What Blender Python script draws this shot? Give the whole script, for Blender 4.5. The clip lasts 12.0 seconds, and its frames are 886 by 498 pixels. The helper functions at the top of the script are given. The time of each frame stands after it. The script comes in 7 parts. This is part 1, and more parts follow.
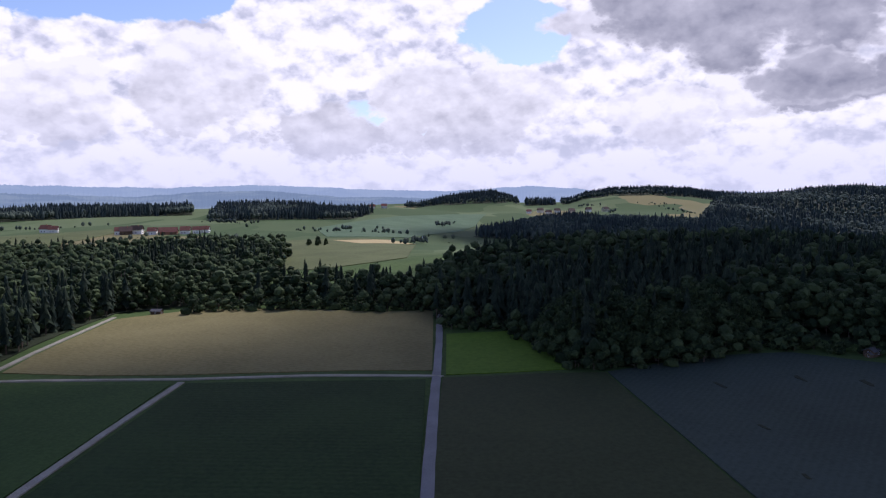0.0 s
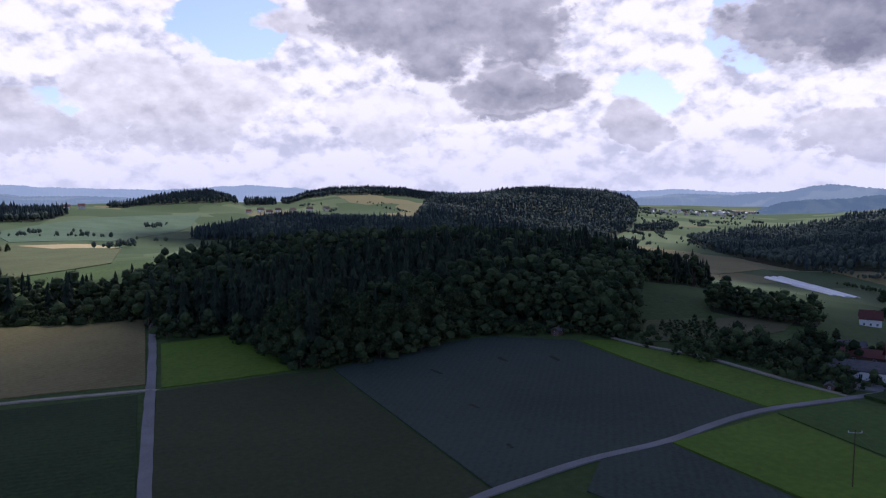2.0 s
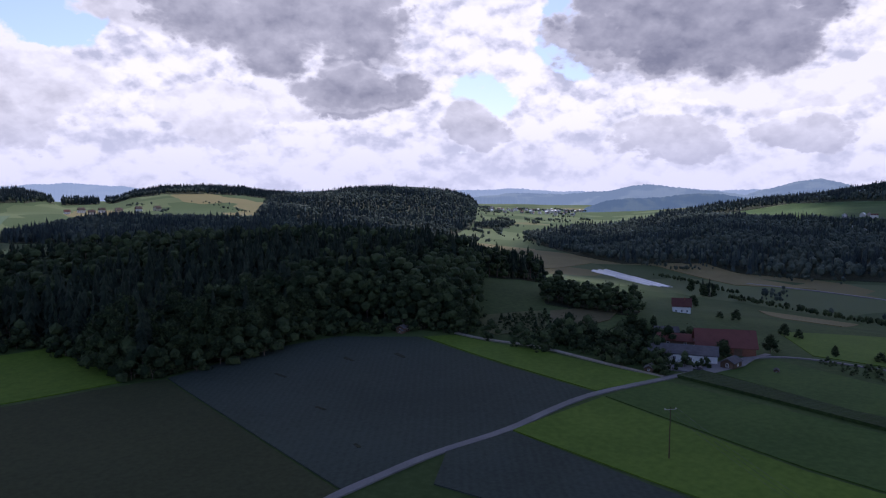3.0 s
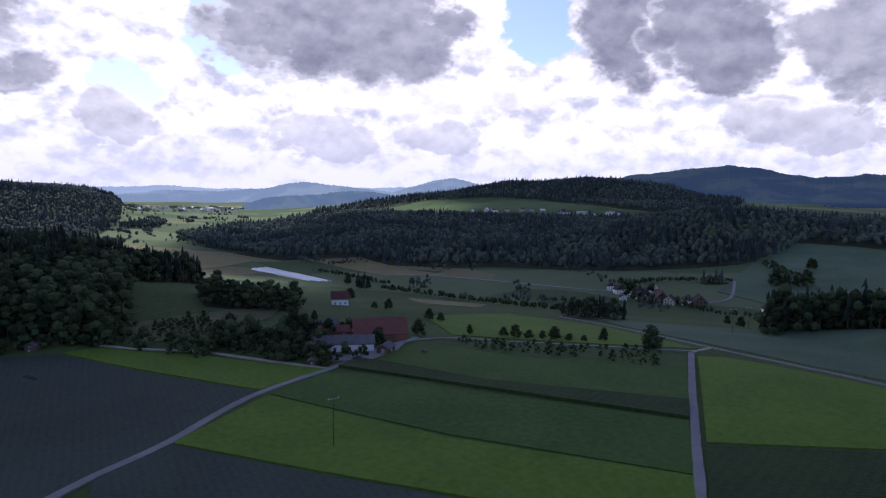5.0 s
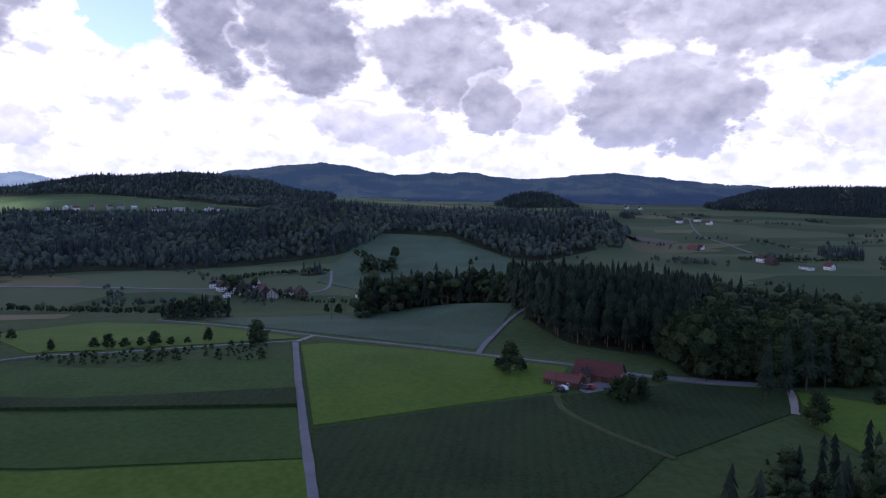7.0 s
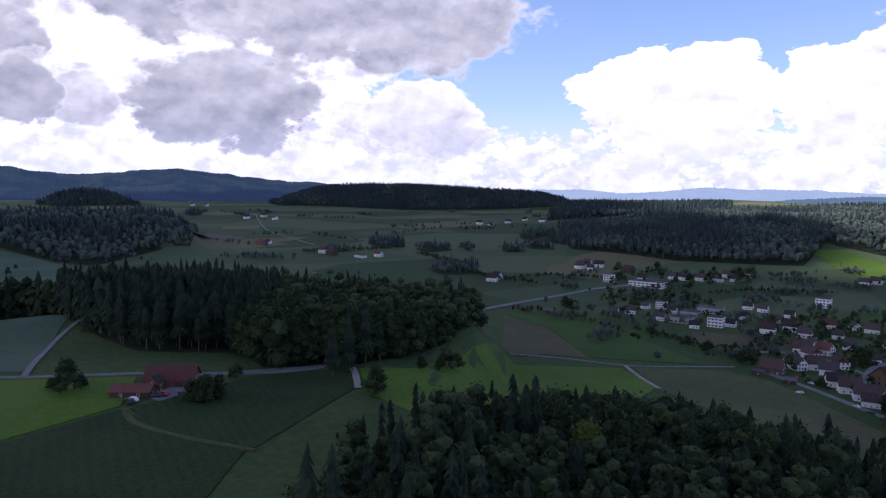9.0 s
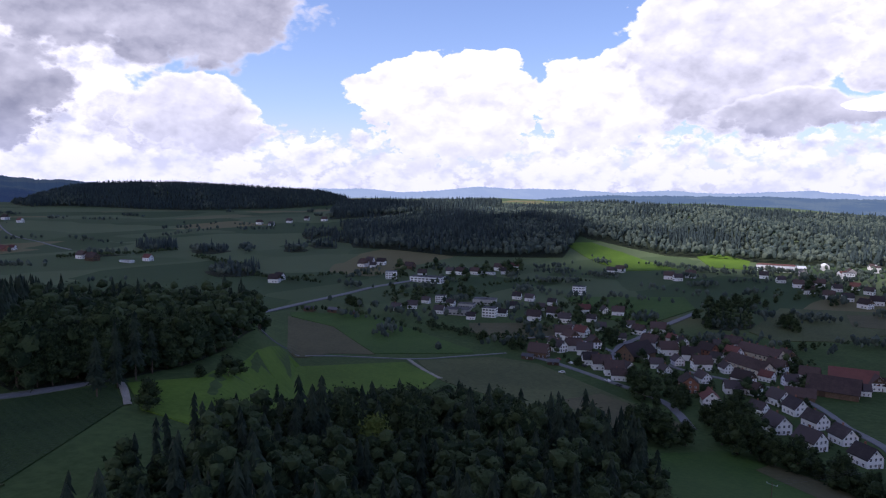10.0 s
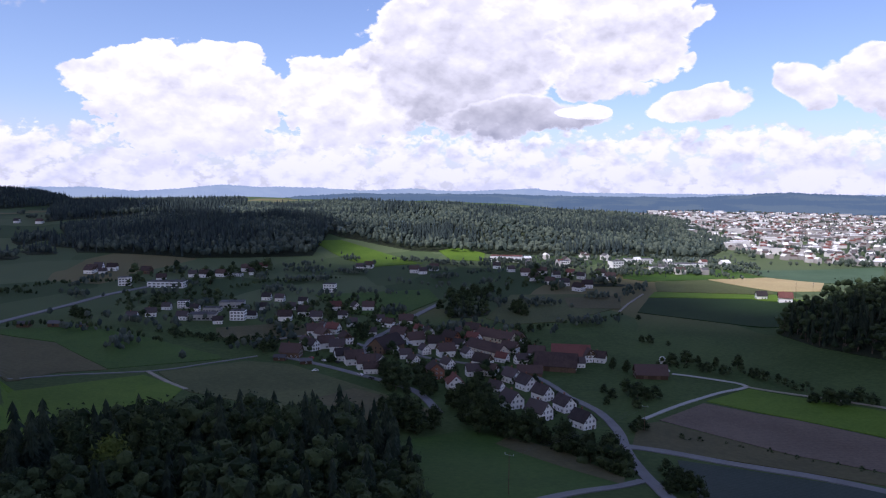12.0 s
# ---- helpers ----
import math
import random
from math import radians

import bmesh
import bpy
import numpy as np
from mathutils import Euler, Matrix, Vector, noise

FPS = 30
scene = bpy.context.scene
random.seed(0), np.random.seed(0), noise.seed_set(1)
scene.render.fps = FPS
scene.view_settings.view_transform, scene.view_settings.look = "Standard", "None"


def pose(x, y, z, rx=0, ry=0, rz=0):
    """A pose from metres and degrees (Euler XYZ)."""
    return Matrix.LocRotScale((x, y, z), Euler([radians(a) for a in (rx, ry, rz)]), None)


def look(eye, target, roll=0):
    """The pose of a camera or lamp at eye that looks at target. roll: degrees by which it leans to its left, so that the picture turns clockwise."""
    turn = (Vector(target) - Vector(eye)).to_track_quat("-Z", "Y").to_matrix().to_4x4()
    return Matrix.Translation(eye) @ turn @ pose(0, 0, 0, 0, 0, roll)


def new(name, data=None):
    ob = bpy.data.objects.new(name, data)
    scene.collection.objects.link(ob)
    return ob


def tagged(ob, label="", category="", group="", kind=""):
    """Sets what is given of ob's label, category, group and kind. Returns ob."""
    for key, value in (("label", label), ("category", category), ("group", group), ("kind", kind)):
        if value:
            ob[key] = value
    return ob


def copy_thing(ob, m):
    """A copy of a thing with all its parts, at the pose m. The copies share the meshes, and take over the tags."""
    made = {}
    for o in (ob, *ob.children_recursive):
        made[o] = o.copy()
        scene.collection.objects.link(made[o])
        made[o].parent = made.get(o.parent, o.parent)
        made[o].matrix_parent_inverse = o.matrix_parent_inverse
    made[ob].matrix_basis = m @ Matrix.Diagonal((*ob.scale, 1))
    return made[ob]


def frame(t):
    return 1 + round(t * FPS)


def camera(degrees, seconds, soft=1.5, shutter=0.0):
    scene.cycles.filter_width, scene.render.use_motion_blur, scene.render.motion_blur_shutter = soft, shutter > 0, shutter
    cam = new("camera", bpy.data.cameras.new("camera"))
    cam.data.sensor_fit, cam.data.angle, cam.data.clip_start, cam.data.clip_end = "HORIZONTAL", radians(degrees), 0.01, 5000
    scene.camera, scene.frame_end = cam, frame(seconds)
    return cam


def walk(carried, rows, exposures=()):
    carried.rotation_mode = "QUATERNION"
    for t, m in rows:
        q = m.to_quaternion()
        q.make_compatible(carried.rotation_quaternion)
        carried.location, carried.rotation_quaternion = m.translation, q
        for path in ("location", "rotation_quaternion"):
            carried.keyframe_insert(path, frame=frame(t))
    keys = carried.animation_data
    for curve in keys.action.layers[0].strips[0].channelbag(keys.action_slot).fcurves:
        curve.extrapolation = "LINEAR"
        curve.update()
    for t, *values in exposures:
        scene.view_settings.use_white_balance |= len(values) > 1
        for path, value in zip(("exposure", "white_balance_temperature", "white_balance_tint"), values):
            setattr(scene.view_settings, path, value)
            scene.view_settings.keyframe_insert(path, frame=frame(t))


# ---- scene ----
# ---- the camera: hovering over the fields and turning to the right ----
EYE_HEIGHT = 65.0
cam = camera(64.34, 12.0, soft=1.2)
TURNS = [
    (0.00, -4.73, 0.24, 0.42), (0.50, -4.72, 0.11, -4.87), (1.00, -4.74, 0.04, -10.33), (1.50, -4.77, -0.02, -16.05), (2.00, -4.80, -0.07, -21.93),
    (2.50, -4.82, -0.12, -28.02), (3.00, -4.85, -0.18, -34.59), (3.20, -4.85, -0.21, -37.25), (3.60, -4.87, -0.27, -42.62), (4.00, -4.88, -0.33, -47.98),
    (4.40, -4.90, -0.39, -53.40), (4.80, -4.91, -0.44, -58.91), (5.00, -4.91, -0.47, -61.84), (5.50, -4.93, -0.52, -69.27), (6.00, -4.94, -0.56, -77.06),
    (6.50, -4.95, -0.59, -85.21), (7.00, -4.96, -0.60, -93.53), (7.20, -4.96, -0.60, -96.90), (7.60, -4.96, -0.61, -103.68), (8.00, -4.95, -0.61, -110.48),
    (8.40, -4.93, -0.61, -117.37), (8.80, -4.90, -0.61, -124.22), (9.00, -4.89, -0.61, -127.67), (9.50, -4.84, -0.63, -136.46), (10.00, -4.78, -0.66, -145.25),
    (10.50, -4.73, -0.68, -154.08), (11.00, -4.68, -0.70, -162.28), (11.25, -4.68, -0.69, -164.60), (11.50, -4.68, -0.67, -165.39), (12.00, -4.73, -0.55, -165.50),
]
walk(cam, [(t, pose(0, 0, EYE_HEIGHT, 90 + pitch, roll, yaw)) for t, pitch, roll, yaw in TURNS], [(0.0, -0.20, 5850, 23), (3.0, -0.22, 5850, 23), (5.0, 0.0, 5850, 23), (7.0, 0.25, 5850, 23), (9.0, 0.15, 5850, 23), (10.5, 0.0, 5850, 23), (12.0, -0.05, 5850, 23)])

# ---- the lie of the land: heights along bearings round a rise in the fields ----
BEARINGS, PROFILES = [], []


def profile(bearing, *heights):
    """Ground heights along one bearing (degrees clockwise from +y) at distances 0, 41, 100, 183, 300, 466, 700, 1031, 1500, 2163, 3100, 4425 m and on."""
    BEARINGS.append(bearing)
    PROFILES.append(heights + (heights[-1],) * 2)


profile(-50, 0, 0, 0, 0, 0, 0, -5, -4.8, -1.3, -1.5, -18.8, -25)
profile(-30, 0, 0, 0, 0, 0, 0, -5, -5.7, -0.3, 3.3, -18.8, -25)
profile(-14, 0, 0, 0, 0, 0, 0, -2, -1.8, 5, 21.5, -15, -20)
profile(-6, 0, 0, 0, 0, 0, 0, 0, -1.8, 1.3, 9.2, 5, -18.3)
profile(3, 0, 0, 0, 0, 1, 6.6, 3, -12.8, -18.7, 2, 10, -20)
profile(14, 0, 0, 0, 0, 3, 14.5, 3, -22, -17.8, 8, 10, -20)
profile(24, 0, 0, 0, 0.3, 4.5, 18, 5, -30, -26, 4, 10, -20)
profile(33, 0, 0, 0, 0.3, 4, 15.5, 0, -37.7, -32, -5, 0, -20)
profile(40, 0, 0, 0, 0, 1.5, 3.8, -18, -48.2, -49.2, -44, -36.2, -21.7)
profile(47, 0, 0, 0, 0, 0, -6.2, -30, -50.2, -51.7, -49, -41.2, -22.6)
profile(55, 0, 0, 0, 0, -1, -12, -40, -48.7, -27, -20, -10, -20)
profile(69, 0, 0, 0, 0, -2, -17.9, -46, -47, -22, 29.9, 40, 0)
profile(80, 0, 0, 0, 0, -2, -19.4, -48, -47.2, -22, 26.7, 30, 0)
profile(92, 0, 0, 0, 0, -1.5, -20, -50, -34, -12, -8, 0, 0)
profile(105, 0, 0, 0, 0, -2.5, -22.7, -46, -45.2, -34.2, -20.5, -5, 0)
profile(120, 0, 0, 0, -0.7, -5.5, -25.2, -48, -47.4, -37.5, -20.5, 0, 0)
profile(127, 0, -0.3, -0.7, -2.6, -7.5, -28.3, -50, -49.4, -39.2, -21.1, 0, 0)
profile(134, 0, -1.7, -4, -11.3, -32, -50.5, -53, -49.5, -40.8, -21.9, -4.4, 0)
profile(147, 0, -2.8, -6.7, -15.9, -37, -52.9, -55, -46.7, -5.3, 8, 7.2, 13.4)
profile(165, 0, -3.6, -8.7, -20.2, -43.5, -54.3, -55, -48, -18.3, 13, 3.1, 8.3)
profile(180, 0, -3.9, -9.3, -21.9, -45, -54.3, -55, -51.2, -35.8, -9.1, -26.9, -13.5)
profile(190, 0, -3.9, -9.3, -21.9, -45, -54.3, -54, -52.9, -51.7, -49, -39.4, 3)
profile(202, 0, -3.9, -9.3, -21.9, -45, -45.8, -18, -45.5, -51.7, -49, -39.4, 11.3)
profile(230, 0, -1.1, -2.7, -4.7, -7, -9.5, -10, -4.6, 1.7, 12, 23.8, 38.3)
profile(270, 0, 0, 0, 0, 0, 0, 0, 0.4, 5.8, 12, 23.8, 38.3)


CRESTS = []


def crest(front, back, *points):
    """A hill along a crest of (bearing, distance, height), falling over front metres towards the middle and back metres behind."""
    CRESTS.append((front, back, np.array(points, float)))


# wooded knoll and the long hill in the north
crest(380, 300, (-4.7, 2500, -20), (-2.9, 2500, 3), (-0.6, 2500, 27), (1.7, 2500, 44), (3.5, 2500, 50), (5.1, 2500, 32), (6.7, 2500, -6))
crest(620, 500, (8, 2750, -20), (9.3, 2750, 7), (11, 2750, 38), (13.1, 2750, 55), (16.1, 2750, 60), (18.8, 2750, 54), (20.6, 2750, 39), (22.4, 2750, 35))
crest(900, 500, (21, 2750, 10), (22.4, 2750, 35), (24.2, 2750, 37), (26, 2750, 46), (26.9, 2750, 53), (30.1, 2750, 62), (33.3, 2750, 55), (35.1, 2750, 45), (36.9, 2750, 19), (37.8, 2750, -31))
crest(450, 450, (19.2, 1800, -25), (20.5, 1800, 17), (23.3, 1800, 9), (26.9, 1800, -8), (30.1, 1800, -27), (32.9, 1800, -47))
# the hill across the valley: its top, and the lower wooded shoulder
crest(330, 500, (51.7, 2450, -35), (53.5, 2450, -19), (55.3, 2450, 3), (58, 2450, 19), (62.6, 2450, 44), (65.3, 2450, 66), (67.1, 2450, 81), (69.8, 2450, 79), (73.4, 2450, 94), (76, 2450, 88), (79.4, 2450, 70), (82.3, 2450, 29), (83.9, 2450, -16))
crest(420, 260, (72.3, 1500, -27), (76.4, 1500, -9), (79.4, 1500, 8), (82.5, 1500, 22), (85.2, 1500, 20), (87, 1500, 16), (89.7, 1500, 6), (92.4, 1500, 5), (98.9, 1500, 5), (103.4, 1500, 4), (106.7, 1500, -2), (108.7, 1500, -40))
# the swell under the wood behind the barn
crest(110, 150, (86, 390, -20), (88, 390, -14), (90.2, 390, -12.5), (94.5, 390, -6), (99, 390, -3), (103.5, 390, -1), (108, 390, -2), (112, 390, -4.5), (115, 390, -6), (119, 390, -8.5), (124, 390, -9.3), (128.5, 390, -10), (130.4, 390, -15), (133, 390, -40))
# a knob and the long ridge in the southeast
crest(200, 250, (97.5, 2900, -22), (98.6, 2900, 15), (100.2, 2900, 39), (102, 2900, 36), (103.3, 2900, 9), (104.7, 2900, -17))
crest(480, 450, (113.6, 3000, -60), (114.9, 3000, 10), (117.5, 3000, 51), (120.2, 3000, 65), (123.8, 3000, 69), (126.6, 3000, 64), (130.7, 3000, 54), (135.2, 3000, 42), (137, 3000, 22), (137.9, 3000, -3), (139.5, 3000, -49))


def cubic(p0, p1, p2, p3, s):
    return p1 + 0.5 * s * (p2 - p0 + s * (2 * p0 - 5 * p1 + 4 * p2 - p3 + s * (3 * (p1 - p2) + p3 - p0)))


BEAR = np.array(BEARINGS, float)
PROF = np.array(PROFILES, float)


def hump(v, a, b, soft):
    """1 between a and b, falling to 0 over soft on both sides."""
    return np.clip((v - a) / soft + 1, 0, 1) * np.clip((b - v) / soft + 1, 0, 1)


def lie(x, y):
    """Height of the ground at x, y (numbers or arrays)."""
    x, y = np.asarray(x, float), np.asarray(y, float)
    r = np.hypot(x, y)
    az = (np.degrees(np.arctan2(x, y)) + 60.0) % 360.0 - 60.0
    n = len(BEAR)
    i = np.searchsorted(BEAR, az, side="right") - 1
    lo = BEAR[i % n]
    span = (BEAR[(i + 1) % n] - lo) % 360.0
    s = ((az - lo) % 360.0) / span
    s = s * s * (3 - 2 * s) * 0.5 + s * 0.5
    u = np.clip(2 * np.log2(1 + r / 100.0), 0, 11.999)
    j = np.floor(u).astype(int)
    w = u - j
    a, b, c, d = (np.maximum(j - 1, 0), j, j + 1, j + 2)
    za = cubic(PROF[i % n, a], PROF[i % n, b], PROF[i % n, c], PROF[i % n, d], w)
    k = (i + 1) % n
    zb = cubic(PROF[k, a], PROF[k, b], PROF[k, c], PROF[k, d], w)
    z = za + (zb - za) * s
    far = np.clip((r - 450.0) / 900.0, 0, 1)
    z = z + far * (2.5 * np.sin(x / 83.0 + 1.3) * np.cos(y / 97.0) + 3.5 * np.sin(x / 190.0 + y / 240.0))
    hills = np.clip((r - 1080.0) / 300.0, 0, 1) * np.clip((3000.0 - r) / 400.0, 0, 1) * (hump(az, 52, 100, 6) + hump(az, 143, 180, 5) + hump(az, 24, 34, 4))
    z = z + hills * (2.5 * np.sin(x / 135.0 + 0.7) * np.cos(y / 118.0 + 0.4) + 3 * np.sin((0.6 * x - 0.8 * y) / 210.0 + 1.1) + 2 * np.sin((x + y) / 74.0))
    for front, back, c in CRESTS:
        away = (r - np.interp(az, c[:, 0], c[:, 1])) / np.where(r < np.interp(az, c[:, 0], c[:, 1]), front, back)
        top = np.interp(az, c[:, 0], c[:, 2], left=-99.0, right=-99.0)
        swell = np.clip(1 - away * away, 0, 1) ** 2
        z = z + np.maximum(top - z, 0) * swell
    return z


RINGS, SPOKES, REACH = 190, 900, 11.33


def laid(x, y):
    """Height of the ground sheet itself, between its own corners."""
    x, y = np.asarray(x, float), np.asarray(y, float)
    r = np.hypot(x, y)
    u = np.clip(2 * np.log2(1 + r / 100.0) / REACH * RINGS, 1, RINGS - 1e-6)
    k = np.floor(u)
    r0, r1 = (100 * (2 ** ((k + d) / RINGS * REACH / 2) - 1) for d in (0, 1))
    a = np.arctan2(x, y) % (2 * math.pi) / (2 * math.pi) * SPOKES
    j = np.floor(a)
    f, g = (r - r0) / (r1 - r0), a - j
    z = 0.0
    for d, w in ((0, 1 - g), (1, g)):
        t = (j + d) * 2 * math.pi / SPOKES
        z = z + w * ((1 - f) * lie(r0 * np.sin(t), r0 * np.cos(t)) + f * lie(r1 * np.sin(t), r1 * np.cos(t)))
    return np.where(r < 3, lie(x, y), z)


# ---- sky and sun: a summer sky full of cumulus ----
SUN_BEARING, SUN_HEIGHT = 30.0, 52.0
world = bpy.data.worlds.new("world")
scene.world = world
world.use_nodes = True


class Nodes:
    """Short writing for node trees."""

    def __init__(self, tree):
        self.tree = tree
        tree.nodes.clear()

    def add(self, kind):
        return self.tree.nodes.new(kind)

    def put(self, socket, v):
        if isinstance(v, bpy.types.NodeSocket):
            self.tree.links.new(v, socket)
        elif v is not None:
            socket.default_value = v

    def math(self, op, a, b=None, c=None):
        n = self.add("ShaderNodeMath")
        n.operation = op
        for s, v in zip(n.inputs, (a, b, c)):
            self.put(s, v)
        return n.outputs[0]

    def vec(self, op, a, b=None, scale=None):
        n = self.add("ShaderNodeVectorMath")
        n.operation = op
        self.put(n.inputs[0], a)
        if b is not None:
            self.put(n.inputs[1], b)
        if scale is not None:
            self.put(n.inputs["Scale"], scale)
        return n.outputs["Vector"]

    def noise(self, vector, scale, detail=5.0, rough=0.55, dist=0.0, out="Fac"):
        n = self.add("ShaderNodeTexNoise")
        self.put(n.inputs["Vector"], vector)
        for key, v in (("Scale", scale), ("Detail", detail), ("Roughness", rough), ("Distortion", dist)):
            self.put(n.inputs[key], v)
        return n.outputs[out]

    def range(self, v, a, b, c=0.0, d=1.0, smooth=True):
        n = self.add("ShaderNodeMapRange")
        n.interpolation_type = "SMOOTHSTEP" if smooth else "LINEAR"
        for s, x in zip(n.inputs, (v, a, b, c, d)):
            self.put(s, x)
        return n.outputs[0]

    def mix(self, f, a, b, mode="MIX"):
        n = self.add("ShaderNodeMix")
        n.data_type, n.blend_type = "RGBA", mode
        for s, v in zip((n.inputs[0], n.inputs[6], n.inputs[7]), (f, a, b)):
            self.put(s, (*v, 1) if isinstance(v, tuple) and len(v) == 3 else v)
        return n.outputs[2]

    def bump(self, height, strength, distance):
        n = self.add("ShaderNodeBump")
        self.put(n.inputs["Height"], height)
        self.put(n.inputs["Strength"], strength)
        self.put(n.inputs["Distance"], distance)
        return n.outputs[0]


N = Nodes(world.node_tree)
view = N.add("ShaderNodeTexCoord").outputs["Generated"]
xyz = N.add("ShaderNodeSeparateXYZ")
N.put(xyz.inputs[0], view)
el = N.math("MULTIPLY", N.math("ARCSINE", xyz.outputs[2]), 57.29578)
az = N.math("MULTIPLY", N.math("ARCTAN2", xyz.outputs[0], xyz.outputs[1]), 57.29578)
az = N.math("WRAP", az, 300.0, -60.0)
def bank(places, start):
    """Adds up soft-edged banks (bearing, height, half width, half height in degrees, strength)."""
    total = start
    for b, h, w, t, s in places:
        dx = N.math("MULTIPLY", N.math("SUBTRACT", az, b), 1.0 / w)
        dy = N.math("MULTIPLY", N.math("SUBTRACT", el, h), 1.0 / t)
        d2 = N.math("ADD", N.math("MULTIPLY", dx, dx), N.math("MULTIPLY", dy, dy))
        total = N.math("MULTIPLY_ADD", N.math("EXPONENT", N.math("MULTIPLY", N.math("MULTIPLY", d2, d2), -1.0)), s, total)
    return total


def puffs(p, size, fine=1.0):
    """Cauliflower cloud texture round 0: rounded lumps of three sizes on a broad wave."""
    warp = N.vec("ADD", p, N.vec("SCALE", N.noise(p, size * 2.5, 3.0, 0.6, out="Color"), None, 0.45 / size))
    v = N.add("ShaderNodeTexVoronoi")
    v.feature = "SMOOTH_F1"
    N.put(v.inputs["Vector"], warp)
    for key, x in (("Scale", size), ("Detail", 2.5 * fine), ("Roughness", 0.5), ("Lacunarity", 2.4), ("Smoothness", 0.25)):
        N.put(v.inputs[key], x)
    lumps = N.math("SUBTRACT", 0.62, v.outputs["Distance"])
    return N.math("MULTIPLY_ADD", N.math("SUBTRACT", N.noise(p, size * 0.45, 2.0 + 5.0 * fine, 0.55, 0.1), 0.5), 1.6, lumps)


stretch = N.vec("MULTIPLY", view, (1.0, 1.0, 1.5))
low = N.range(el, 8.5, 4.0)


def heaped(p):
    """Large heaps overhead, smaller ones towards the horizon."""
    a, c = puffs(p, 17.0), puffs(p, 36.0)
    return N.math("ADD", N.math("MULTIPLY", a, N.math("SUBTRACT", 1.0, low)), N.math("MULTIPLY", c, low))


here = heaped(stretch)
relief = N.math("SUBTRACT", puffs(N.vec("ADD", stretch, (0.004, 0.006, 0.022)), 20.0, 0.7), puffs(stretch, 20.0, 0.7))
mottle = N.noise(stretch, 9.0, 5.0, 0.55, 0.3)
# cloudy in the north and east, open blue in the south
ALONG = N.range(az, 116.0, 132.0)
start = N.math("MULTIPLY_ADD", ALONG, -0.50, 0.80)
start = N.math("ADD", start, N.math("MULTIPLY", N.range(el, 7.0, 3.5), N.math("MULTIPLY_ADD", ALONG, 0.34, 0.02)))
BLUE = [(-27, 15.5, 12, 3.4, -0.68), (5.5, 12.4, 4.5, 2.4, -0.55), (44.5, 12, 2.6, 3.2, -0.55), (69.0, 13.5, 3.0, 3.2, -0.36), (-6, 5.5, 5, 1.8, -0.32), (38, 7.5, 3, 2.2, -0.30), (136, 10, 7, 4.0, -0.25)]
density = N.math("ADD", bank(BLUE, start), N.math("MULTIPLY", here, 0.26))
cover = N.range(density, 0.46, 0.56)
pale = N.range(N.math("MULTIPLY_ADD", relief, 0.8, mottle), 0.30, 1.05)
WHITE, GREY = (1.10, 1.08, 1.10), (0.27, 0.28, 0.35)
sky = N.add("ShaderNodeTexSky")
sky.sky_type, sky.sun_disc = "NISHITA", False
sky.sun_elevation, sky.sun_rotation, sky.altitude, sky.dust_density = radians(SUN_HEIGHT), radians(SUN_BEARING), 600.0, 1.5
blue = N.vec("MULTIPLY", N.vec("SCALE", sky.outputs[0], None, 0.15), (1.0, 1.0, 1.1))
lit = N.mix(cover, blue, N.mix(pale, (1.18, 1.15, 1.17), (0.62, 0.64, 0.73)))
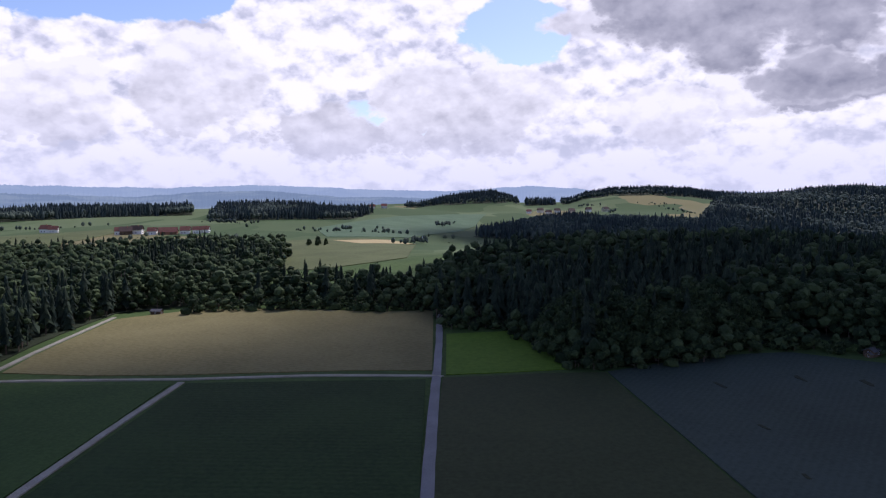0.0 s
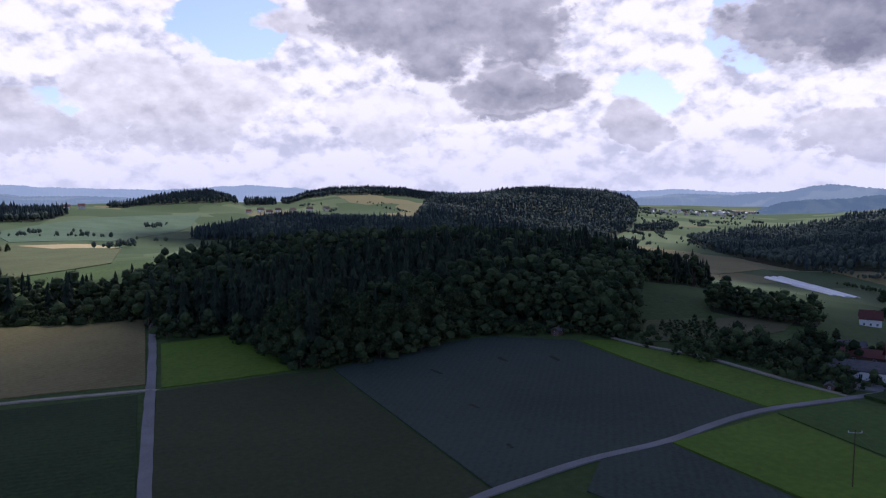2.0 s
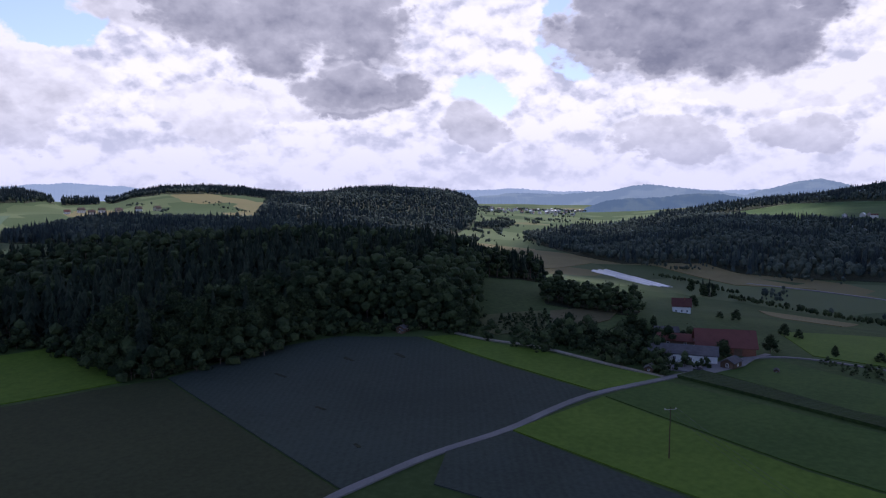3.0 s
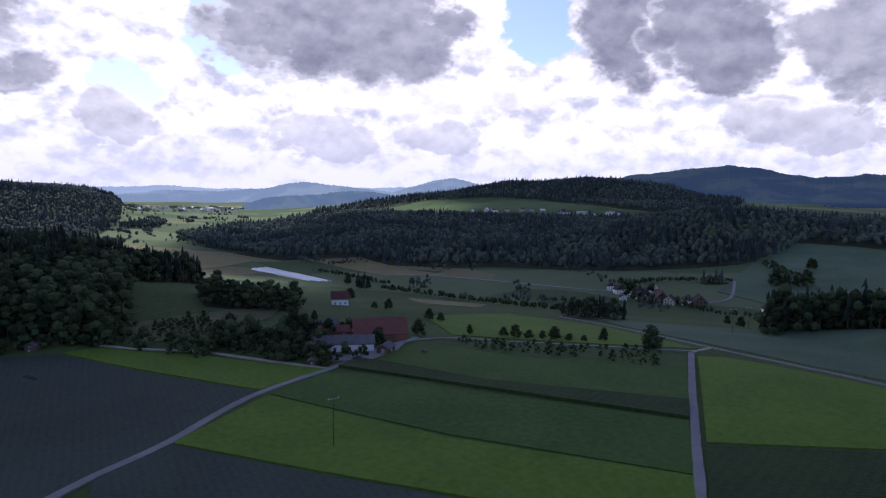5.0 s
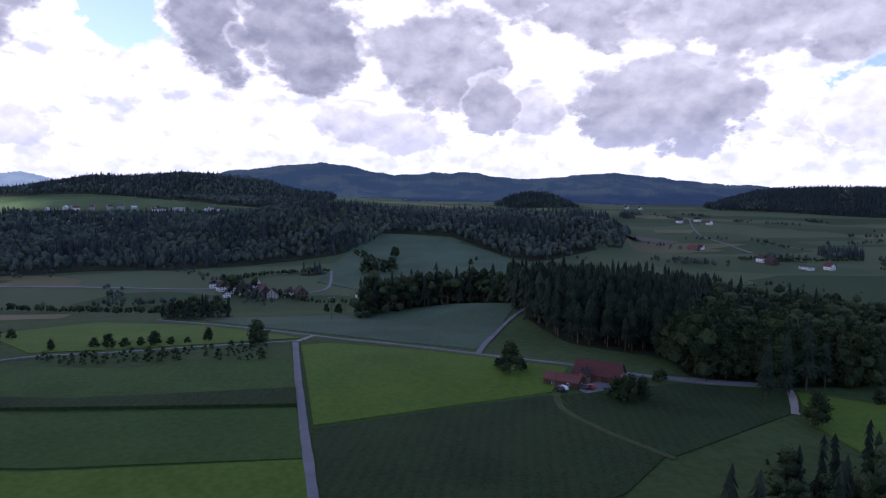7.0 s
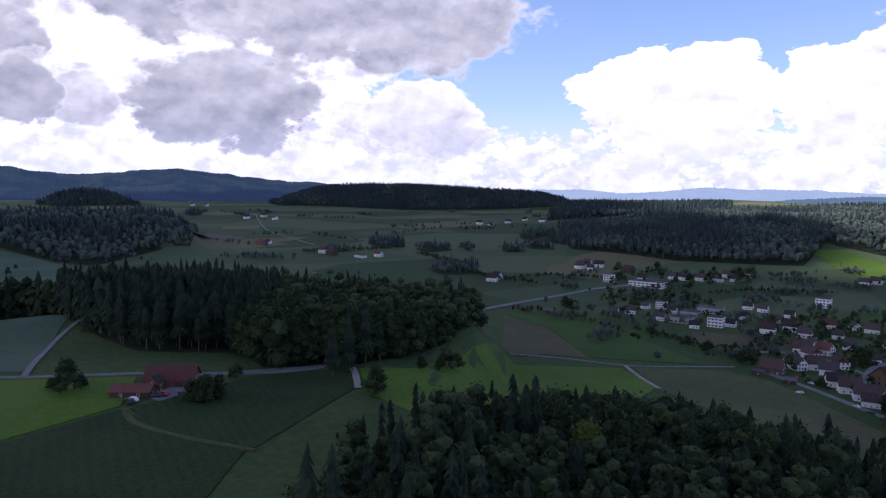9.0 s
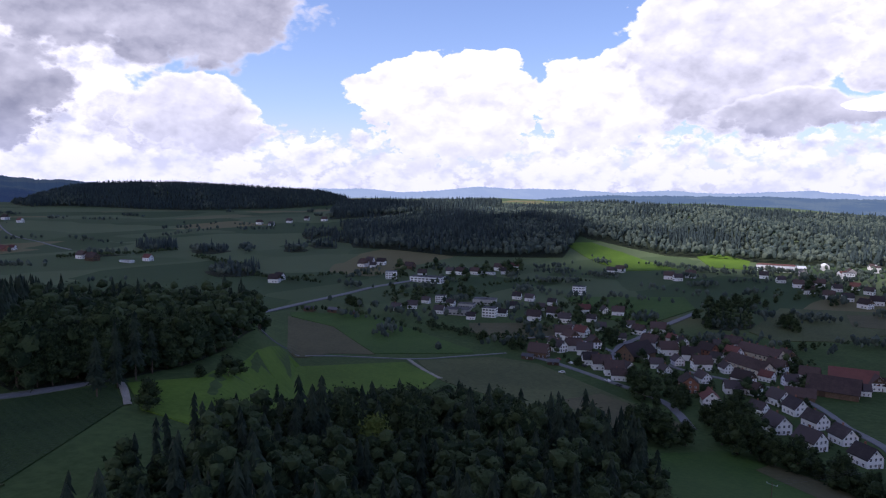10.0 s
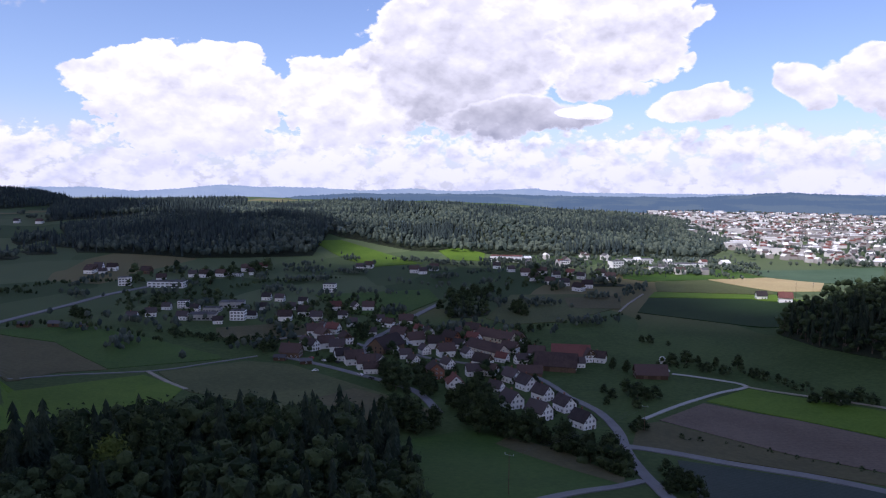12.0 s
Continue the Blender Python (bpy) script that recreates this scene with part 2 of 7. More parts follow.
# single clouds, the farther ones first: bearing, height, half width, half height, grey inside, grey underside, softness of the edge
CLOUDS = (
    (-29.9, 6.3, 4.3, 3.2, 0.12, 0.5, 0.2), (-19.7, 8.1, 5.8, 3.6, 0.18, 0.3, 0.3), (1.6, 6.6, 8.5, 4.2, 0.22, 0.35, 0.2), (-10.4, 4.2, 6.2, 2.4, 0.35, 0.1, 0.4),
    (22.3, 7.2, 3.3, 2.1, 0.1, 0.35, 0.15), (13.6, 12.4, 6.1, 1.8, 0.25, 0.2, 0.3), (16.7, 5.7, 3.9, 2.4, 0.12, 0.3, 0.2), (22.4, 7.6, 2.7, 1.5, 0.05, 0.3, 0.12),
    (36.8, 5.1, 3.5, 1.9, 0.45, 0.2, 0.3), (52.5, 4.2, 4.1, 1.6, 0.4, 0.35, 0.25), (52.0, 4.4, 4.5, 2.0, 0.42, 0.3, 0.25), (62.0, 7.5, 8.4, 1.6, 0.0, 0.25, 0.12),
    (60.5, 4.3, 4.0, 1.3, 0.4, 0.4, 0.15), (87.8, 4.8, 3.7, 1.9, 0.55, 0.4, 0.25), (88.4, 4.6, 4.9, 1.6, 0.5, 0.4, 0.2), (122.2, 4.5, 4.2, 2.5, 0.35, 0.4, 0.2),
    (104.1, 10.6, 9.1, 2.4, 0.0, 0.0, 0.3), (125.4, 4.5, 6.6, 2.6, 0.42, 0.6, 0.15), (145.2, 6.8, 7.3, 4.7, 0.07, 0.35, 0.06),
    (157.7, 7.0, 5.8, 4.2, 0.06, 0.35, 0.06), (178.0, 12.0, 6.5, 4.9, 0.16, 0.35, 0.08), (167.1, 10.2, 8.6, 6.2, 0.3, 0.55, 0.06), (172.2, 5.9, 7.4, 1.8, 0.55, 0.5, 0.2),
    (177.3, 6.2, 2.0, 0.8, 0.02, 0.3, 0.12), (185.4, 6.6, 3.2, 1.5, 0.12, 0.4, 0.15), (191.8, 7.1, 2.1, 1.8, 0.15, 0.4, 0.15), (196.3, 7.5, 3.2, 2.4, 0.2, 0.4, 0.15),
    (126.1, 5.2, 5.8, 3.4, 0.35, 0.45, 0.12), (22.7, 11.6, 10.8, 2.6, 0.62, 0.1, 0.25), (28.0, 7.4, 4.4, 2.0, 0.75, 0.1, 0.3),
    (22.0, 12.8, 11.6, 4.1, 0.72, 0.1, 0.2), (28.3, 8.0, 5.9, 1.9, 0.7, 0.15, 0.3), (53.8, 11.7, 9.8, 3.8, 0.8, 0.1, 0.18),
    (54.5, 12.6, 10.0, 4.4, 0.8, 0.1, 0.18), (75.3, 12.1, 4.8, 4.8, 0.85, 0.1, 0.14), (83.6, 11.4, 5.3, 5.2, 0.85, 0.1, 0.14),
    (93.9, 10.3, 5.6, 5.4, 0.72, 0.15, 0.18), (101.1, 6.2, 2.3, 2.0, 0.55, 0.3, 0.14), (110.8, 6.4, 7.6, 3.9, 0.78, 0.45, 0.18), (111.6, 13.9, 17.5, 3.4, 0.72, 0.1, 0.3),
    (96.8, 6.7, 2.8, 2.4, 0.75, 0.3, 0.2), (121.0, 12.9, 13.5, 3.9, 0.66, 0.1, 0.3),
)
bent_az = N.math("MULTIPLY_ADD", N.noise(stretch, 5.0, 3.0, 0.5), 9.0, N.math("SUBTRACT", az, 4.5))
bent_el = N.math("MULTIPLY_ADD", N.noise(N.vec("ADD", stretch, (3.1, 1.7, 0.4)), 7.0, 3.0, 0.5), 4.4, N.math("SUBTRACT", el, 2.2))
billow = N.math("MULTIPLY_ADD", here, 0.95, 1.30)
mood = N.math("MULTIPLY_ADD", mottle, 0.7, N.math("MULTIPLY_ADD", relief, 0.85, -0.27))
for b, h, w, t, inside_grey, under_grey, soft in CLOUDS:
    dx = N.math("MULTIPLY_ADD", bent_az, 0.97 / w, -0.97 * b / w)
    dy = N.math("MULTIPLY_ADD", bent_el, 0.97 / t, -0.97 * h / t)
    d2 = N.math("MULTIPLY_ADD", dx, dx, N.math("MULTIPLY", dy, dy))
    body = N.math("SUBTRACT", billow, N.math("POWER", d2, 1.5))
    core = 0.5 * max(0.0, inside_grey - 0.3)
    shade = N.range(body, 0.0, 0.6, core, inside_grey)
    shade = N.math("ADD", N.math("MULTIPLY_ADD", dy, -0.45 * under_grey, shade), N.math("MULTIPLY", mood, 0.5 - 0.3 * inside_grey))
    lit = N.mix(N.range(body, 0.0, soft + 0.06 + 0.25 * inside_grey), lit, N.mix(N.range(shade, 0.0, 1.0, smooth=False), WHITE, GREY))
# overhead the clouds close to a grey base
over = N.range(el, 17.0, 34.0)
lit = N.mix(N.math("MULTIPLY", over, N.math("MULTIPLY_ADD", ALONG, -0.35, 0.9)), lit, (0.17, 0.21, 0.37))
haze = N.range(el, 7.0, 0.0)
lit = N.mix(N.math("MULTIPLY", haze, 0.6), lit, (0.76, 0.78, 0.93))
back = N.add("ShaderNodeBackground")
N.put(back.inputs[0], lit)
N.put(back.inputs[1], 1.0)
N.put(N.add("ShaderNodeOutputWorld").inputs[0], back.outputs[0])

sun = new("sun", bpy.data.lights.new("sun", "SUN"))
sun.data.energy, sun.data.angle, sun.data.color = 5.0, radians(4), (1.0, 0.94, 0.84)
b, h = radians(SUN_BEARING), radians(SUN_HEIGHT)
sun.matrix_world = look((math.sin(b) * math.cos(h) * 900, math.cos(b) * math.cos(h) * 900, math.sin(h) * 900), (0, 0, 0))

# ---- materials ----
M = {}


def surface(name, low, high, fine=1.0, broad=0.02, rough=0.9, bump=0.3, depth=0.1, rows=None, islands=False, spread=0.0, metal=0.0, contrast=1.0):
    """A material whose colour runs from low to high by fine grain and broad stains. rows: (bearing, spacing) of drilled rows. islands: colour differs piece by piece."""
    m = bpy.data.materials.new(name)
    m.use_nodes = True
    n = Nodes(m.node_tree)
    place = n.add("ShaderNodeTexCoord").outputs["Object"]
    grain = n.noise(place, fine, 4.0, 0.6)
    stain = n.noise(place, broad, 4.0, 0.55, 0.4)
    f = n.math("ADD", n.math("MULTIPLY", grain, 0.55), n.math("MULTIPLY", stain, 0.45))
    relief = grain
    if rows:
        sep = n.add("ShaderNodeSeparateXYZ")
        n.put(sep.inputs[0], place)
        c, s = math.cos(radians(rows[0])), math.sin(radians(rows[0]))
        across = n.math("ADD", n.math("MULTIPLY", sep.outputs[0], c), n.math("MULTIPLY", sep.outputs[1], -s))
        wave = n.math("SINE", n.math("MULTIPLY_ADD", across, 6.2832 / rows[1], n.math("MULTIPLY", stain, 2.0)))
        f = n.math("MULTIPLY_ADD", wave, 0.03, f)
        relief = n.math("MULTIPLY_ADD", wave, 0.07, grain)
    if islands:
        f = n.math("MULTIPLY_ADD", n.math("SUBTRACT", n.add("ShaderNodeNewGeometry").outputs["Random Per Island"], 0.5), spread, f)
    elif spread:
        f = n.math("MULTIPLY_ADD", n.math("SUBTRACT", n.add("ShaderNodeObjectInfo").outputs["Random"], 0.5), spread, f)
    f = n.range(f, 0.5 - 0.2 / contrast, 0.5 + 0.2 / contrast)
    b = n.add("ShaderNodeBsdfPrincipled")
    n.put(b.inputs["Base Color"], n.mix(f, low, high))
    n.put(b.inputs["Roughness"], rough)
    n.put(b.inputs["Metallic"], metal)
    n.put(b.inputs["Specular IOR Level"], 0.15 if rough > 0.7 else 0.4)
    if bump:
        n.put(b.inputs["Normal"], n.bump(relief, bump, depth))
    n.put(n.add("ShaderNodeOutputMaterial").inputs[0], b.outputs[0])
    M[name] = m
    return m


surface("barley", (0.125, 0.110, 0.046), (0.195, 0.170, 0.078), 0.6, 0.02, rows=(62, 3.0), bump=0.4, depth=0.3)
surface("ripe_grain", (0.30, 0.24, 0.12), (0.42, 0.34, 0.18), 0.5, 0.02, bump=0.3, depth=0.2)
surface("crop_dark", (0.011, 0.029, 0.008), (0.026, 0.054, 0.015), 0.8, 0.02, rows=(92, 2.4), bump=0.5, depth=0.3)
surface("crop_green", (0.024, 0.055, 0.013), (0.052, 0.095, 0.024), 0.8, 0.02, bump=0.4, depth=0.2)
surface("crop_olive", (0.028, 0.038, 0.016), (0.05, 0.061, 0.026), 0.7, 0.015, bump=0.3, depth=0.2)
surface("crop_blue", (0.028, 0.042, 0.034), (0.051, 0.07, 0.057), 0.9, 0.02, rows=(35, 2.0), bump=0.4, depth=0.2)
surface("crop_bluegreen", (0.045, 0.085, 0.045), (0.085, 0.135, 0.08), 0.5, 0.02, bump=0.3, depth=0.2)
surface("grass_bright", (0.060, 0.118, 0.010), (0.105, 0.178, 0.020), 0.5, 0.025, bump=0.25, depth=0.12)
surface("grass_mid", (0.032, 0.074, 0.012), (0.062, 0.116, 0.022), 0.5, 0.025, bump=0.25, depth=0.12)
surface("grass_olive", (0.055, 0.07, 0.026), (0.1, 0.115, 0.046), 0.4, 0.02, bump=0.25, depth=0.12)
surface("grass_dry", (0.07, 0.07, 0.034), (0.115, 0.105, 0.052), 0.4, 0.03, bump=0.25, depth=0.12)
surface("maize", (0.014, 0.034, 0.01), (0.04, 0.07, 0.02), 1.1, 0.03, rows=(100, 3.0), bump=0.9, depth=0.8)
surface("soil", (0.10, 0.078, 0.060), (0.165, 0.13, 0.10), 0.7, 0.03, rows=(75, 2.5), bump=0.4, depth=0.2)
surface("asphalt", (0.14, 0.14, 0.145), (0.22, 0.22, 0.225), 3.0, 0.08, rough=0.8, bump=0.1, depth=0.02)
surface("gravel", (0.22, 0.20, 0.165), (0.36, 0.34, 0.29), 2.5, 0.15, bump=0.3, depth=0.05)
surface("concrete", (0.30, 0.30, 0.29), (0.42, 0.42, 0.40), 1.5, 0.1, bump=0.1, depth=0.03)
surface("conifer", (0.011, 0.020, 0.014), (0.034, 0.050, 0.031), 1.2, 0.03, islands=True, spread=0.35, bump=0.8, depth=0.4)
surface("broadleaf", (0.014, 0.026, 0.011), (0.056, 0.080, 0.033), 1.2, 0.03, islands=True, spread=0.45, bump=0.8, depth=0.4)
surface("leaf_pale", (0.06, 0.085, 0.018), (0.13, 0.17, 0.04), 1.2, 0.03, islands=True, spread=0.4, bump=0.8, depth=0.4)
# blue of the distant haze is tinted into these two far foliage colours
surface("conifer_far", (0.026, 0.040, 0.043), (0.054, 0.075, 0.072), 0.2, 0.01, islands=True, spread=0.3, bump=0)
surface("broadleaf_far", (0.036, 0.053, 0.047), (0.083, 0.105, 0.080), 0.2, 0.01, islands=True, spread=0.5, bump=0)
surface("bark", (0.06, 0.045, 0.035), (0.16, 0.125, 0.10), 3.0, 0.5, bump=0.6, depth=0.05)
surface("dark_ground", (0.012, 0.018, 0.01), (0.032, 0.042, 0.02), 0.8, 0.05, bump=0.6, depth=0.5)


def ground_material():
    """Pasture and a patchwork of crops that takes over with distance."""
    m = bpy.data.materials.new("pasture")
    m.use_nodes = True
    n = Nodes(m.node_tree)
    place = n.add("ShaderNodeTexCoord").outputs["Object"]
    warp = n.vec("MULTIPLY_ADD", n.noise(place, 0.004, 2.0, 0.5, out="Color"), (60, 60, 0))
    n.put(warp.node.inputs[2], place)
    cells = n.add("ShaderNodeTexVoronoi")
    cells.distance = "CHEBYCHEV"
    n.put(cells.inputs["Vector"], n.vec("MULTIPLY", warp, (1.0, 0.62, 0.0)))
    n.put(cells.inputs["Scale"], 0.0062)
    pick = n.add("ShaderNodeSeparateXYZ")
    n.put(pick.inputs[0], cells.outputs["Color"])
    grain = n.noise(place, 0.35, 4.0, 0.6)
    stain = n.noise(place, 0.012, 4.0, 0.55, 0.4)
    f = n.range(n.math("ADD", n.math("MULTIPLY", grain, 0.5), n.math("MULTIPLY", stain, 0.5)), 0.35, 0.65)
    grass = n.mix(f, (0.038, 0.068, 0.020), (0.070, 0.108, 0.036))
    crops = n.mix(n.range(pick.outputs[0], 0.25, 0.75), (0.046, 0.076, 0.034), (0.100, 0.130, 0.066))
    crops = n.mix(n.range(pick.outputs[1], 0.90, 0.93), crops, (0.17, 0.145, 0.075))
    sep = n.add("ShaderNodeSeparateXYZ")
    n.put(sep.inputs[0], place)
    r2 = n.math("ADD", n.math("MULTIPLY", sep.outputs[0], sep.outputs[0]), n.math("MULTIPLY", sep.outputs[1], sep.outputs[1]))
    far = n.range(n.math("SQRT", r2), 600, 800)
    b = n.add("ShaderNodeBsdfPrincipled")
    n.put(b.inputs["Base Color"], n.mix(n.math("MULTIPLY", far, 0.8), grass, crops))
    n.put(b.inputs["Roughness"], 0.95)
    n.put(b.inputs["Specular IOR Level"], 0.1)
    n.put(b.inputs["Normal"], n.bump(grain, 0.3, 0.2))
    n.put(n.add("ShaderNodeOutputMaterial").inputs[0], b.outputs[0])
    M["pasture"] = m


ground_material()


def distance_material(name, haze_glow, share, low, high):
    """Far ridges: woods and fields, with the haze before them mixed in as glow."""
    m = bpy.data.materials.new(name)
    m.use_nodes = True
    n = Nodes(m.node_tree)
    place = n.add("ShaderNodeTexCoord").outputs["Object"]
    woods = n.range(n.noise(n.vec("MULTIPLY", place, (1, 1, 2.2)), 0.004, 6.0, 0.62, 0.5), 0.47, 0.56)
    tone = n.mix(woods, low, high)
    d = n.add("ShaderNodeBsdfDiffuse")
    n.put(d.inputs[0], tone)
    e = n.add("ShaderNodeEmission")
    n.put(e.inputs[0], haze_glow)
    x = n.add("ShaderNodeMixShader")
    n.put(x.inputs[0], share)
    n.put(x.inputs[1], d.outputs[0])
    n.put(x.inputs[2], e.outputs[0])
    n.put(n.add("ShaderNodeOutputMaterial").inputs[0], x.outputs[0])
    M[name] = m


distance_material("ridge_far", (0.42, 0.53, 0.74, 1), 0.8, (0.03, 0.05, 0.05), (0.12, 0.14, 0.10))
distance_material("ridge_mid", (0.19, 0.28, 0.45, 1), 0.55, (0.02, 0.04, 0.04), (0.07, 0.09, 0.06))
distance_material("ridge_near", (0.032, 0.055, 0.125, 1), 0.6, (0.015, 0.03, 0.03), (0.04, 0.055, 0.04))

surface("plaster_white", (0.76, 0.755, 0.74), (0.87, 0.865, 0.85), 2.0, 0.3, rough=0.85, bump=0.08, depth=0.02, spread=0.3)
surface("plaster_cream", (0.50, 0.44, 0.34), (0.66, 0.60, 0.48), 2.0, 0.3, rough=0.85, bump=0.08, depth=0.02, spread=0.3)
surface("timber", (0.075, 0.05, 0.035), (0.16, 0.11, 0.075), 1.5, 0.3, rough=0.85, bump=0.3, depth=0.05, spread=0.4)
surface("brick", (0.20, 0.085, 0.055), (0.31, 0.15, 0.10), 2.0, 0.3, bump=0.2, depth=0.03, spread=0.3)
surface("tile_red", (0.105, 0.046, 0.042), (0.17, 0.075, 0.064), 2.2, 0.25, rough=0.85, bump=0.4, depth=0.06, spread=0.35)
surface("tile_brown", (0.044, 0.034, 0.034), (0.095, 0.066, 0.061), 2.2, 0.25, rough=0.85, bump=0.4, depth=0.06, spread=0.5)
surface("tile_dark", (0.038, 0.033, 0.036), (0.082, 0.068, 0.07), 2.2, 0.25, rough=0.8, bump=0.4, depth=0.06, spread=0.5)
surface("roof_grey", (0.075, 0.075, 0.082), (0.13, 0.13, 0.14), 0.8, 0.1, rough=0.85, bump=0.2, depth=0.05, spread=0.4)
surface("sheet_white", (0.62, 0.63, 0.65), (0.80, 0.81, 0.82), 0.6, 0.08, rough=0.6, bump=0.1, depth=0.03, spread=0.3)
surface("town_wall", (0.32, 0.30, 0.29), (0.66, 0.64, 0.63), 0.05, 0.01, islands=True, spread=1.0, bump=0)
surface("paint_white", (0.7, 0.7, 0.7), (0.82, 0.82, 0.82), 3, 0.5, rough=0.5, bump=0)
surface("paint_dark", (0.02, 0.02, 0.025), (0.05, 0.05, 0.055), 3, 0.5, rough=0.35, bump=0)
surface("paint_red", (0.25, 0.03, 0.03), (0.35, 0.05, 0.04), 3, 0.5, rough=0.35, bump=0)
surface("rubber", (0.015, 0.015, 0.015), (0.03, 0.03, 0.03), 5, 1, rough=0.8, bump=0)
surface("steel", (0.30, 0.31, 0.32), (0.42, 0.43, 0.44), 2, 0.3, rough=0.45, metal=0.8, bump=0)


def glass_material():
    m = bpy.data.materials.new("glass")
    m.use_nodes = True
    n = Nodes(m.node_tree)
    b = n.add("ShaderNodeBsdfPrincipled")
    n.put(b.inputs["Base Color"], (0.03, 0.035, 0.045, 1))
    n.put(b.inputs["Roughness"], 0.08)
    n.put(n.add("ShaderNodeOutputMaterial").inputs[0], b.outputs[0])
    M["glass"] = m


glass_material()

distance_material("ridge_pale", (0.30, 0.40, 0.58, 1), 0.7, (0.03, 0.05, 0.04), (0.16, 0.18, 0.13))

# ---- helpers for meshes ----
def mesh_of(name, verts, faces, material=None, smooth=False):
    me = bpy.data.meshes.new(name)
    me.from_pydata([tuple(v) for v in verts], [], [tuple(f) for f in faces])
    if material:
        me.materials.append(material)
    if smooth:
        me.polygons.foreach_set("use_smooth", [True] * len(me.polygons))
    me.update()
    return me


def triangles(name, verts, tris, material, smooth=False):
    """A mesh from arrays of vertices and triangles."""
    me = bpy.data.meshes.new(name)
    me.vertices.add(len(verts))
    me.vertices.foreach_set("co", np.asarray(verts, np.float32).ravel())
    me.loops.add(len(tris) * 3)
    me.loops.foreach_set("vertex_index", np.asarray(tris, np.int32).ravel())
    me.polygons.add(len(tris))
    me.polygons.foreach_set("loop_start", np.arange(len(tris), dtype=np.int32) * 3)
    me.update(calc_edges=True)
    me.materials.append(material)
    me.polygons.foreach_set("use_smooth", np.full(len(tris), smooth))
    return me


def part(name, bm, material, parent, label=""):
    me = bpy.data.meshes.new(name)
    bm.to_mesh(me)
    bm.free()
    me.materials.append(material)
    ob = new(name, me)
    ob.parent = parent
    return tagged(ob, label)


# ---- ground, fields and roads ----
u = np.linspace(0, 1, RINGS + 1)[1:]
radii = 100 * (2 ** (u * REACH / 2) - 1)
angle = np.linspace(0, 2 * math.pi, SPOKES, endpoint=False)
gx, gy = np.outer(radii, np.sin(angle)).ravel(), np.outer(radii, np.cos(angle)).ravel()
verts = np.stack([np.append(gx, 0), np.append(gy, 0), np.append(lie(gx, gy), 0)], 1)
a = np.arange(RINGS - 1)[:, None] * SPOKES + np.arange(SPOKES)[None]
c = np.arange(RINGS - 1)[:, None] * SPOKES + (np.arange(SPOKES)[None] + 1) % SPOKES
tris = np.concatenate([np.stack([a, c, a + SPOKES], -1).reshape(-1, 3), np.stack([c, c + SPOKES, a + SPOKES], -1).reshape(-1, 3)])
hub = np.stack([np.full(SPOKES, len(gx)), (np.arange(SPOKES) + 1) % SPOKES, np.arange(SPOKES)], -1)
tris = np.concatenate([tris, hub])[:, ::-1]
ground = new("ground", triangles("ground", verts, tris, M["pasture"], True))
tagged(ground, "green rolling farmland with pasture and patchwork fields", "ground", kind="structure")


def field(name, material, label, *corners, lift=0.32, category="field"):
    """A field laid on the ground inside the given corners, with a standing edge."""
    far = max(math.hypot(x, y) for x, y in corners)
    step = 6 if far < 400 else 9 if far < 800 else 25 if far < 1500 else 45
    lift = lift + (0.0 if far < 700 else 0.35)
    if name == "maize_strip":
        lift += 0.7
    bm = bmesh.new()
    bm.faces.new([bm.verts.new((x, y, 0)) for x, y in corners])
    for axis in (0, 1):
        lo, hi = min(p[axis] for p in corners), max(p[axis] for p in corners)
        for k in range(int(lo // step) + 1, int(hi // step) + 1):
            at = [0, 0, 0]
            at[axis] = k * step
            way = [0, 0, 0]
            way[axis] = 1
            bmesh.ops.bisect_plane(bm, geom=bm.verts[:] + bm.edges[:] + bm.faces[:], plane_co=at, plane_no=way)
    bm.normal_update()
    for f in bm.faces:
        if f.normal.z < 0:
            f.normal_flip()
    rim = [e for e in bm.edges if e.is_boundary]
    flat = list(bm.verts)
    over = laid(np.array([v.co.x for v in flat]), np.array([v.co.y for v in flat])) + lift
    top = dict(zip(flat, over.tolist()))
    low = bmesh.ops.extrude_edge_only(bm, edges=rim)["geom"]
    low = [g for g in low if isinstance(g, bmesh.types.BMVert)]
    under = laid(np.array([v.co.x for v in low]), np.array([v.co.y for v in low])) - 0.4
    for v, z in zip(low, under.tolist()):
        v.co.z = z
    for v, z in top.items():
        v.co.z = z
    bmesh.ops.triangulate(bm, faces=bm.faces[:])
    me = bpy.data.meshes.new(name)
    bm.to_mesh(me)
    bm.free()
    me.materials.append(material)
    return tagged(new(name, me), label, category, kind="structure")


def smooth_line(points, step):
    """Points along a smooth curve through the given ones."""
    p = np.array([points[0], *points, points[-1]], float)
    out = []
    for i in range(1, len(p) - 2):
        n = max(1, int(np.hypot(*(p[i + 1] - p[i])) / step))
        out += [cubic(p[i - 1], p[i], p[i + 1], p[i + 2], k / n) for k in range(n)]
    return np.array(out + [p[-2]])


ROADS = []


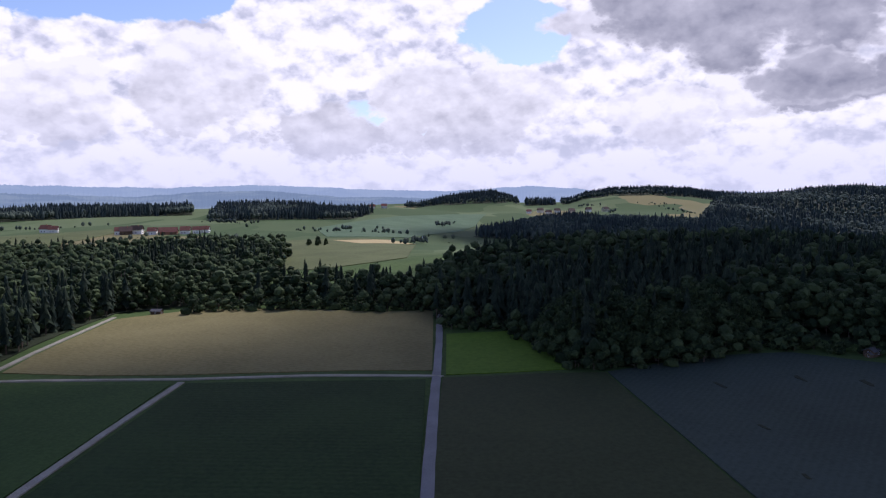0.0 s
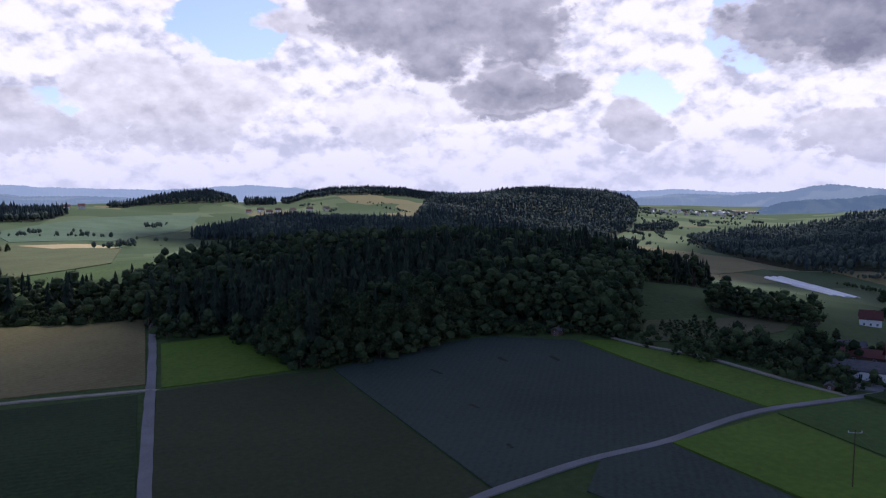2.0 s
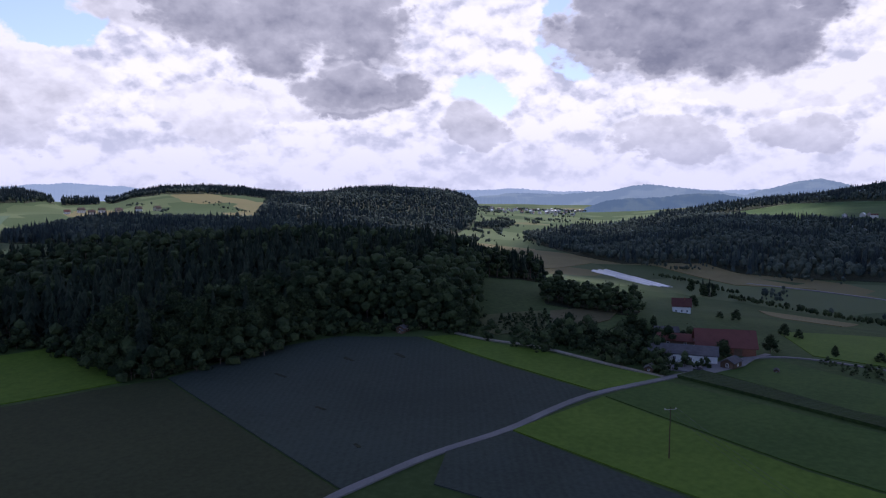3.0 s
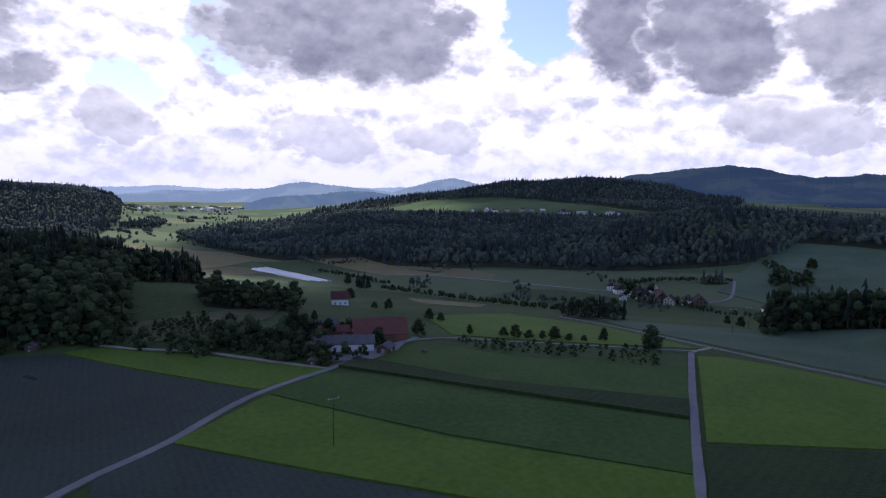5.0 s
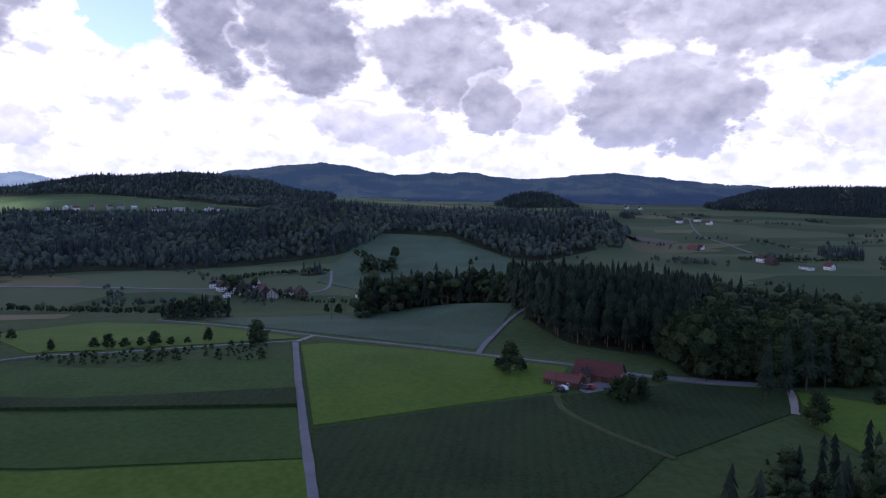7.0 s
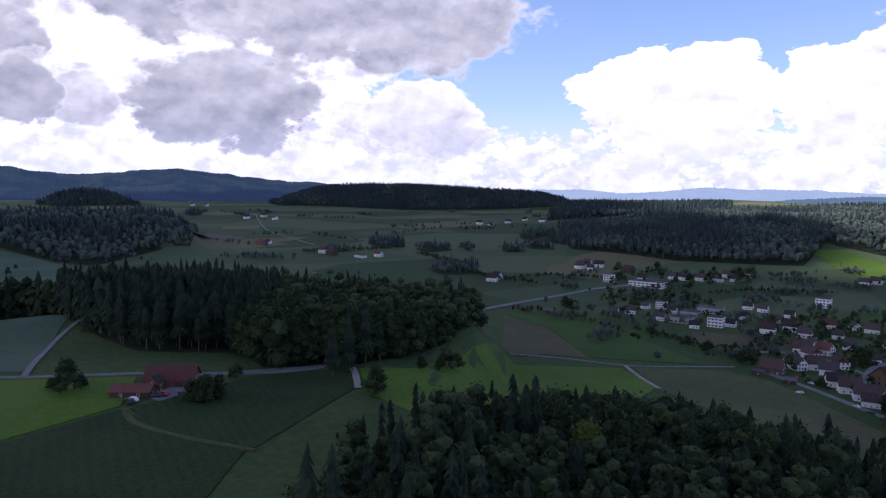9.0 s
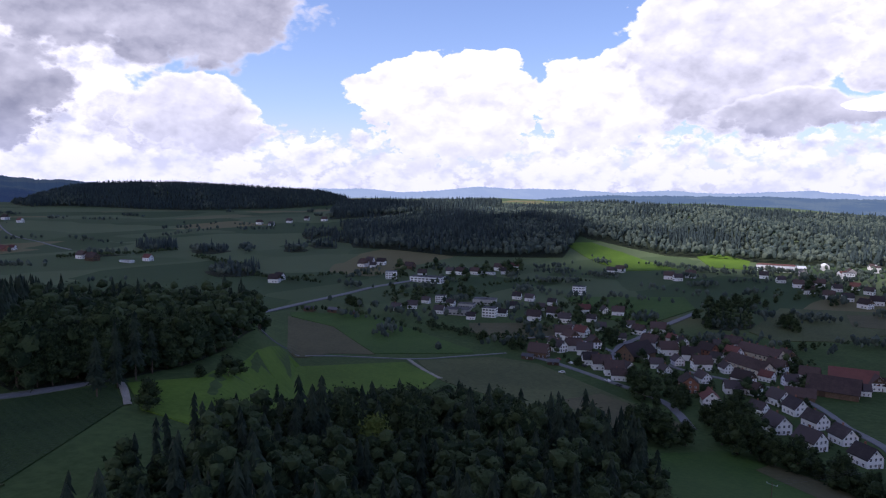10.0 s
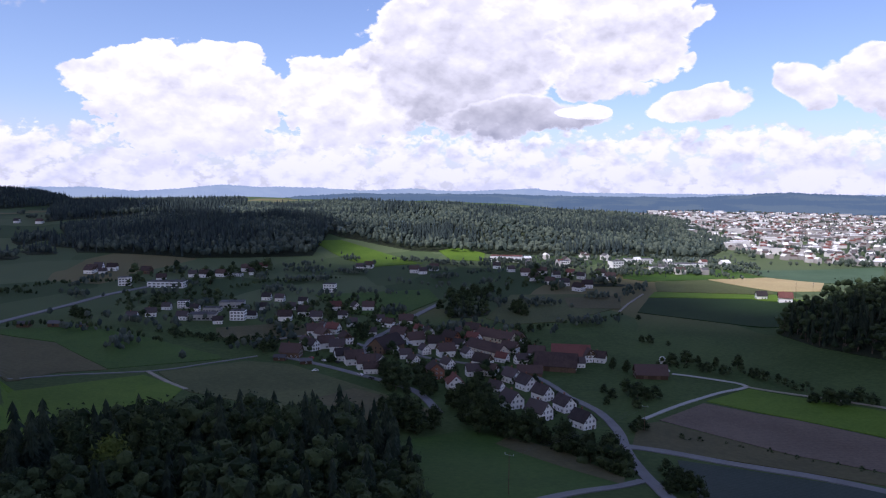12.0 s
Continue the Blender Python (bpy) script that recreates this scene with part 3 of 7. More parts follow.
def road(name, material, width, label, *points):
    """A road laid along the ground: a slab with a slight crown and ragged verges."""
    line = smooth_line(points, 5.0)
    ROADS.append((line, width))
    way = np.gradient(line, axis=0)
    way /= np.maximum(np.hypot(*way.T), 1e-6)[:, None]
    side = np.stack([way[:, 1], -way[:, 0]], 1)
    far = np.hypot(*line.T).max()
    lift = 0.46 if far < 700 else 0.9
    rows = []
    wob = np.random.RandomState(len(line)).uniform(-0.12, 0.12, (len(line), 2))
    for off, up in ((-0.5, -0.8), (-0.5, -0.06), (0, 0), (0.5, -0.06), (0.5, -0.8)):
        w = off * width + (wob[:, 0] if off < 0 else wob[:, 1] if off > 0 else 0)
        p = line + side * np.reshape(w * np.ones(len(line)), (-1, 1))
        base = np.maximum(laid(p[:, 0], p[:, 1]), laid(line[:, 0], line[:, 1]) - 0.1)
        rows.append(np.column_stack([p, base + lift + up]))
    v = np.stack(rows, 1).reshape(-1, 3)
    f = [(i * 5 + k, i * 5 + k + 1, i * 5 + k + 6, i * 5 + k + 5) for i in range(len(line) - 1) for k in range(4)]
    return tagged(new(name, mesh_of(name, v, f, material)), label, "road", kind="structure")


# fields
field("farmyard", M["asphalt"], "grey paved farmyard beside the barn", (224, -58), (229, -66), (237, -79), (236, -85), (223, -73), (216, -60), lift=0.4)
field("farmyard", M["asphalt"], "grey paved farmyard between farm buildings", (219, 177), (224, 157), (245, 158), (260, 156), (239, 148), (217, 147), (209, 159), lift=0.4)
field("barley_field", M["barley"], "ripening pale brown barley field beside the woods", (-161, 248), (-165, 275), (-167, 308), (-169, 353), (-140, 380), (-92, 386), (-8, 368), (-6, 250), (-32, 251), (-64, 248), (-95, 245), (-127, 244))
field("beet_field", M["crop_dark"], "dark green beet field between two farm tracks", (-89, 234), (-8, 238), (-6, 121), (-91, 120))
field("clover_field", M["crop_green"], "green clover field beside a gravel track", (-166, 230), (-94, 233), (-95, 146), (-94, 118), (-127, 124))
field("meadow", M["grass_bright"], "bright green mown meadow at the edge of the woods", (-1, 311), (27, 313), (44, 259), (44, 249), (-1, 244))
field("fallow_field", M["crop_olive"], "dull olive fallow field beside the farm lane", (-2, 240), (33, 244), (55, 243), (60, 188), (65, 133), (48, 123), (-5, 135))
field("cabbage_field", M["crop_blue"], "blue-grey cabbage field below the woods", (56, 244), (92, 259), (128, 261), (156, 244), (161, 201), (165, 154), (121, 144), (66, 133), (61, 188))
field("meadow", M["grass_bright"], "bright green meadow strip beside the lane", (158, 243), (172, 240), (189, 206), (194, 168), (199, 153), (167, 155), (163, 203))
field("leek_field", M["crop_blue"], "blue-grey leek field beside the lane", (100, 142), (120, 142), (123, 97), (128, 56), (115, 46), (84, 125))
field("meadow", M["grass_bright"], "bright green meadow beside the lane", (121, 142), (164, 149), (159, 82), (164, 22), (129, 16), (118, 45), (130, 56), (125, 98))
field("grass_field", M["grass_mid"], "mown green grass field beside the lane", (165, 149), (195, 150), (202, 73), (204, 30), (165, 22), (161, 83))
field("maize_strip", M["maize"], "dark green strip of tall maize", (203, 151), (217, 152), (213, 97), (223, 33), (206, 30), (205, 74))
field("grass_field", M["grass_mid"], "green grass field beside the farmyard", (220, 152), (261, 150), (253, 101), (264, 40), (225, 33), (215, 98))
field("meadow", M["grass_bright"], "bright green meadow behind the fruit trees", (344, 196), (423, 177), (385, 105), (318, 44), (303, 82), (287, 148))
field("wheat_field", M["crop_bluegreen"], "blue-green wheat field on the brow of the valley", (444, 128), (451, 63), (479, -15), (413, -71), (324, -44), (281, -32), (299, 0), (336, 39), (384, 85))
field("meadow", M["grass_bright"], "bright green meadow beside the farm lane", (295, 41), (299, 30), (267, -30), (250, -62), (218, -49), (189, 23))
field("maize_field", M["maize"], "dark green field of tall maize", (186, 23), (215, -48), (196, -53), (167, -68), (143, -49), (127, -23), (123, 13))
field("maize_field", M["maize"], "dark green maize field with wheel tracks", (214, -51), (218, -63), (232, -98), (228, -131), (200, -118), (179, -89), (164, -68), (187, -53))
field("meadow", M["grass_bright"], "bright green meadow between lane and woods", (226, -135), (218, -160), (283, -244), (336, -304), (290, -374), (244, -349), (193, -228), (156, -122), (192, -119))
field("stubble_field", M["grass_dry"], "brownish stubble field above the village", (480, -445), (417, -438), (321, -380), (346, -361), (352, -325))
field("grass_field", M["grass_mid"], "green grass field above the village", (495, -461), (440, -500), (360, -478), (280, -443), (272, -434), (323, -382), (419, -440), (478, -447))
field("pasture", M["grass_olive"], "olive green pasture sloping to the village", (287, -384), (252, -432), (217, -431), (150, -386), (94, -347), (92, -309), (142, -305), (235, -341))
field("grass_field", M["grass_mid"], "dark green grass field below the woods", (88, -283), (68, -313), (31, -292), (-3, -258), (-3, -243), (22, -204), (29, -167), (52, -157))
field("pasture", M["grass_dry"], "dry brownish margin beside the hedge", (48, -306), (22, -292), (-3, -254), (-2, -242), (19, -260), (51, -291), lift=0.4)
field("ploughed_field", M["soil"], "brown ploughed field beside the lane", (-20, -367), (-46, -412), (-87, -391), (-135, -353), (-118, -307), (-73, -327))
field("meadow", M["grass_bright"], "bright green meadow beside a lane", (-48, -417), (-77, -457), (-151, -399), (-136, -356), (-87, -393))
field("pasture", M["grass_dry"], "dry straw-coloured orchard meadow above the village", (342, -537), (300, -574), (252, -578), (246, -531), (271, -499), (319, -503), lift=0.4)
field("pasture", M["grass_dry"], "dry brownish strip of pasture", (161, -343), (151, -379), (121, -363), (93, -344), (92, -314), (121, -312), lift=0.4)
field("bank", M["grass_dry"], "dry grassy bank beside the main road", (-9, -354), (-20, -364), (-73, -325), (-117, -305), (-113, -292), (-47, -306), (-6, -311))
field("leek_field", M["crop_blue"], "blue-grey leek field beside the main road", (-24, -297), (-97, -286), (-120, -282), (-107, -251), (-24, -200))
field("grain_field", M["ripe_grain"], "ripe tan grain field beyond the pasture", (-110, -994), (-192, -1043), (-246, -975), (-218, -877), (-173, -895))
field("grass_field", M["grass_olive"], "yellowing green field beside the grain", (-40, -957), (-107, -990), (-172, -895), (-168, -871), (-40, -875))
field("meadow", M["grass_bright"], "sunlit green band along the dark field", (-37, -870), (-168, -866), (-190, -783), (-138, -838), (-29, -828))
field("grass_field", M["crop_dark"], "dark green field beyond the pasture", (-29, -824), (-137, -834), (-189, -779), (-135, -660), (-80, -689), (-15, -722))
field("grass_field", M["crop_bluegreen"], "pale green field below the town", (-166, -1142), (-415, -1295), (-313, -975), (-247, -976), (-195, -1046))
field("grass_field", M["grass_mid"], "green field below the town", (2, -1044), (-102, -1109), (-160, -1128), (-190, -1044), (-183, -1030), (-108, -992), (-33, -961), (0, -983))
field("pasture", M["grass_dry"], "brownish pasture behind the village", (64, -798), (1, -831), (2, -738), (53, -730), lift=0.5)
field("meadow", M["grass_bright"], "sunlit green clearing below wooded hills", (539, -1157), (496, -1184), (419, -1133), (297, -1030), (360, -976), (450, -1060))
field("meadow", M["grass_bright"], "sunlit green clearing at the foot of wooded hills", (309, -1168), (283, -1215), (229, -1174), (213, -1083), (264, -1076))
field("pasture", M["grass_olive"], "olive pasture behind the village", (126, -653), (125, -802), (40, -835), (1, -753), (51, -654), (100, -625))
field("grass_field", M["grass_mid"], "green field between village houses", (341, -737), (227, -813), (196, -746), (210, -631), (261, -642))
field("meadow", M["grass_olive"], "sunlit pale field in a forest clearing", (-210, 717), (-218, 918), (-125, 1008), (-42, 891), (-39, 661), (-110, 579), (-164, 588))
field("grain_field", M["ripe_grain"], "ripe grain strip in a distant field", (-155, 943), (-82, 985), (-43, 923), (-110, 885), lift=0.4)
field("grass_field", M["crop_bluegreen"], "distant green field on a gentle slope", (-246, 1305), (-129, 1723), (105, 1949), (60, 1587), (-63, 1074), (-176, 1021))
field("meadow", M["grass_olive"], "sunlit meadow beyond the woods", (-671, 1043), (-561, 1168), (-521, 1094), (-524, 880), (-544, 844))
field("grain_field", M["barley"], "bare brown field beyond the woods", (803, 897), (846, 857), (819, 770), (692, 733), (650, 755))
field("vineyard", M["grass_olive"], "small vineyard on a slope near the woods", (205, 268), (247, 269), (221, 234), (185, 236))
field("pasture", M["grass_dry"], "dry straw-coloured pasture on the slope", (254, 269), (338, 291), (273, 245), (229, 231), (223, 236), lift=0.4)
field("grain_field", M["barley"], "bare tan field at the foot of the wooded slope", (850, 673), (912, 637), (844, 506), (814, 420), (770, 495))
field("grain_field", M["barley"], "ripe yellow field in the valley", (579, 348), (590, 269), (482, 230), (467, 261))
field("grass_field", M["crop_bluegreen"], "pale green meadow on the far slope", (1232, 62), (1222, -13), (1174, -89), (1108, -147), (999, -190), (839, -105), (791, 42), (860, 100), (1025, 87))
field("grass_field", M["crop_green"], "hillside field above the wooded slope", (1876, 1239), (2015, 1128), (2010, 885), (1992, 660), (1896, 470), (1877, 377), (1791, 444), (1680, 615), (1662, 795), (1734, 1008))
field("grain_field", M["soil"], "brown ploughed strip in the distant valley", (1514, -478), (1408, -572), (1353, -538), (1424, -460))
field("grain_field", M["barley"], "tan stubble strip in the distant valley", (1614, -594), (1643, -704), (1547, -656), (1548, -576))
# end of fields

# roads
road("village_road", M["asphalt"], 4, "grey asphalt village road between fields", (27.2, -399.1), (47.9, -439.4), (73.9, -465.2), (102.8, -471.4), (134.3, -481.1), (169.2, -508.1))
road("village_road", M["asphalt"], 4, "grey asphalt village road between fields", (272.8, -503.3), (255.2, -528.6), (224.7, -528.2), (191.4, -505.5))
road("farm_road", M["asphalt"], 3, "grey asphalt farm road between fields", (-4.8, 110), (-4.7, 145), (-4.7, 179), (-4.5, 226), (-4.3, 246), (-4.1, 292), (-4.4, 328), (-4.4, 354.5))
road("farm_track", M["gravel"], 2.2, "pale gravel farm track between fields", (-170.9, 234.3), (-143.7, 237.4), (-91.2, 239.2), (-46.7, 243.6), (-5.0, 242.4), (-2.2, 241.0))
road("field_track", M["gravel"], 2.2, "pale gravel field track between fields", (-91.2, 234.9), (-92.7, 188.4), (-93.2, 144.0), (-93.8, 116.4))
road("field_track", M["gravel"], 2.2, "pale gravel field track between fields", (-164.1, 239.4), (-165.1, 253.3), (-167.8, 279.2), (-169.7, 313.0), (-172.3, 357.9))
road("lane", M["asphalt"], 2.5, "grey asphalt lane between fields", (55.0, 128.2), (63.1, 131.7), (92.9, 139.4), (120.5, 143.0), (158.9, 152.2), (199.7, 152.0), (241.3, 153.5), (270.0, 157.3))
road("lane", M["asphalt"], 2.5, "grey asphalt lane between fields", (232.1, 154.8), (258.9, 155.5), (277.6, 143.4), (286.1, 114.0), (307.7, 44.9), (311.1, 42.5))
road("farm_track", M["gravel"], 2.2, "pale gravel farm track between fields", (174.8, 243.8), (178.6, 234.8), (192.8, 209.2), (196.9, 170.6), (199.1, 153.7))
road("farm_road", M["asphalt"], 2.4, "grey asphalt farm road between fields", (123.2, 14.5), (141.4, 17.3), (183.3, 24.7), (240.0, 34.5), (302.7, 44.5))
road("lane", M["asphalt"], 2.5, "grey asphalt lane between fields", (432.7, 145.5), (378.3, 88.6), (325.1, 39.5), (297.9, 7.9), (271.7, -31.3), (255.4, -62.9), (241.8, -84.2), (238.8, -101.6), (236.0, -126.9))
road("farm_track", M["gravel"], 2.2, "pale gravel farm track between fields", (304.7, 44.8), (325.1, 39.5))
road("lane", M["asphalt"], 2.3, "grey asphalt lane between fields", (271.7, -31.1), (317.6, -42.7), (352.3, -54.3), (386.7, -70.2))
road("lane", M["asphalt"], 2.5, "grey asphalt lane between fields", (243.9, -76.0), (235.4, -99.4), (233.7, -116.2), (235.3, -131.4), (238.5, -138.0), (248.9, -149.7), (257.8, -166.7))
road("field_track", M["gravel"], 2.4, "pale gravel field track between fields", (238.5, -138.0), (219.6, -129.7), (199.2, -119.0))
road("grass_track", M["grass_olive"], 2, "worn grassy grass track between fields", (214.3, -49.8), (200.7, -48.5), (181.0, -56.1), (162.1, -67.3))
road("lane", M["asphalt"], 2.5, "grey asphalt lane between fields", (333.8, -278.2), (355.5, -337.9), (293.7, -385.3), (273.9, -415.3), (252.9, -449.2))
road("farm_track", M["gravel"], 2.8, "pale gravel farm track between fields", (293.7, -383.5), (265.3, -362.8), (240.5, -346.7))
road("main_road", M["asphalt"], 6, "grey asphalt main road between fields", (-108.9, -282.2), (-97.3, -287.0), (-76.6, -294.7), (-46.4, -300.4), (-20.3, -308.8), (-2.6, -311.5))
road("village_road", M["asphalt"], 5, "grey asphalt village road between fields", (-18.1, -217.7), (-11.4, -256.2), (-3.8, -303.0), (0.0, -337.5), (10.5, -373.4), (27.2, -399.1))
road("lane", M["asphalt"], 4, "grey asphalt lane between fields", (23.7, -194.6), (12.4, -217.6), (-1.5, -239.0), (-9.3, -253.8))
road("lane", M["concrete"], 2.6, "pale concrete lane between fields", (-12.4, -366.3), (-31.4, -401.3), (-56.5, -438.4), (-76.1, -463.8), (-50.8, -477.8), (-33.5, -482.3))
road("farm_track", M["gravel"], 2.2, "pale gravel farm track between fields", (-75.8, -461.8), (-103.7, -443.0), (-153.9, -405.8))
road("village_road", M["asphalt"], 5, "grey asphalt village road between fields", (88.9, -340.6), (116.4, -386.4), (161.4, -415.8), (203.7, -439.1), (236.6, -452.9))
road("village_road", M["asphalt"], 6, "grey asphalt village road between fields", (181.2, -476.2), (194.9, -527.6), (194.2, -567.7), (194.5, -635.4), (189.1, -721.1))
road("main_road", M["asphalt"], 6.5, "grey asphalt main road between fields", (505.8, -435.5), (520.0, -493.6), (530.3, -573.3), (542.4, -646.7), (543.5, -727.4))
road("field_track", M["gravel"], 2, "pale gravel field track between fields", (2.7, -720), (-6.8, -778), (-23, -852))
road("valley_road", M["asphalt"], 6, "grey asphalt valley road between fields", (795.1, 493.9), (799.4, 404.7), (795.0, 317.2), (791.4, 243.4), (801.6, 191.0))
road("lane", M["asphalt"], 3.5, "grey asphalt lane between fields", (2024.8, -850.1), (1680.2, -720.1), (1496.3, -661.4), (1363.6, -653.4), (1186.3, -614.5))
road("lane", M["asphalt"], 3.5, "grey asphalt lane between fields", (761.1, 106.4), (811.9, 82.1), (939.7, 89.9))
road("valley_road", M["asphalt"], 6, "grey asphalt valley road between fields", (1229.5, 1270.5), (1604.8, 1528.2), (1756.7, 1515.3), (1582.0, 1230.2))
# end of roads

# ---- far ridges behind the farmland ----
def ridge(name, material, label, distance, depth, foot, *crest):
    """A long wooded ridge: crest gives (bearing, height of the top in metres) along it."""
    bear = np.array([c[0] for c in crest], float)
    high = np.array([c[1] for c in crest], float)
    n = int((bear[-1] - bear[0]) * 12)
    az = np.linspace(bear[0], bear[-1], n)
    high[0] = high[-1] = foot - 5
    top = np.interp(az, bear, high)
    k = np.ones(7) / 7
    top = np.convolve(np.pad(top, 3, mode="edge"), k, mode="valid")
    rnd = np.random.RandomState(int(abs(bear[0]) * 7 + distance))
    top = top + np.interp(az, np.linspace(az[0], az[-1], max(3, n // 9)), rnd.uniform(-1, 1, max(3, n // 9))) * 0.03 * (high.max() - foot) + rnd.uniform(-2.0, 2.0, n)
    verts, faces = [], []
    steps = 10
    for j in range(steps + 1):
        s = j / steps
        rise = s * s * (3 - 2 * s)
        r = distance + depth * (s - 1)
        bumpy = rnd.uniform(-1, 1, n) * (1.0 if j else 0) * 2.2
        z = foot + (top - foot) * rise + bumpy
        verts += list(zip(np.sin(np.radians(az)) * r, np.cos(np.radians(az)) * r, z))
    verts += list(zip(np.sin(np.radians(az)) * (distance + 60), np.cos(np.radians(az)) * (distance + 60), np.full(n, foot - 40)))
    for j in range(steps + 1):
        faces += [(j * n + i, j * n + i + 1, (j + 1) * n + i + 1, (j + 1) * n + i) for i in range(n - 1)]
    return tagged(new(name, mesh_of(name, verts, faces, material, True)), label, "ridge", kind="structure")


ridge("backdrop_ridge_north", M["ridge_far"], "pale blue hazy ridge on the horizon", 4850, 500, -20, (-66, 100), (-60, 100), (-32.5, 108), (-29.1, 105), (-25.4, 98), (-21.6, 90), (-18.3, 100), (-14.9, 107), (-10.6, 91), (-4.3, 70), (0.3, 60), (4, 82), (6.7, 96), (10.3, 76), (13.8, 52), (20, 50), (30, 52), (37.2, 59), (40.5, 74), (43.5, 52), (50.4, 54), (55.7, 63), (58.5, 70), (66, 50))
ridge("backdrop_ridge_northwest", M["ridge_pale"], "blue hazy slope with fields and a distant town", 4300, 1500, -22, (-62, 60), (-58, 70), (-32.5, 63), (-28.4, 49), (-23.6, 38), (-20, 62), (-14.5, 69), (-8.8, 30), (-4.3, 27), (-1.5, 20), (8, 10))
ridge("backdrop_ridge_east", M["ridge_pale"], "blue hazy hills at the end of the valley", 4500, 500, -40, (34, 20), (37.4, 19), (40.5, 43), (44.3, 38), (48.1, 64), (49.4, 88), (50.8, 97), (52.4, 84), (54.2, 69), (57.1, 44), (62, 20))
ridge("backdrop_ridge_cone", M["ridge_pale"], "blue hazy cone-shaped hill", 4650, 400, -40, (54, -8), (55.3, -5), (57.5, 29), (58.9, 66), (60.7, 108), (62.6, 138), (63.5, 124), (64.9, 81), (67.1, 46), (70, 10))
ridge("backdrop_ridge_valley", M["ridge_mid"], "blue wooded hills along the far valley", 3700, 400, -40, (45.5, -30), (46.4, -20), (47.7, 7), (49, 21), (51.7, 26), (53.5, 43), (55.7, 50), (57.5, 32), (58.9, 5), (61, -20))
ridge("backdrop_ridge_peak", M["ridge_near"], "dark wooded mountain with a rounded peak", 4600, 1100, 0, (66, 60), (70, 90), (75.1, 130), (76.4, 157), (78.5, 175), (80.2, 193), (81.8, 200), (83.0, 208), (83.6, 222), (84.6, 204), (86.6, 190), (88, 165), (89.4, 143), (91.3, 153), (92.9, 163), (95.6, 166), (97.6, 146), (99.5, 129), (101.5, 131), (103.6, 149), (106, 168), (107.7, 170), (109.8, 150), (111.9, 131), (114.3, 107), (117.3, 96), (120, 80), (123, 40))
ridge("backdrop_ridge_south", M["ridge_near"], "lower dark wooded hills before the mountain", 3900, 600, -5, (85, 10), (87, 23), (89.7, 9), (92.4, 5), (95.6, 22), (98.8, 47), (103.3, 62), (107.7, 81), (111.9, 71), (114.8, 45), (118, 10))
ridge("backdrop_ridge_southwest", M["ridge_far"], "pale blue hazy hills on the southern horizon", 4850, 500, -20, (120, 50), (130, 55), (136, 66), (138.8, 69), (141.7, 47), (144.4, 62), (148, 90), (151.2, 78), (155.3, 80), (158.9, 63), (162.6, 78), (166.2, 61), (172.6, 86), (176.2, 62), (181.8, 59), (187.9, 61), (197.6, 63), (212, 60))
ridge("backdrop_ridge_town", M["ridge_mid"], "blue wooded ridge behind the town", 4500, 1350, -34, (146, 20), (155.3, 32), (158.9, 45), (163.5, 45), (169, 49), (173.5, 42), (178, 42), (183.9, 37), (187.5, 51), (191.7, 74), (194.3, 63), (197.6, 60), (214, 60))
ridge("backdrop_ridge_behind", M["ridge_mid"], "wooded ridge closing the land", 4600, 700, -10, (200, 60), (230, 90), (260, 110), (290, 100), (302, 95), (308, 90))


# ---- trees ----
def lathe_rows(rows, seg, twist, rnd, jitter):
    """Vertices of rings (radius, height, lean x, lean y)."""
    v = []
    for k, (r, z, x, y) in enumerate(rows):
        for i in range(seg):
            t = 2 * math.pi * (i + twist * k) / seg
            q = r * (1 + rnd.uniform(-jitter, jitter))
            v.append((x + q * math.cos(t), y + q * math.sin(t), z))
    return v


def conifer_shape(rnd, high, tiers, seg):
    """Trunk and ragged drooping tiers of a spruce: two lists of (vertices, triangles)."""
    trunk_v = lathe_rows([(0.30, -0.5, 0, 0), (0.22, high * 0.4, 0, 0), (0.04, high * 0.97, 0, 0)], 5, 0, rnd, 0.1)
    trunk_f = [t for k in range(2) for i in range(5) for t in ((k * 5 + i, k * 5 + (i + 1) % 5, k * 5 + 5 + i), (k * 5 + (i + 1) % 5, k * 5 + 5 + (i + 1) % 5, k * 5 + 5 + i))]
    v, f = [], []
    wide, bare = high * rnd.uniform(0.12, 0.19), rnd.uniform(0.05, 0.32)
    lean = (rnd.uniform(-0.02, 0.02) * high, rnd.uniform(-0.02, 0.02) * high)
    for k in range(tiers):
        s = k / tiers
        z0 = high * (bare + (1 - bare) * s)
        r = wide * (1 - s) ** 0.62 * rnd.uniform(0.72, 1.22) + 0.3
        sx, sy = (lean[j] * s + rnd.uniform(-0.12, 0.12) * r for j in (0, 1))
        drop = high / tiers * rnd.uniform(0.5, 0.9)
        rise = high / tiers * 1.1
        base = len(v)
        n = seg * 2
        off = rnd.uniform(0, 6.3)
        for i in range(n):
            t = off + 2 * math.pi * i / n
            q = r * (rnd.uniform(0.8, 1.15) if i % 2 else rnd.uniform(0.45, 0.7))
            v.append((sx + q * math.cos(t), sy + q * math.sin(t), z0 - (drop if i % 2 else 0) * rnd.uniform(0.4, 1.4)))
        v.append((sx, sy, min(z0 + rise * rnd.uniform(0.8, 1.3), high)))
        v.append((sx, sy, z0 + 0.25 * rise))
        f += [(base + i, base + (i + 1) % n, base + n) for i in range(n)]
        f += [(base + (i + 1) % n, base + i, base + n + 1) for i in range(n)] if seg > 6 else []
    return (trunk_v, trunk_f), (v, f)


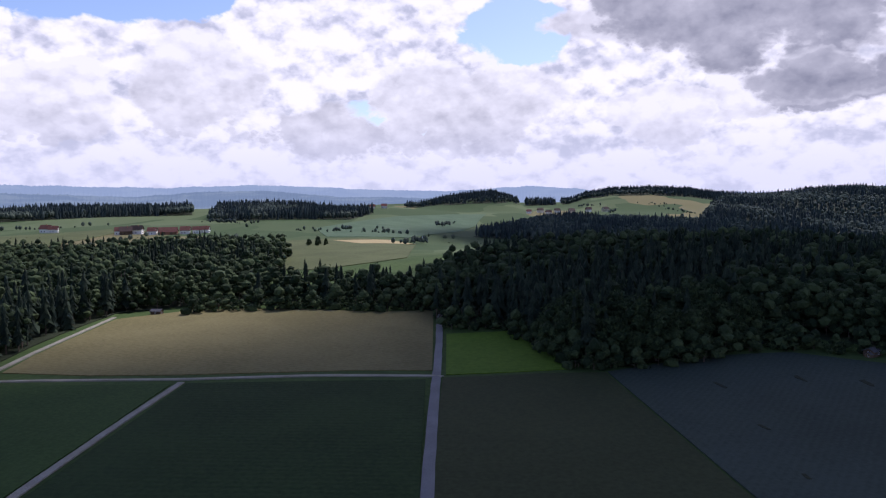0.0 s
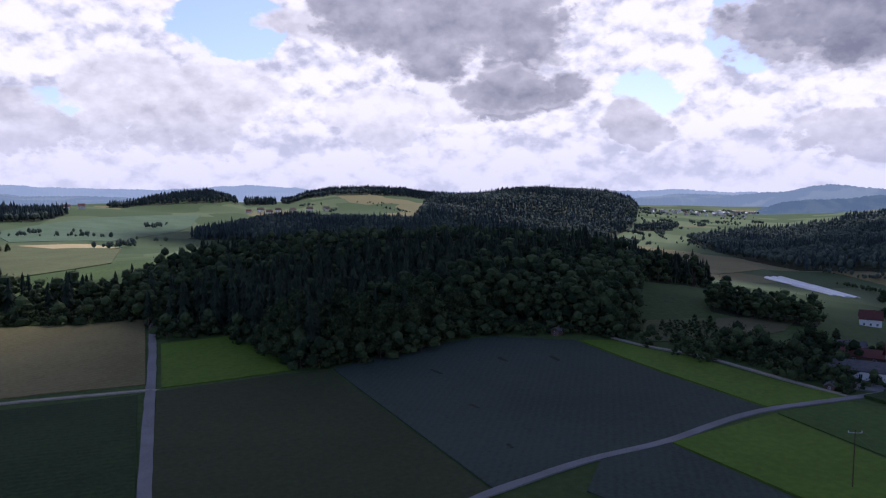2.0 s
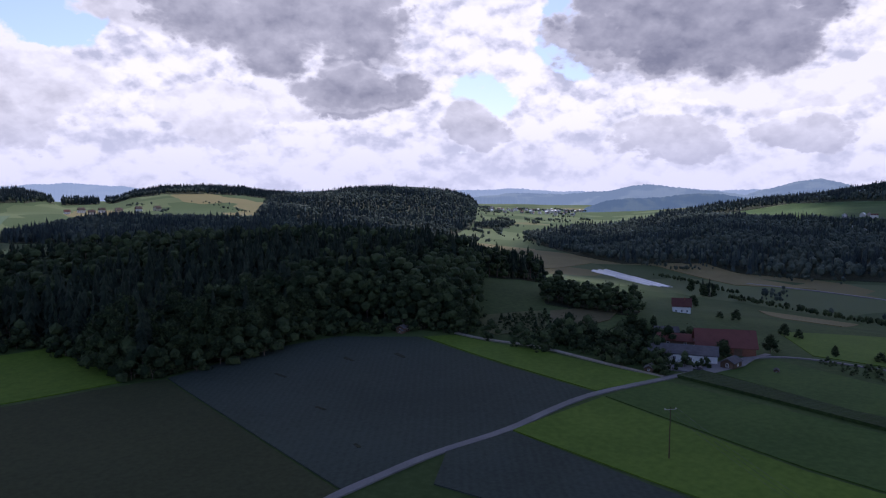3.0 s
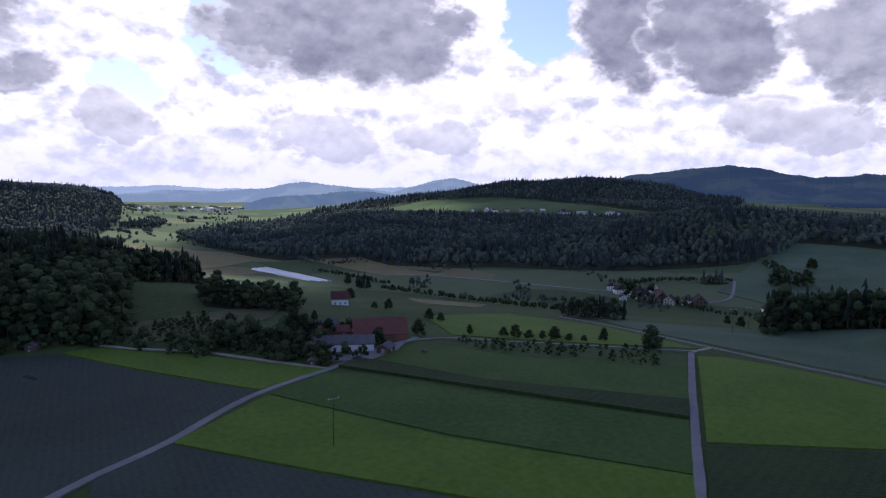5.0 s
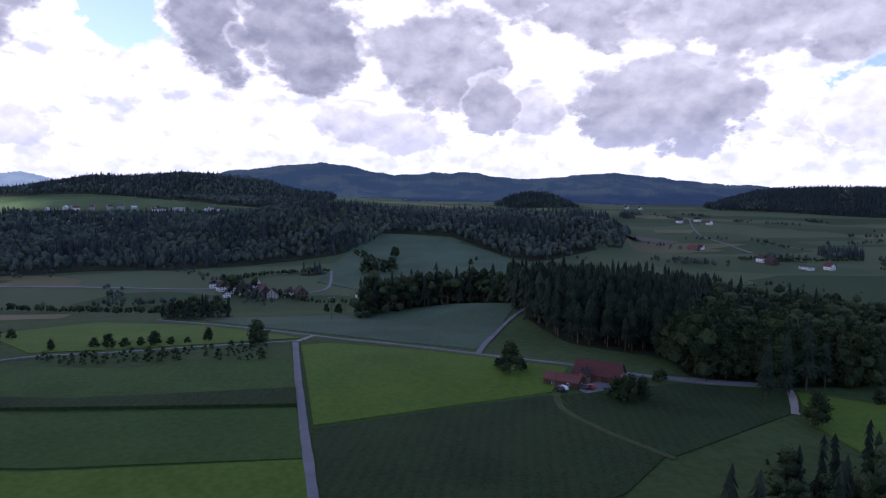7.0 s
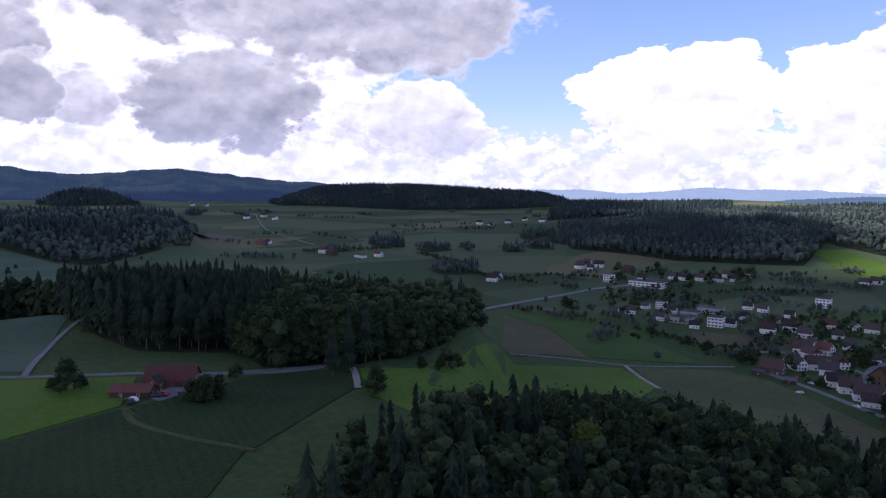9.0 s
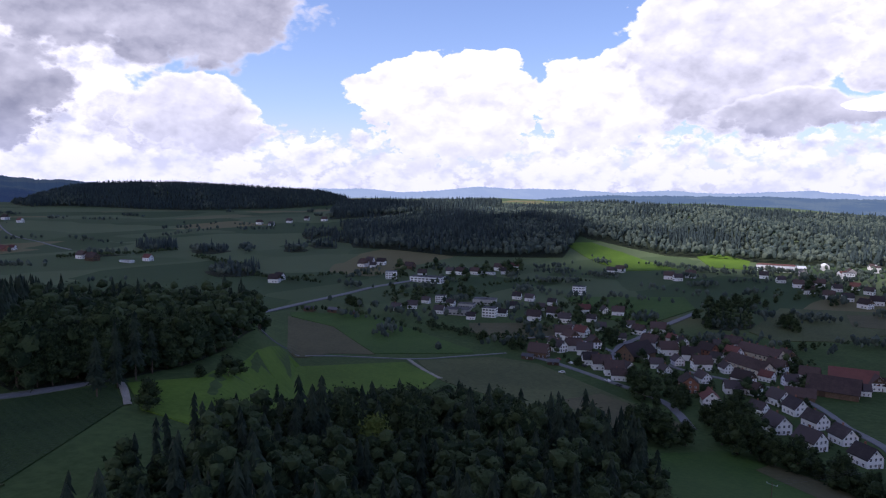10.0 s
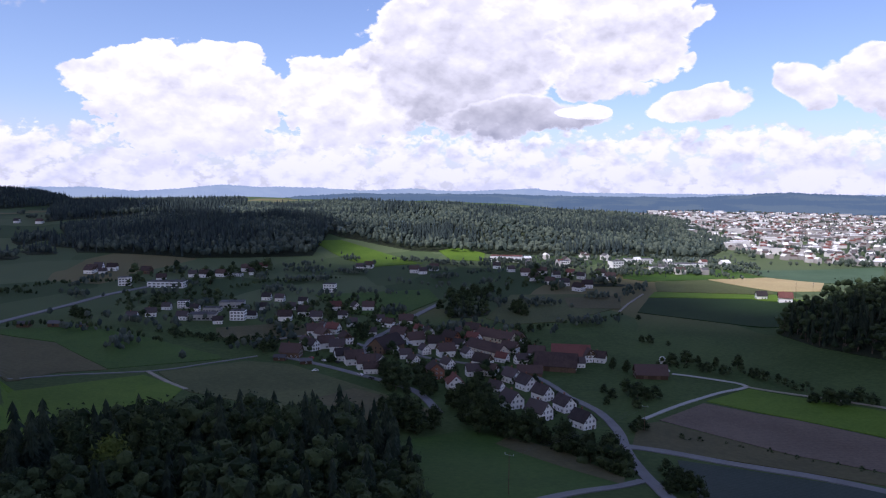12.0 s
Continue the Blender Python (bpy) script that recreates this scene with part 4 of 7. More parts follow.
ICO_V, ICO_F = [], []
for level in (1, 2):
    bm = bmesh.new()
    bmesh.ops.create_icosphere(bm, subdivisions=level, radius=1)
    ICO_V.append(np.array([v.co[:] for v in bm.verts]))
    ICO_F.append(np.array([[v.index for v in f.verts] for f in bm.faces]))
    bm.free()


def broadleaf_shape(rnd, high, clumps, level, leaves, squat=1.0):
    """Trunk with limbs and a crown of uneven clumps and loose leaf sprays."""
    tv, tf = [], []

    def limb(p, q, r0, r1):
        b = len(tv)
        d = (Vector(q) - Vector(p)).normalized()
        s = d.orthogonal().normalized()
        w = d.cross(s)
        for c, r in ((p, r0), (q, r1)):
            for i in range(4):
                t = 2 * math.pi * i / 4
                tv.append(tuple(Vector(c) + r * (math.cos(t) * s + math.sin(t) * w)))
        for i in range(4):
            j = (i + 1) % 4
            tf.extend([(b + i, b + j, b + 4 + i), (b + j, b + 4 + j, b + 4 + i)])

    fork = high * rnd.uniform(0.18, 0.28)
    limb((0, 0, -0.5), (0, 0, fork), 0.016 * high + 0.05, 0.011 * high + 0.04)
    cv, cf = [], []
    n = 0
    wide = high * rnd.uniform(0.25, 0.32) * squat
    rs = np.random.RandomState(rnd.randrange(10 ** 6))
    for k in range(clumps):
        t = k * 2.4 + rnd.uniform(-0.5, 0.5)
        s = k / max(1, clumps - 1)
        z = high * (0.17 + 0.71 * s)
        out = wide * (1.0 - 0.9 * s ** 2.2) * (0.15 if k == clumps - 1 else rnd.uniform(0.55, 1.0))
        c = np.array((out * math.cos(t), out * math.sin(t), z))
        rad = wide * rnd.uniform(0.46, 0.66)
        if k < 4:
            limb((0, 0, fork * 0.9), tuple(c), 0.008 * high, 0.003 * high)
        p = ICO_V[level] * (rad * rs.uniform(0.62, 0.95, (len(ICO_V[level]), 1))) * np.array((1, 1, 0.85)) + c
        cv.append(p)
        cf.append(ICO_F[level] + n)
        n += len(p)
        if leaves:
            d = rs.normal(size=(leaves, 3))
            d[:, 2] = np.abs(d[:, 2]) * np.where(rs.uniform(size=leaves) < 0.25, -1, 1)
            d /= np.linalg.norm(d, axis=1)[:, None]
            at = c + d * rad * rs.uniform(0.62, 1.22, (leaves, 1)) * np.array((1, 1, 0.9))
            e1 = rs.normal(size=(leaves, 3)) * (0.22 + high * 0.0125)
            e2 = rs.normal(size=(leaves, 3)) * (0.22 + high * 0.0125)
            cv.append(np.stack([at - e1, at + e1, at + e2], 1).reshape(-1, 3))
            cf.append(np.arange(leaves * 3).reshape(-1, 3) + n)
            n += leaves * 3
    return (tv, tf), (np.concatenate(cv), np.concatenate(cf))


def inside(x, y, poly):
    """Whether points lie inside a polygon."""
    hit = np.zeros(len(x), bool)
    for (x0, y0), (x1, y1) in zip(poly, poly[1:] + poly[:1]):
        with np.errstate(divide="ignore", invalid="ignore"):
            cross = (y0 > y) != (y1 > y)
            hit ^= cross & (x < (x1 - x0) * (y - y0) / (y1 - y0 + 1e-12) + x0)
    return hit


def polar(*corners):
    """Corners given as (bearing, distance)."""
    return [(r * math.sin(radians(a)), r * math.cos(radians(a))) for a, r in corners]


def scatter(poly, spacing, seed, holes=()):
    """Uneven planting on a jittered grid inside a polygon."""
    rs = np.random.RandomState(seed)
    p = np.array(poly)
    lo, hi = p.min(0), p.max(0)
    gx, gy = np.meshgrid(np.arange(lo[0], hi[0], spacing), np.arange(lo[1], hi[1], spacing))
    x = gx.ravel() + rs.uniform(-0.45, 0.45, gx.size) * spacing
    y = gy.ravel() + rs.uniform(-0.45, 0.45, gx.size) * spacing
    keep = inside(x, y, poly) & (rs.uniform(size=x.size) > 0.06)
    for h in holes:
        keep &= ~inside(x, y, h)
    return x[keep], y[keep]


def blend(x, y, seed, scale):
    """A slow wave over the land, 0 to 1, by which the kinds of trees change."""
    rs = np.random.RandomState(seed)
    s = np.zeros(len(x))
    for _ in range(5):
        a, ph = rs.uniform(0, 6.3), rs.uniform(0, 6.3)
        s += np.sin((x * math.cos(a) + y * math.sin(a)) / (scale * rs.uniform(0.5, 1.6)) + ph)
    return 0.5 + s / 6.0


def planted(name, label, shapes, x, y, material, seed, low=0.75, high=1.2):
    """One mesh of many trees of the given shapes (trunk and crown), standing at x, y."""
    rs = np.random.RandomState(seed)
    z = lie(x, y)
    kind = rs.randint(0, len(shapes), len(x))
    V, F, S, n = [], [], [], 0
    for k, ((tv, tf), (cv, cf)) in enumerate(shapes):
        sv = np.concatenate([np.reshape(np.array(tv, float), (-1, 3)), np.array(cv, float)])
        sf = np.concatenate([np.reshape(np.array(tf, int), (-1, 3)), np.array(cf, int) + len(tv)])
        at = np.nonzero(kind == k)[0]
        if not len(at):
            continue
        t = rs.uniform(0, 6.283, len(at))
        s = rs.uniform(low, high, len(at))
        w = s * rs.uniform(0.85, 1.2, len(at))
        c, d = np.cos(t) * w, np.sin(t) * w
        p = np.empty((len(at), len(sv), 3))
        p[:, :, 0] = x[at, None] + c[:, None] * sv[None, :, 0] - d[:, None] * sv[None, :, 1]
        p[:, :, 1] = y[at, None] + d[:, None] * sv[None, :, 0] + c[:, None] * sv[None, :, 1]
        p[:, :, 2] = z[at, None] + s[:, None] * sv[None, :, 2]
        V.append(p.reshape(-1, 3))
        F.append((sf[None] + (np.arange(len(at)) * len(sv))[:, None, None] + n).reshape(-1, 3))
        S.append(np.tile(np.arange(len(sf)) < len(tf), len(at)))
        n += len(at) * len(sv)
    if n:
        me = triangles(name, np.concatenate(V), np.concatenate(F), material)
        me.materials.append(M["bark"])
        me.polygons.foreach_set("material_index", np.concatenate(S).astype(np.int32))
        tagged(new(name, me), label, "woods", kind="stuff")


rnd = random.Random(11)
MID_CONIFER = [conifer_shape(rnd, rnd.uniform(17, 25), 9, 5) for _ in range(6)]
MID_LEAF = [broadleaf_shape(rnd, rnd.uniform(14, 22), 10, 0, 20) for _ in range(6)]
BACK_CONIFER = [conifer_shape(rnd, rnd.uniform(17, 25), 7, 4) for _ in range(6)]
BACK_LEAF = [broadleaf_shape(rnd, rnd.uniform(14, 22), 7, 0, 6) for _ in range(6)]
THIN_CONIFER = [conifer_shape(random.Random(40 + k), 17 + 2 * k, 6, 3) for k in range(5)]
THIN_LEAF = [broadleaf_shape(random.Random(50 + k), 14 + 2 * k, 4, 0, 3, 1.1) for k in range(5)]
FAR_CONIFER = [(((), ()), conifer_shape(rnd, rnd.uniform(18, 25), 3, 3)[1]) for _ in range(4)]
FAR_LEAF = [(((), ()), (np.array(ICO_V[0]) * np.random.RandomState(k).uniform(0.6, 1.25, (12, 1)) * (4.6, 4.6, 6) + (0, 0, 10), ICO_F[0])) for k in range(4)]


def near_tree(name, shape, leaf, label):
    """A tree of its own: trunk and crown under one root."""
    root = new(name)
    (tv, tf), (cv, cf) = shape
    for n, v, f, m in (("trunk", tv, tf, M["bark"]), ("crown", cv, cf, leaf)):
        ob = new(n, triangles(n, np.array(v), np.array(f), m))
        ob.parent = root
    return tagged(root, label, "tree", "trees at the edge of the woods")


SPRUCES = [near_tree("spruce_tree", conifer_shape(rnd, h, 15, 9), M["conifer"], "tall dark green spruce in the woods") for h in (20, 23, 25, 18)]
LEAFY = [near_tree("broadleaf_tree", broadleaf_shape(rnd, h, 15, 0, 78), M["broadleaf"], "round leafy green tree in the woods") for h in (16, 19, 22, 14)]
for k, t in enumerate(SPRUCES + LEAFY):
    px, py = 215.0 + 7 * k, -118.0 - 11 * k
    t.matrix_basis = pose(px, py, float(lie(px, py)), 0, 0, 40 * k)


def wood(name, poly, spacing, seed, leafy, holes=(), near=None, size=1.0):
    """A wood: its edge trees stand singly, the rest as one mass; leafy: share of broadleaf trees."""
    # dark sheet over the pasture, so no green shows between the trees
    field("forest_floor", M["dark_ground"], "dark ground sheet below the trees", *[(round(px, 1), round(py, 1)) for px, py in poly], lift=0.12, category="forest floor")
    x, y = scatter(poly, spacing, seed, holes)
    soft = blend(x, y, seed, 45) + np.random.RandomState(seed + 1).uniform(-0.38, 0.38, len(x)) < leafy
    # distant woods take the haze-tinted foliage colours
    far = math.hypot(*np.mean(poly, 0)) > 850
    rs = np.random.RandomState(seed + 5)
    alone = np.zeros(len(x), bool)
    if near:
        order = np.argsort(np.hypot(x, y) + rs.uniform(0, 10, len(x)))[:near]
        alone[order] = True
        for i in order:
            proto = (LEAFY if soft[i] else SPRUCES)[rs.randint(4)]
            s = rs.uniform(0.75, 1.15) * size
            copy_thing(proto, pose(x[i], y[i], float(lie(x[i], y[i])), 0, 0, rs.uniform(0, 360)) @ Matrix.Diagonal((s, s, s * rs.uniform(0.9, 1.1), 1)))
    rest = ~alone
    back = np.hypot(x, y) > 330
    behind = np.hypot(x, y) > 440
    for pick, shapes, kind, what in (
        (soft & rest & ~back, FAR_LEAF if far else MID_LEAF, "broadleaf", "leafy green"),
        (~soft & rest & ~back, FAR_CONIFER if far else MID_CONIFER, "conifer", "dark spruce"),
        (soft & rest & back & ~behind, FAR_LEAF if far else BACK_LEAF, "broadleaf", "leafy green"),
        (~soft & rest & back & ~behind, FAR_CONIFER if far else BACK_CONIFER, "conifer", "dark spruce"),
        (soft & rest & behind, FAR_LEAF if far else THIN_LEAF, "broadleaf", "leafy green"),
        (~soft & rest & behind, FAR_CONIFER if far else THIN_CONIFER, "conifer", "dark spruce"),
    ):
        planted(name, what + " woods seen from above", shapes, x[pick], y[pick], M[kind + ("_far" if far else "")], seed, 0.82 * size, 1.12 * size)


wood("woods", polar((-48, 250), (-33.1, 315), (-31, 341), (-28.4, 373), (-25.6, 410), (-20.5, 420), (-13.4, 410), (-4.4, 394), (-1, 362), (-1, 420), (-8, 435), (-15.5, 470), (-13.5, 600), (-13, 760), (-20, 830), (-48, 860)), 6.6, 21, 0.72, near=60)
wood("woods", polar((-1, 340), (5, 318), (9.5, 262), (14, 258), (22, 288), (27, 315), (32, 312), (36, 300), (37.5, 400), (38, 470), (43, 540), (42, 600), (20, 640), (3, 560), (-2, 430)), 6.4, 22, 0.6, near=60)
wood("woods", polar((43, 390), (50, 392), (50.5, 420), (46, 445), (42.5, 435)), 6.0, 23, 0.7, size=0.75)
wood("woods", polar((86.5, 425), (89.7, 446), (96.7, 462), (99, 410), (101.7, 345), (104, 312), (107, 303), (111.6, 298), (113, 330), (114, 400), (116, 510), (100, 520), (88, 500)), 5.8, 24, 0.18, near=50, size=1.15)
wood("woods", polar((111.6, 296), (113.3, 266), (120.2, 268), (124.8, 297), (128, 345), (130.9, 430), (131, 500), (116, 510), (114, 400), (113, 330)), 6.0, 28, 0.66, near=50)
wood("woods", polar((131, 214), (137, 250), (150, 284), (157, 282), (161.5, 252), (163, 215), (150, 205), (137, 195), (131, 180)), 5.6, 25, 0.32, near=60, size=0.95)
wood("woods", polar((112, 108), (118, 140), (124, 175), (131, 212), (131, 181), (137, 194), (150, 204), (163, 214), (165, 110), (150, 95), (125, 95)), 5.4, 27, 0.5, near=90, size=0.72)
wood("woods", polar((191.5, 640), (194, 580), (196.6, 548), (198.2, 534), (208, 480), (210, 720), (197, 760), (192.5, 720)), 7.0, 26, 0.85, size=1.1)
wood("far_woods", polar((2, 1250), (12, 1150), (22, 1150), (23, 1700), (20, 1750), (8, 1750), (4, 1500)), 10, 31, 0.6)
wood("far_woods", polar((22, 1350), (30, 1300), (35, 1500), (37.2, 2000), (37.4, 2900), (22, 2950), (20.5, 2300), (19.5, 1700)), 13, 39, 0.65, size=1.05)
wood("far_woods", polar((-3.6, 2420), (0, 2290), (4, 2290), (5.8, 2420), (5.6, 2620), (-3.2, 2620)), 10, 40, 0.4, size=1.0)
wood("far_woods", polar((6.2, 2600), (8.6, 2600), (8.6, 2750), (6.2, 2750)), 11, 41, 0.4, size=1.2)
wood("far_woods", polar((9.2, 2640), (12, 2530), (17, 2500), (22, 2480), (22, 2950), (9, 2950)), 11, 32, 0.4, size=1.05)
wood("far_woods", polar((-40, 1600), (-32, 1700), (-20, 1800), (-20, 2200), (-40, 2100)), 10, 33, 0.5, size=1.2)
wood("far_woods", polar((-19, 1600), (-8, 1560), (-6, 1900), (-18, 2050)), 9.5, 34, 0.4, size=1.1)
wood("far_woods", polar((41, 1750), (42.4, 1507), (45.5, 1233), (49, 1112), (53.4, 1114), (58, 1030), (62.6, 1002), (67.2, 1014), (71.8, 1003), (76.2, 1021), (80.5, 1056), (84.7, 1085), (87, 1124), (89.2, 1237), (94.3, 1210), (97.1, 1135), (100.8, 1065), (103.5, 1144), (107.9, 1249), (108.5, 1650), (98, 1700), (85, 1740), (79, 1720), (76, 1780), (70, 1740), (64.4, 1780), (59.8, 1950), (56, 2180), (50, 2200), (46, 2100)), 12, 35, 0.75)
wood("far_woods", polar((51, 2180), (56, 2260), (60.8, 2325), (66, 2215), (71.6, 2115), (76, 1975), (79, 1935), (80, 1760), (84, 1760), (85, 2700), (52, 2700)), 12.5, 36, 0.6, size=1.05)
wood("far_woods", polar((113.8, 2900), (115, 2640), (122, 2560), (132, 2580), (138, 2700), (139.6, 2950), (137, 3150), (114, 3150)), 11, 43, 0.15, size=1.0)
wood("far_woods", polar((97.5, 2820), (99, 2720), (103, 2730), (104.7, 2840), (103, 2980), (99, 2980)), 11, 44, 0.2, size=1.0)
wood("far_woods", polar((138, 1240), (146, 1130), (155, 1150), (157, 1500), (150, 1900), (137, 1700)), 9.5, 37, 0.45)
wood("far_woods", polar((152, 1600), (157, 1320), (163, 1200), (172, 1190), (186, 1260), (188, 1700), (184, 2200), (170, 2500), (150, 2500), (146, 2100)), 12, 38, 0.72)
wood("far_woods", polar((136, 1950), (150, 2050), (150, 2900), (137, 2900)), 15, 42, 0.3, size=1.35)

# small woods
wood("small_wood", [(1082, -749), (1057, -721), (1055, -696), (1062, -670), (1099, -687), (1137, -702), (1167, -737), (1139, -751), (1119, -766)], 9.0, 80, 0.4, size=0.8)
wood("small_wood", [(973, -775), (963, -749), (959, -728), (971, -711), (998, -716), (1025, -732), (1030, -759), (1026, -779), (1003, -782)], 9.0, 81, 0.4, size=0.8)
wood("small_wood", [(746, -642), (724, -618), (731, -591), (749, -574), (779, -582), (807, -597), (807, -624), (800, -646), (775, -657)], 9.0, 82, 0.6, size=0.8)
wood("small_wood", [(885, -868), (876, -849), (882, -837), (891, -828), (908, -833), (923, -846), (936, -867), (923, -876), (908, -885)], 9.0, 83, 0.5, size=0.8)
wood("small_wood", [(1039, -1060), (1035, -1041), (1033, -1026), (1051, -1025), (1075, -1041), (1097, -1058), (1115, -1085), (1090, -1082), (1069, -1080)], 9.0, 84, 0.5, size=0.8)
wood("small_wood", [(918, -1030), (893, -999), (895, -976), (936, -992), (971, -1014), (996, -1040), (1009, -1066), (978, -1063), (947, -1053)], 9.0, 85, 0.5, size=0.8)
wood("small_wood", [(1606, -479), (1527, -451), (1507, -419), (1509, -397), (1567, -395), (1662, -427), (1752, -461), (1738, -483), (1700, -499)], 9.0, 86, 0.3, size=0.8)
wood("small_wood", [(1028, -619), (1033, -603), (1036, -590), (1049, -575), (1063, -573), (1071, -576), (1075, -586), (1060, -605), (1043, -610)], 9.0, 87, 0.6, size=0.8)

wood("small_wood", [(2051, -701), (2018, -687), (1993, -663), (2002, -646), (2025, -641), (2059, -653), (2102, -675), (2110, -701), (2080, -704)], 9.0, 89, 0.5, size=0.8)
wood("small_wood", [(928, 10), (916, 17), (912, 26), (915, 37), (927, 46), (939, 46), (947, 38), (952, 27), (940, 19)], 9.0, 90, 0.7, size=0.8)
wood("small_wood", [(927, 92), (919, 100), (914, 106), (912, 120), (919, 127), (927, 130), (932, 120), (938, 109), (931, 99)], 9.0, 91, 0.6, size=0.8)
wood("small_wood", [(1294, 1541), (1269, 1510), (1210, 1501), (1159, 1490), (1128, 1499), (1160, 1525), (1196, 1543), (1257, 1561), (1324, 1578)], 9.0, 92, 0.5, size=0.8)
wood("small_wood", [(666, 450), (652, 443), (638, 437), (645, 446), (649, 454), (668, 468), (677, 469), (680, 466), (675, 459)], 6.5, 93, 0.6, size=0.7)
wood("small_wood", [(128, -695), (127, -670), (138, -651), (157, -646), (171, -671), (175, -695), (173, -722), (155, -725), (138, -715)], 6.5, 94, 0.7, size=0.7)
wood("small_wood", [(-4, -924), (0, -912), (16, -908), (31, -903), (43, -907), (44, -919), (31, -927), (15, -940), (4, -932)], 9.0, 95, 0.6, size=0.8)
wood("small_wood", [(1033, -1104), (1022, -1081), (1042, -1068), (1087, -1079), (1122, -1101), (1145, -1124), (1161, -1153), (1118, -1144), (1073, -1132)], 9.0, 96, 0.5, size=0.8)
wood("small_wood", [(696, -987), (688, -978), (717, -967), (745, -966), (771, -972), (787, -984), (770, -992), (735, -994), (709, -993)], 9.0, 97, 0.5, size=0.8)
wood("small_wood", [(866, -921), (854, -905), (873, -898), (901, -898), (926, -918), (962, -939), (954, -952), (923, -949), (889, -937)], 9.0, 98, 0.6, size=0.8)
wood("small_wood", [(1385, 1621), (1336, 1574), (1261, 1552), (1186, 1520), (1162, 1528), (1184, 1547), (1222, 1568), (1336, 1641), (1391, 1663)], 9.0, 99, 0.5, size=0.8)
wood("small_wood", [(430, 143), (428, 121), (446, 104), (470, 110), (468, 135), (455, 150)], 6.0, 77, 0.9, size=0.6)
# end of small woods

# ---- houses, barns and halls ----
def block(bm, x0, y0, z0, x1, y1, z1):
    v = [bm.verts.new((x, y, z)) for z in (z0, z1) for x, y in ((x0, y0), (x1, y0), (x1, y1), (x0, y1))]
    for q in ((0, 3, 2, 1), (4, 5, 6, 7), (0, 1, 5, 4), (1, 2, 6, 5), (2, 3, 7, 6), (3, 0, 4, 7)):
        bm.faces.new([v[i] for i in q])


def gable_wall(w, l, eave, top):
    """Walls with two gables: ridge along y, foot below the ground."""
    bm = bmesh.new()
    a, b = w / 2, l / 2
    ends = []
    for y in (-b, b):
        ends.append([bm.verts.new(p) for p in ((-a, y, -2.0), (a, y, -2.0), (a, y, eave), (0, y, top), (-a, y, eave))])
    s, e = ends
    bm.faces.new(s)
    bm.faces.new(e[::-1])
    for i in range(5):
        j = (i + 1) % 5
        bm.faces.new((s[j], s[i], e[i], e[j]))
    return bm


def gable_roof(w, l, eave, top, over=0.7, thick=0.28):
    """Two sloping slabs that meet at the ridge and stand out over the walls."""
    bm = bmesh.new()
    a, b = w / 2, l / 2 + over
    slope = (top - eave) / a
    out = a + over
    prof = [(-out, eave - over * slope + 0.05), (0, top + 0.05), (out, eave - over * slope + 0.05), (out, eave - over * slope + 0.05 + thick), (0, top + thick + 0.05), (-out, eave - over * slope + 0.05 + thick)]
    n = 4
    rings = []
    for k in range(n + 1):
        y = -b + 2 * b * k / n
        sag = 0.05 * math.sin(k * 2.2)
        rings.append([bm.verts.new((x, y, z - (sag if abs(x) < 0.1 else 0))) for x, z in prof])
    for r, q in zip(rings, rings[1:]):
        for i in range(6):
            j = (i + 1) % 6
            bm.faces.new((r[i], r[j], q[j], q[i]))
    for r, flip in ((rings[0], True), (rings[-1], False)):
        for quad in ((0, 1, 4, 5), (1, 2, 3, 4)):
            f = [r[i] for i in quad]
            bm.faces.new(f[::-1] if not flip else f)
    bmesh.ops.recalc_face_normals(bm, faces=bm.faces[:])
    return bm


def frame_mesh():
    bm = bmesh.new()
    for box in ((-0.6, -0.06, -0.7, 0.6, 0.08, -0.6), (-0.6, -0.06, 0.6, 0.6, 0.08, 0.7), (-0.6, -0.06, -0.6, -0.5, 0.08, 0.6), (0.5, -0.06, -0.6, 0.6, 0.08, 0.6), (-0.04, -0.03, -0.6, 0.04, 0.08, 0.6)):
        block(bm, *box)
    me = bpy.data.meshes.new("window")
    bm.to_mesh(me)
    bm.free()
    me.materials.append(M["paint_white"])
    bm = bmesh.new()
    block(bm, -0.5, 0.0, -0.6, 0.5, 0.05, 0.6)
    pane = bpy.data.meshes.new("pane")
    bm.to_mesh(pane)
    bm.free()
    pane.materials.append(M["glass"])
    return me, pane


WINDOW, PANE = frame_mesh()
DETAIL = [True]
bm = bmesh.new()
block(bm, -0.55, -0.05, -0.65, 0.55, 0.06, 0.65)
FAR_WINDOW = bpy.data.meshes.new("window")
bm.to_mesh(FAR_WINDOW)
bm.free()
FAR_WINDOW.materials.append(M["glass"])


def window(parent, x, y, z, turn, wide=1.0, high=1.0):
    """A window standing 6 cm out of a wall that faces the bearing turn (0: -y)."""
    ob = new("window", WINDOW if DETAIL[0] else FAR_WINDOW)
    ob.parent = parent
    ob.matrix_basis = pose(x, y, z, 0, 0, turn) @ Matrix.Diagonal((wide, 1, high, 1))
    if DETAIL[0]:
        p = new("pane", PANE)
        p.parent = ob


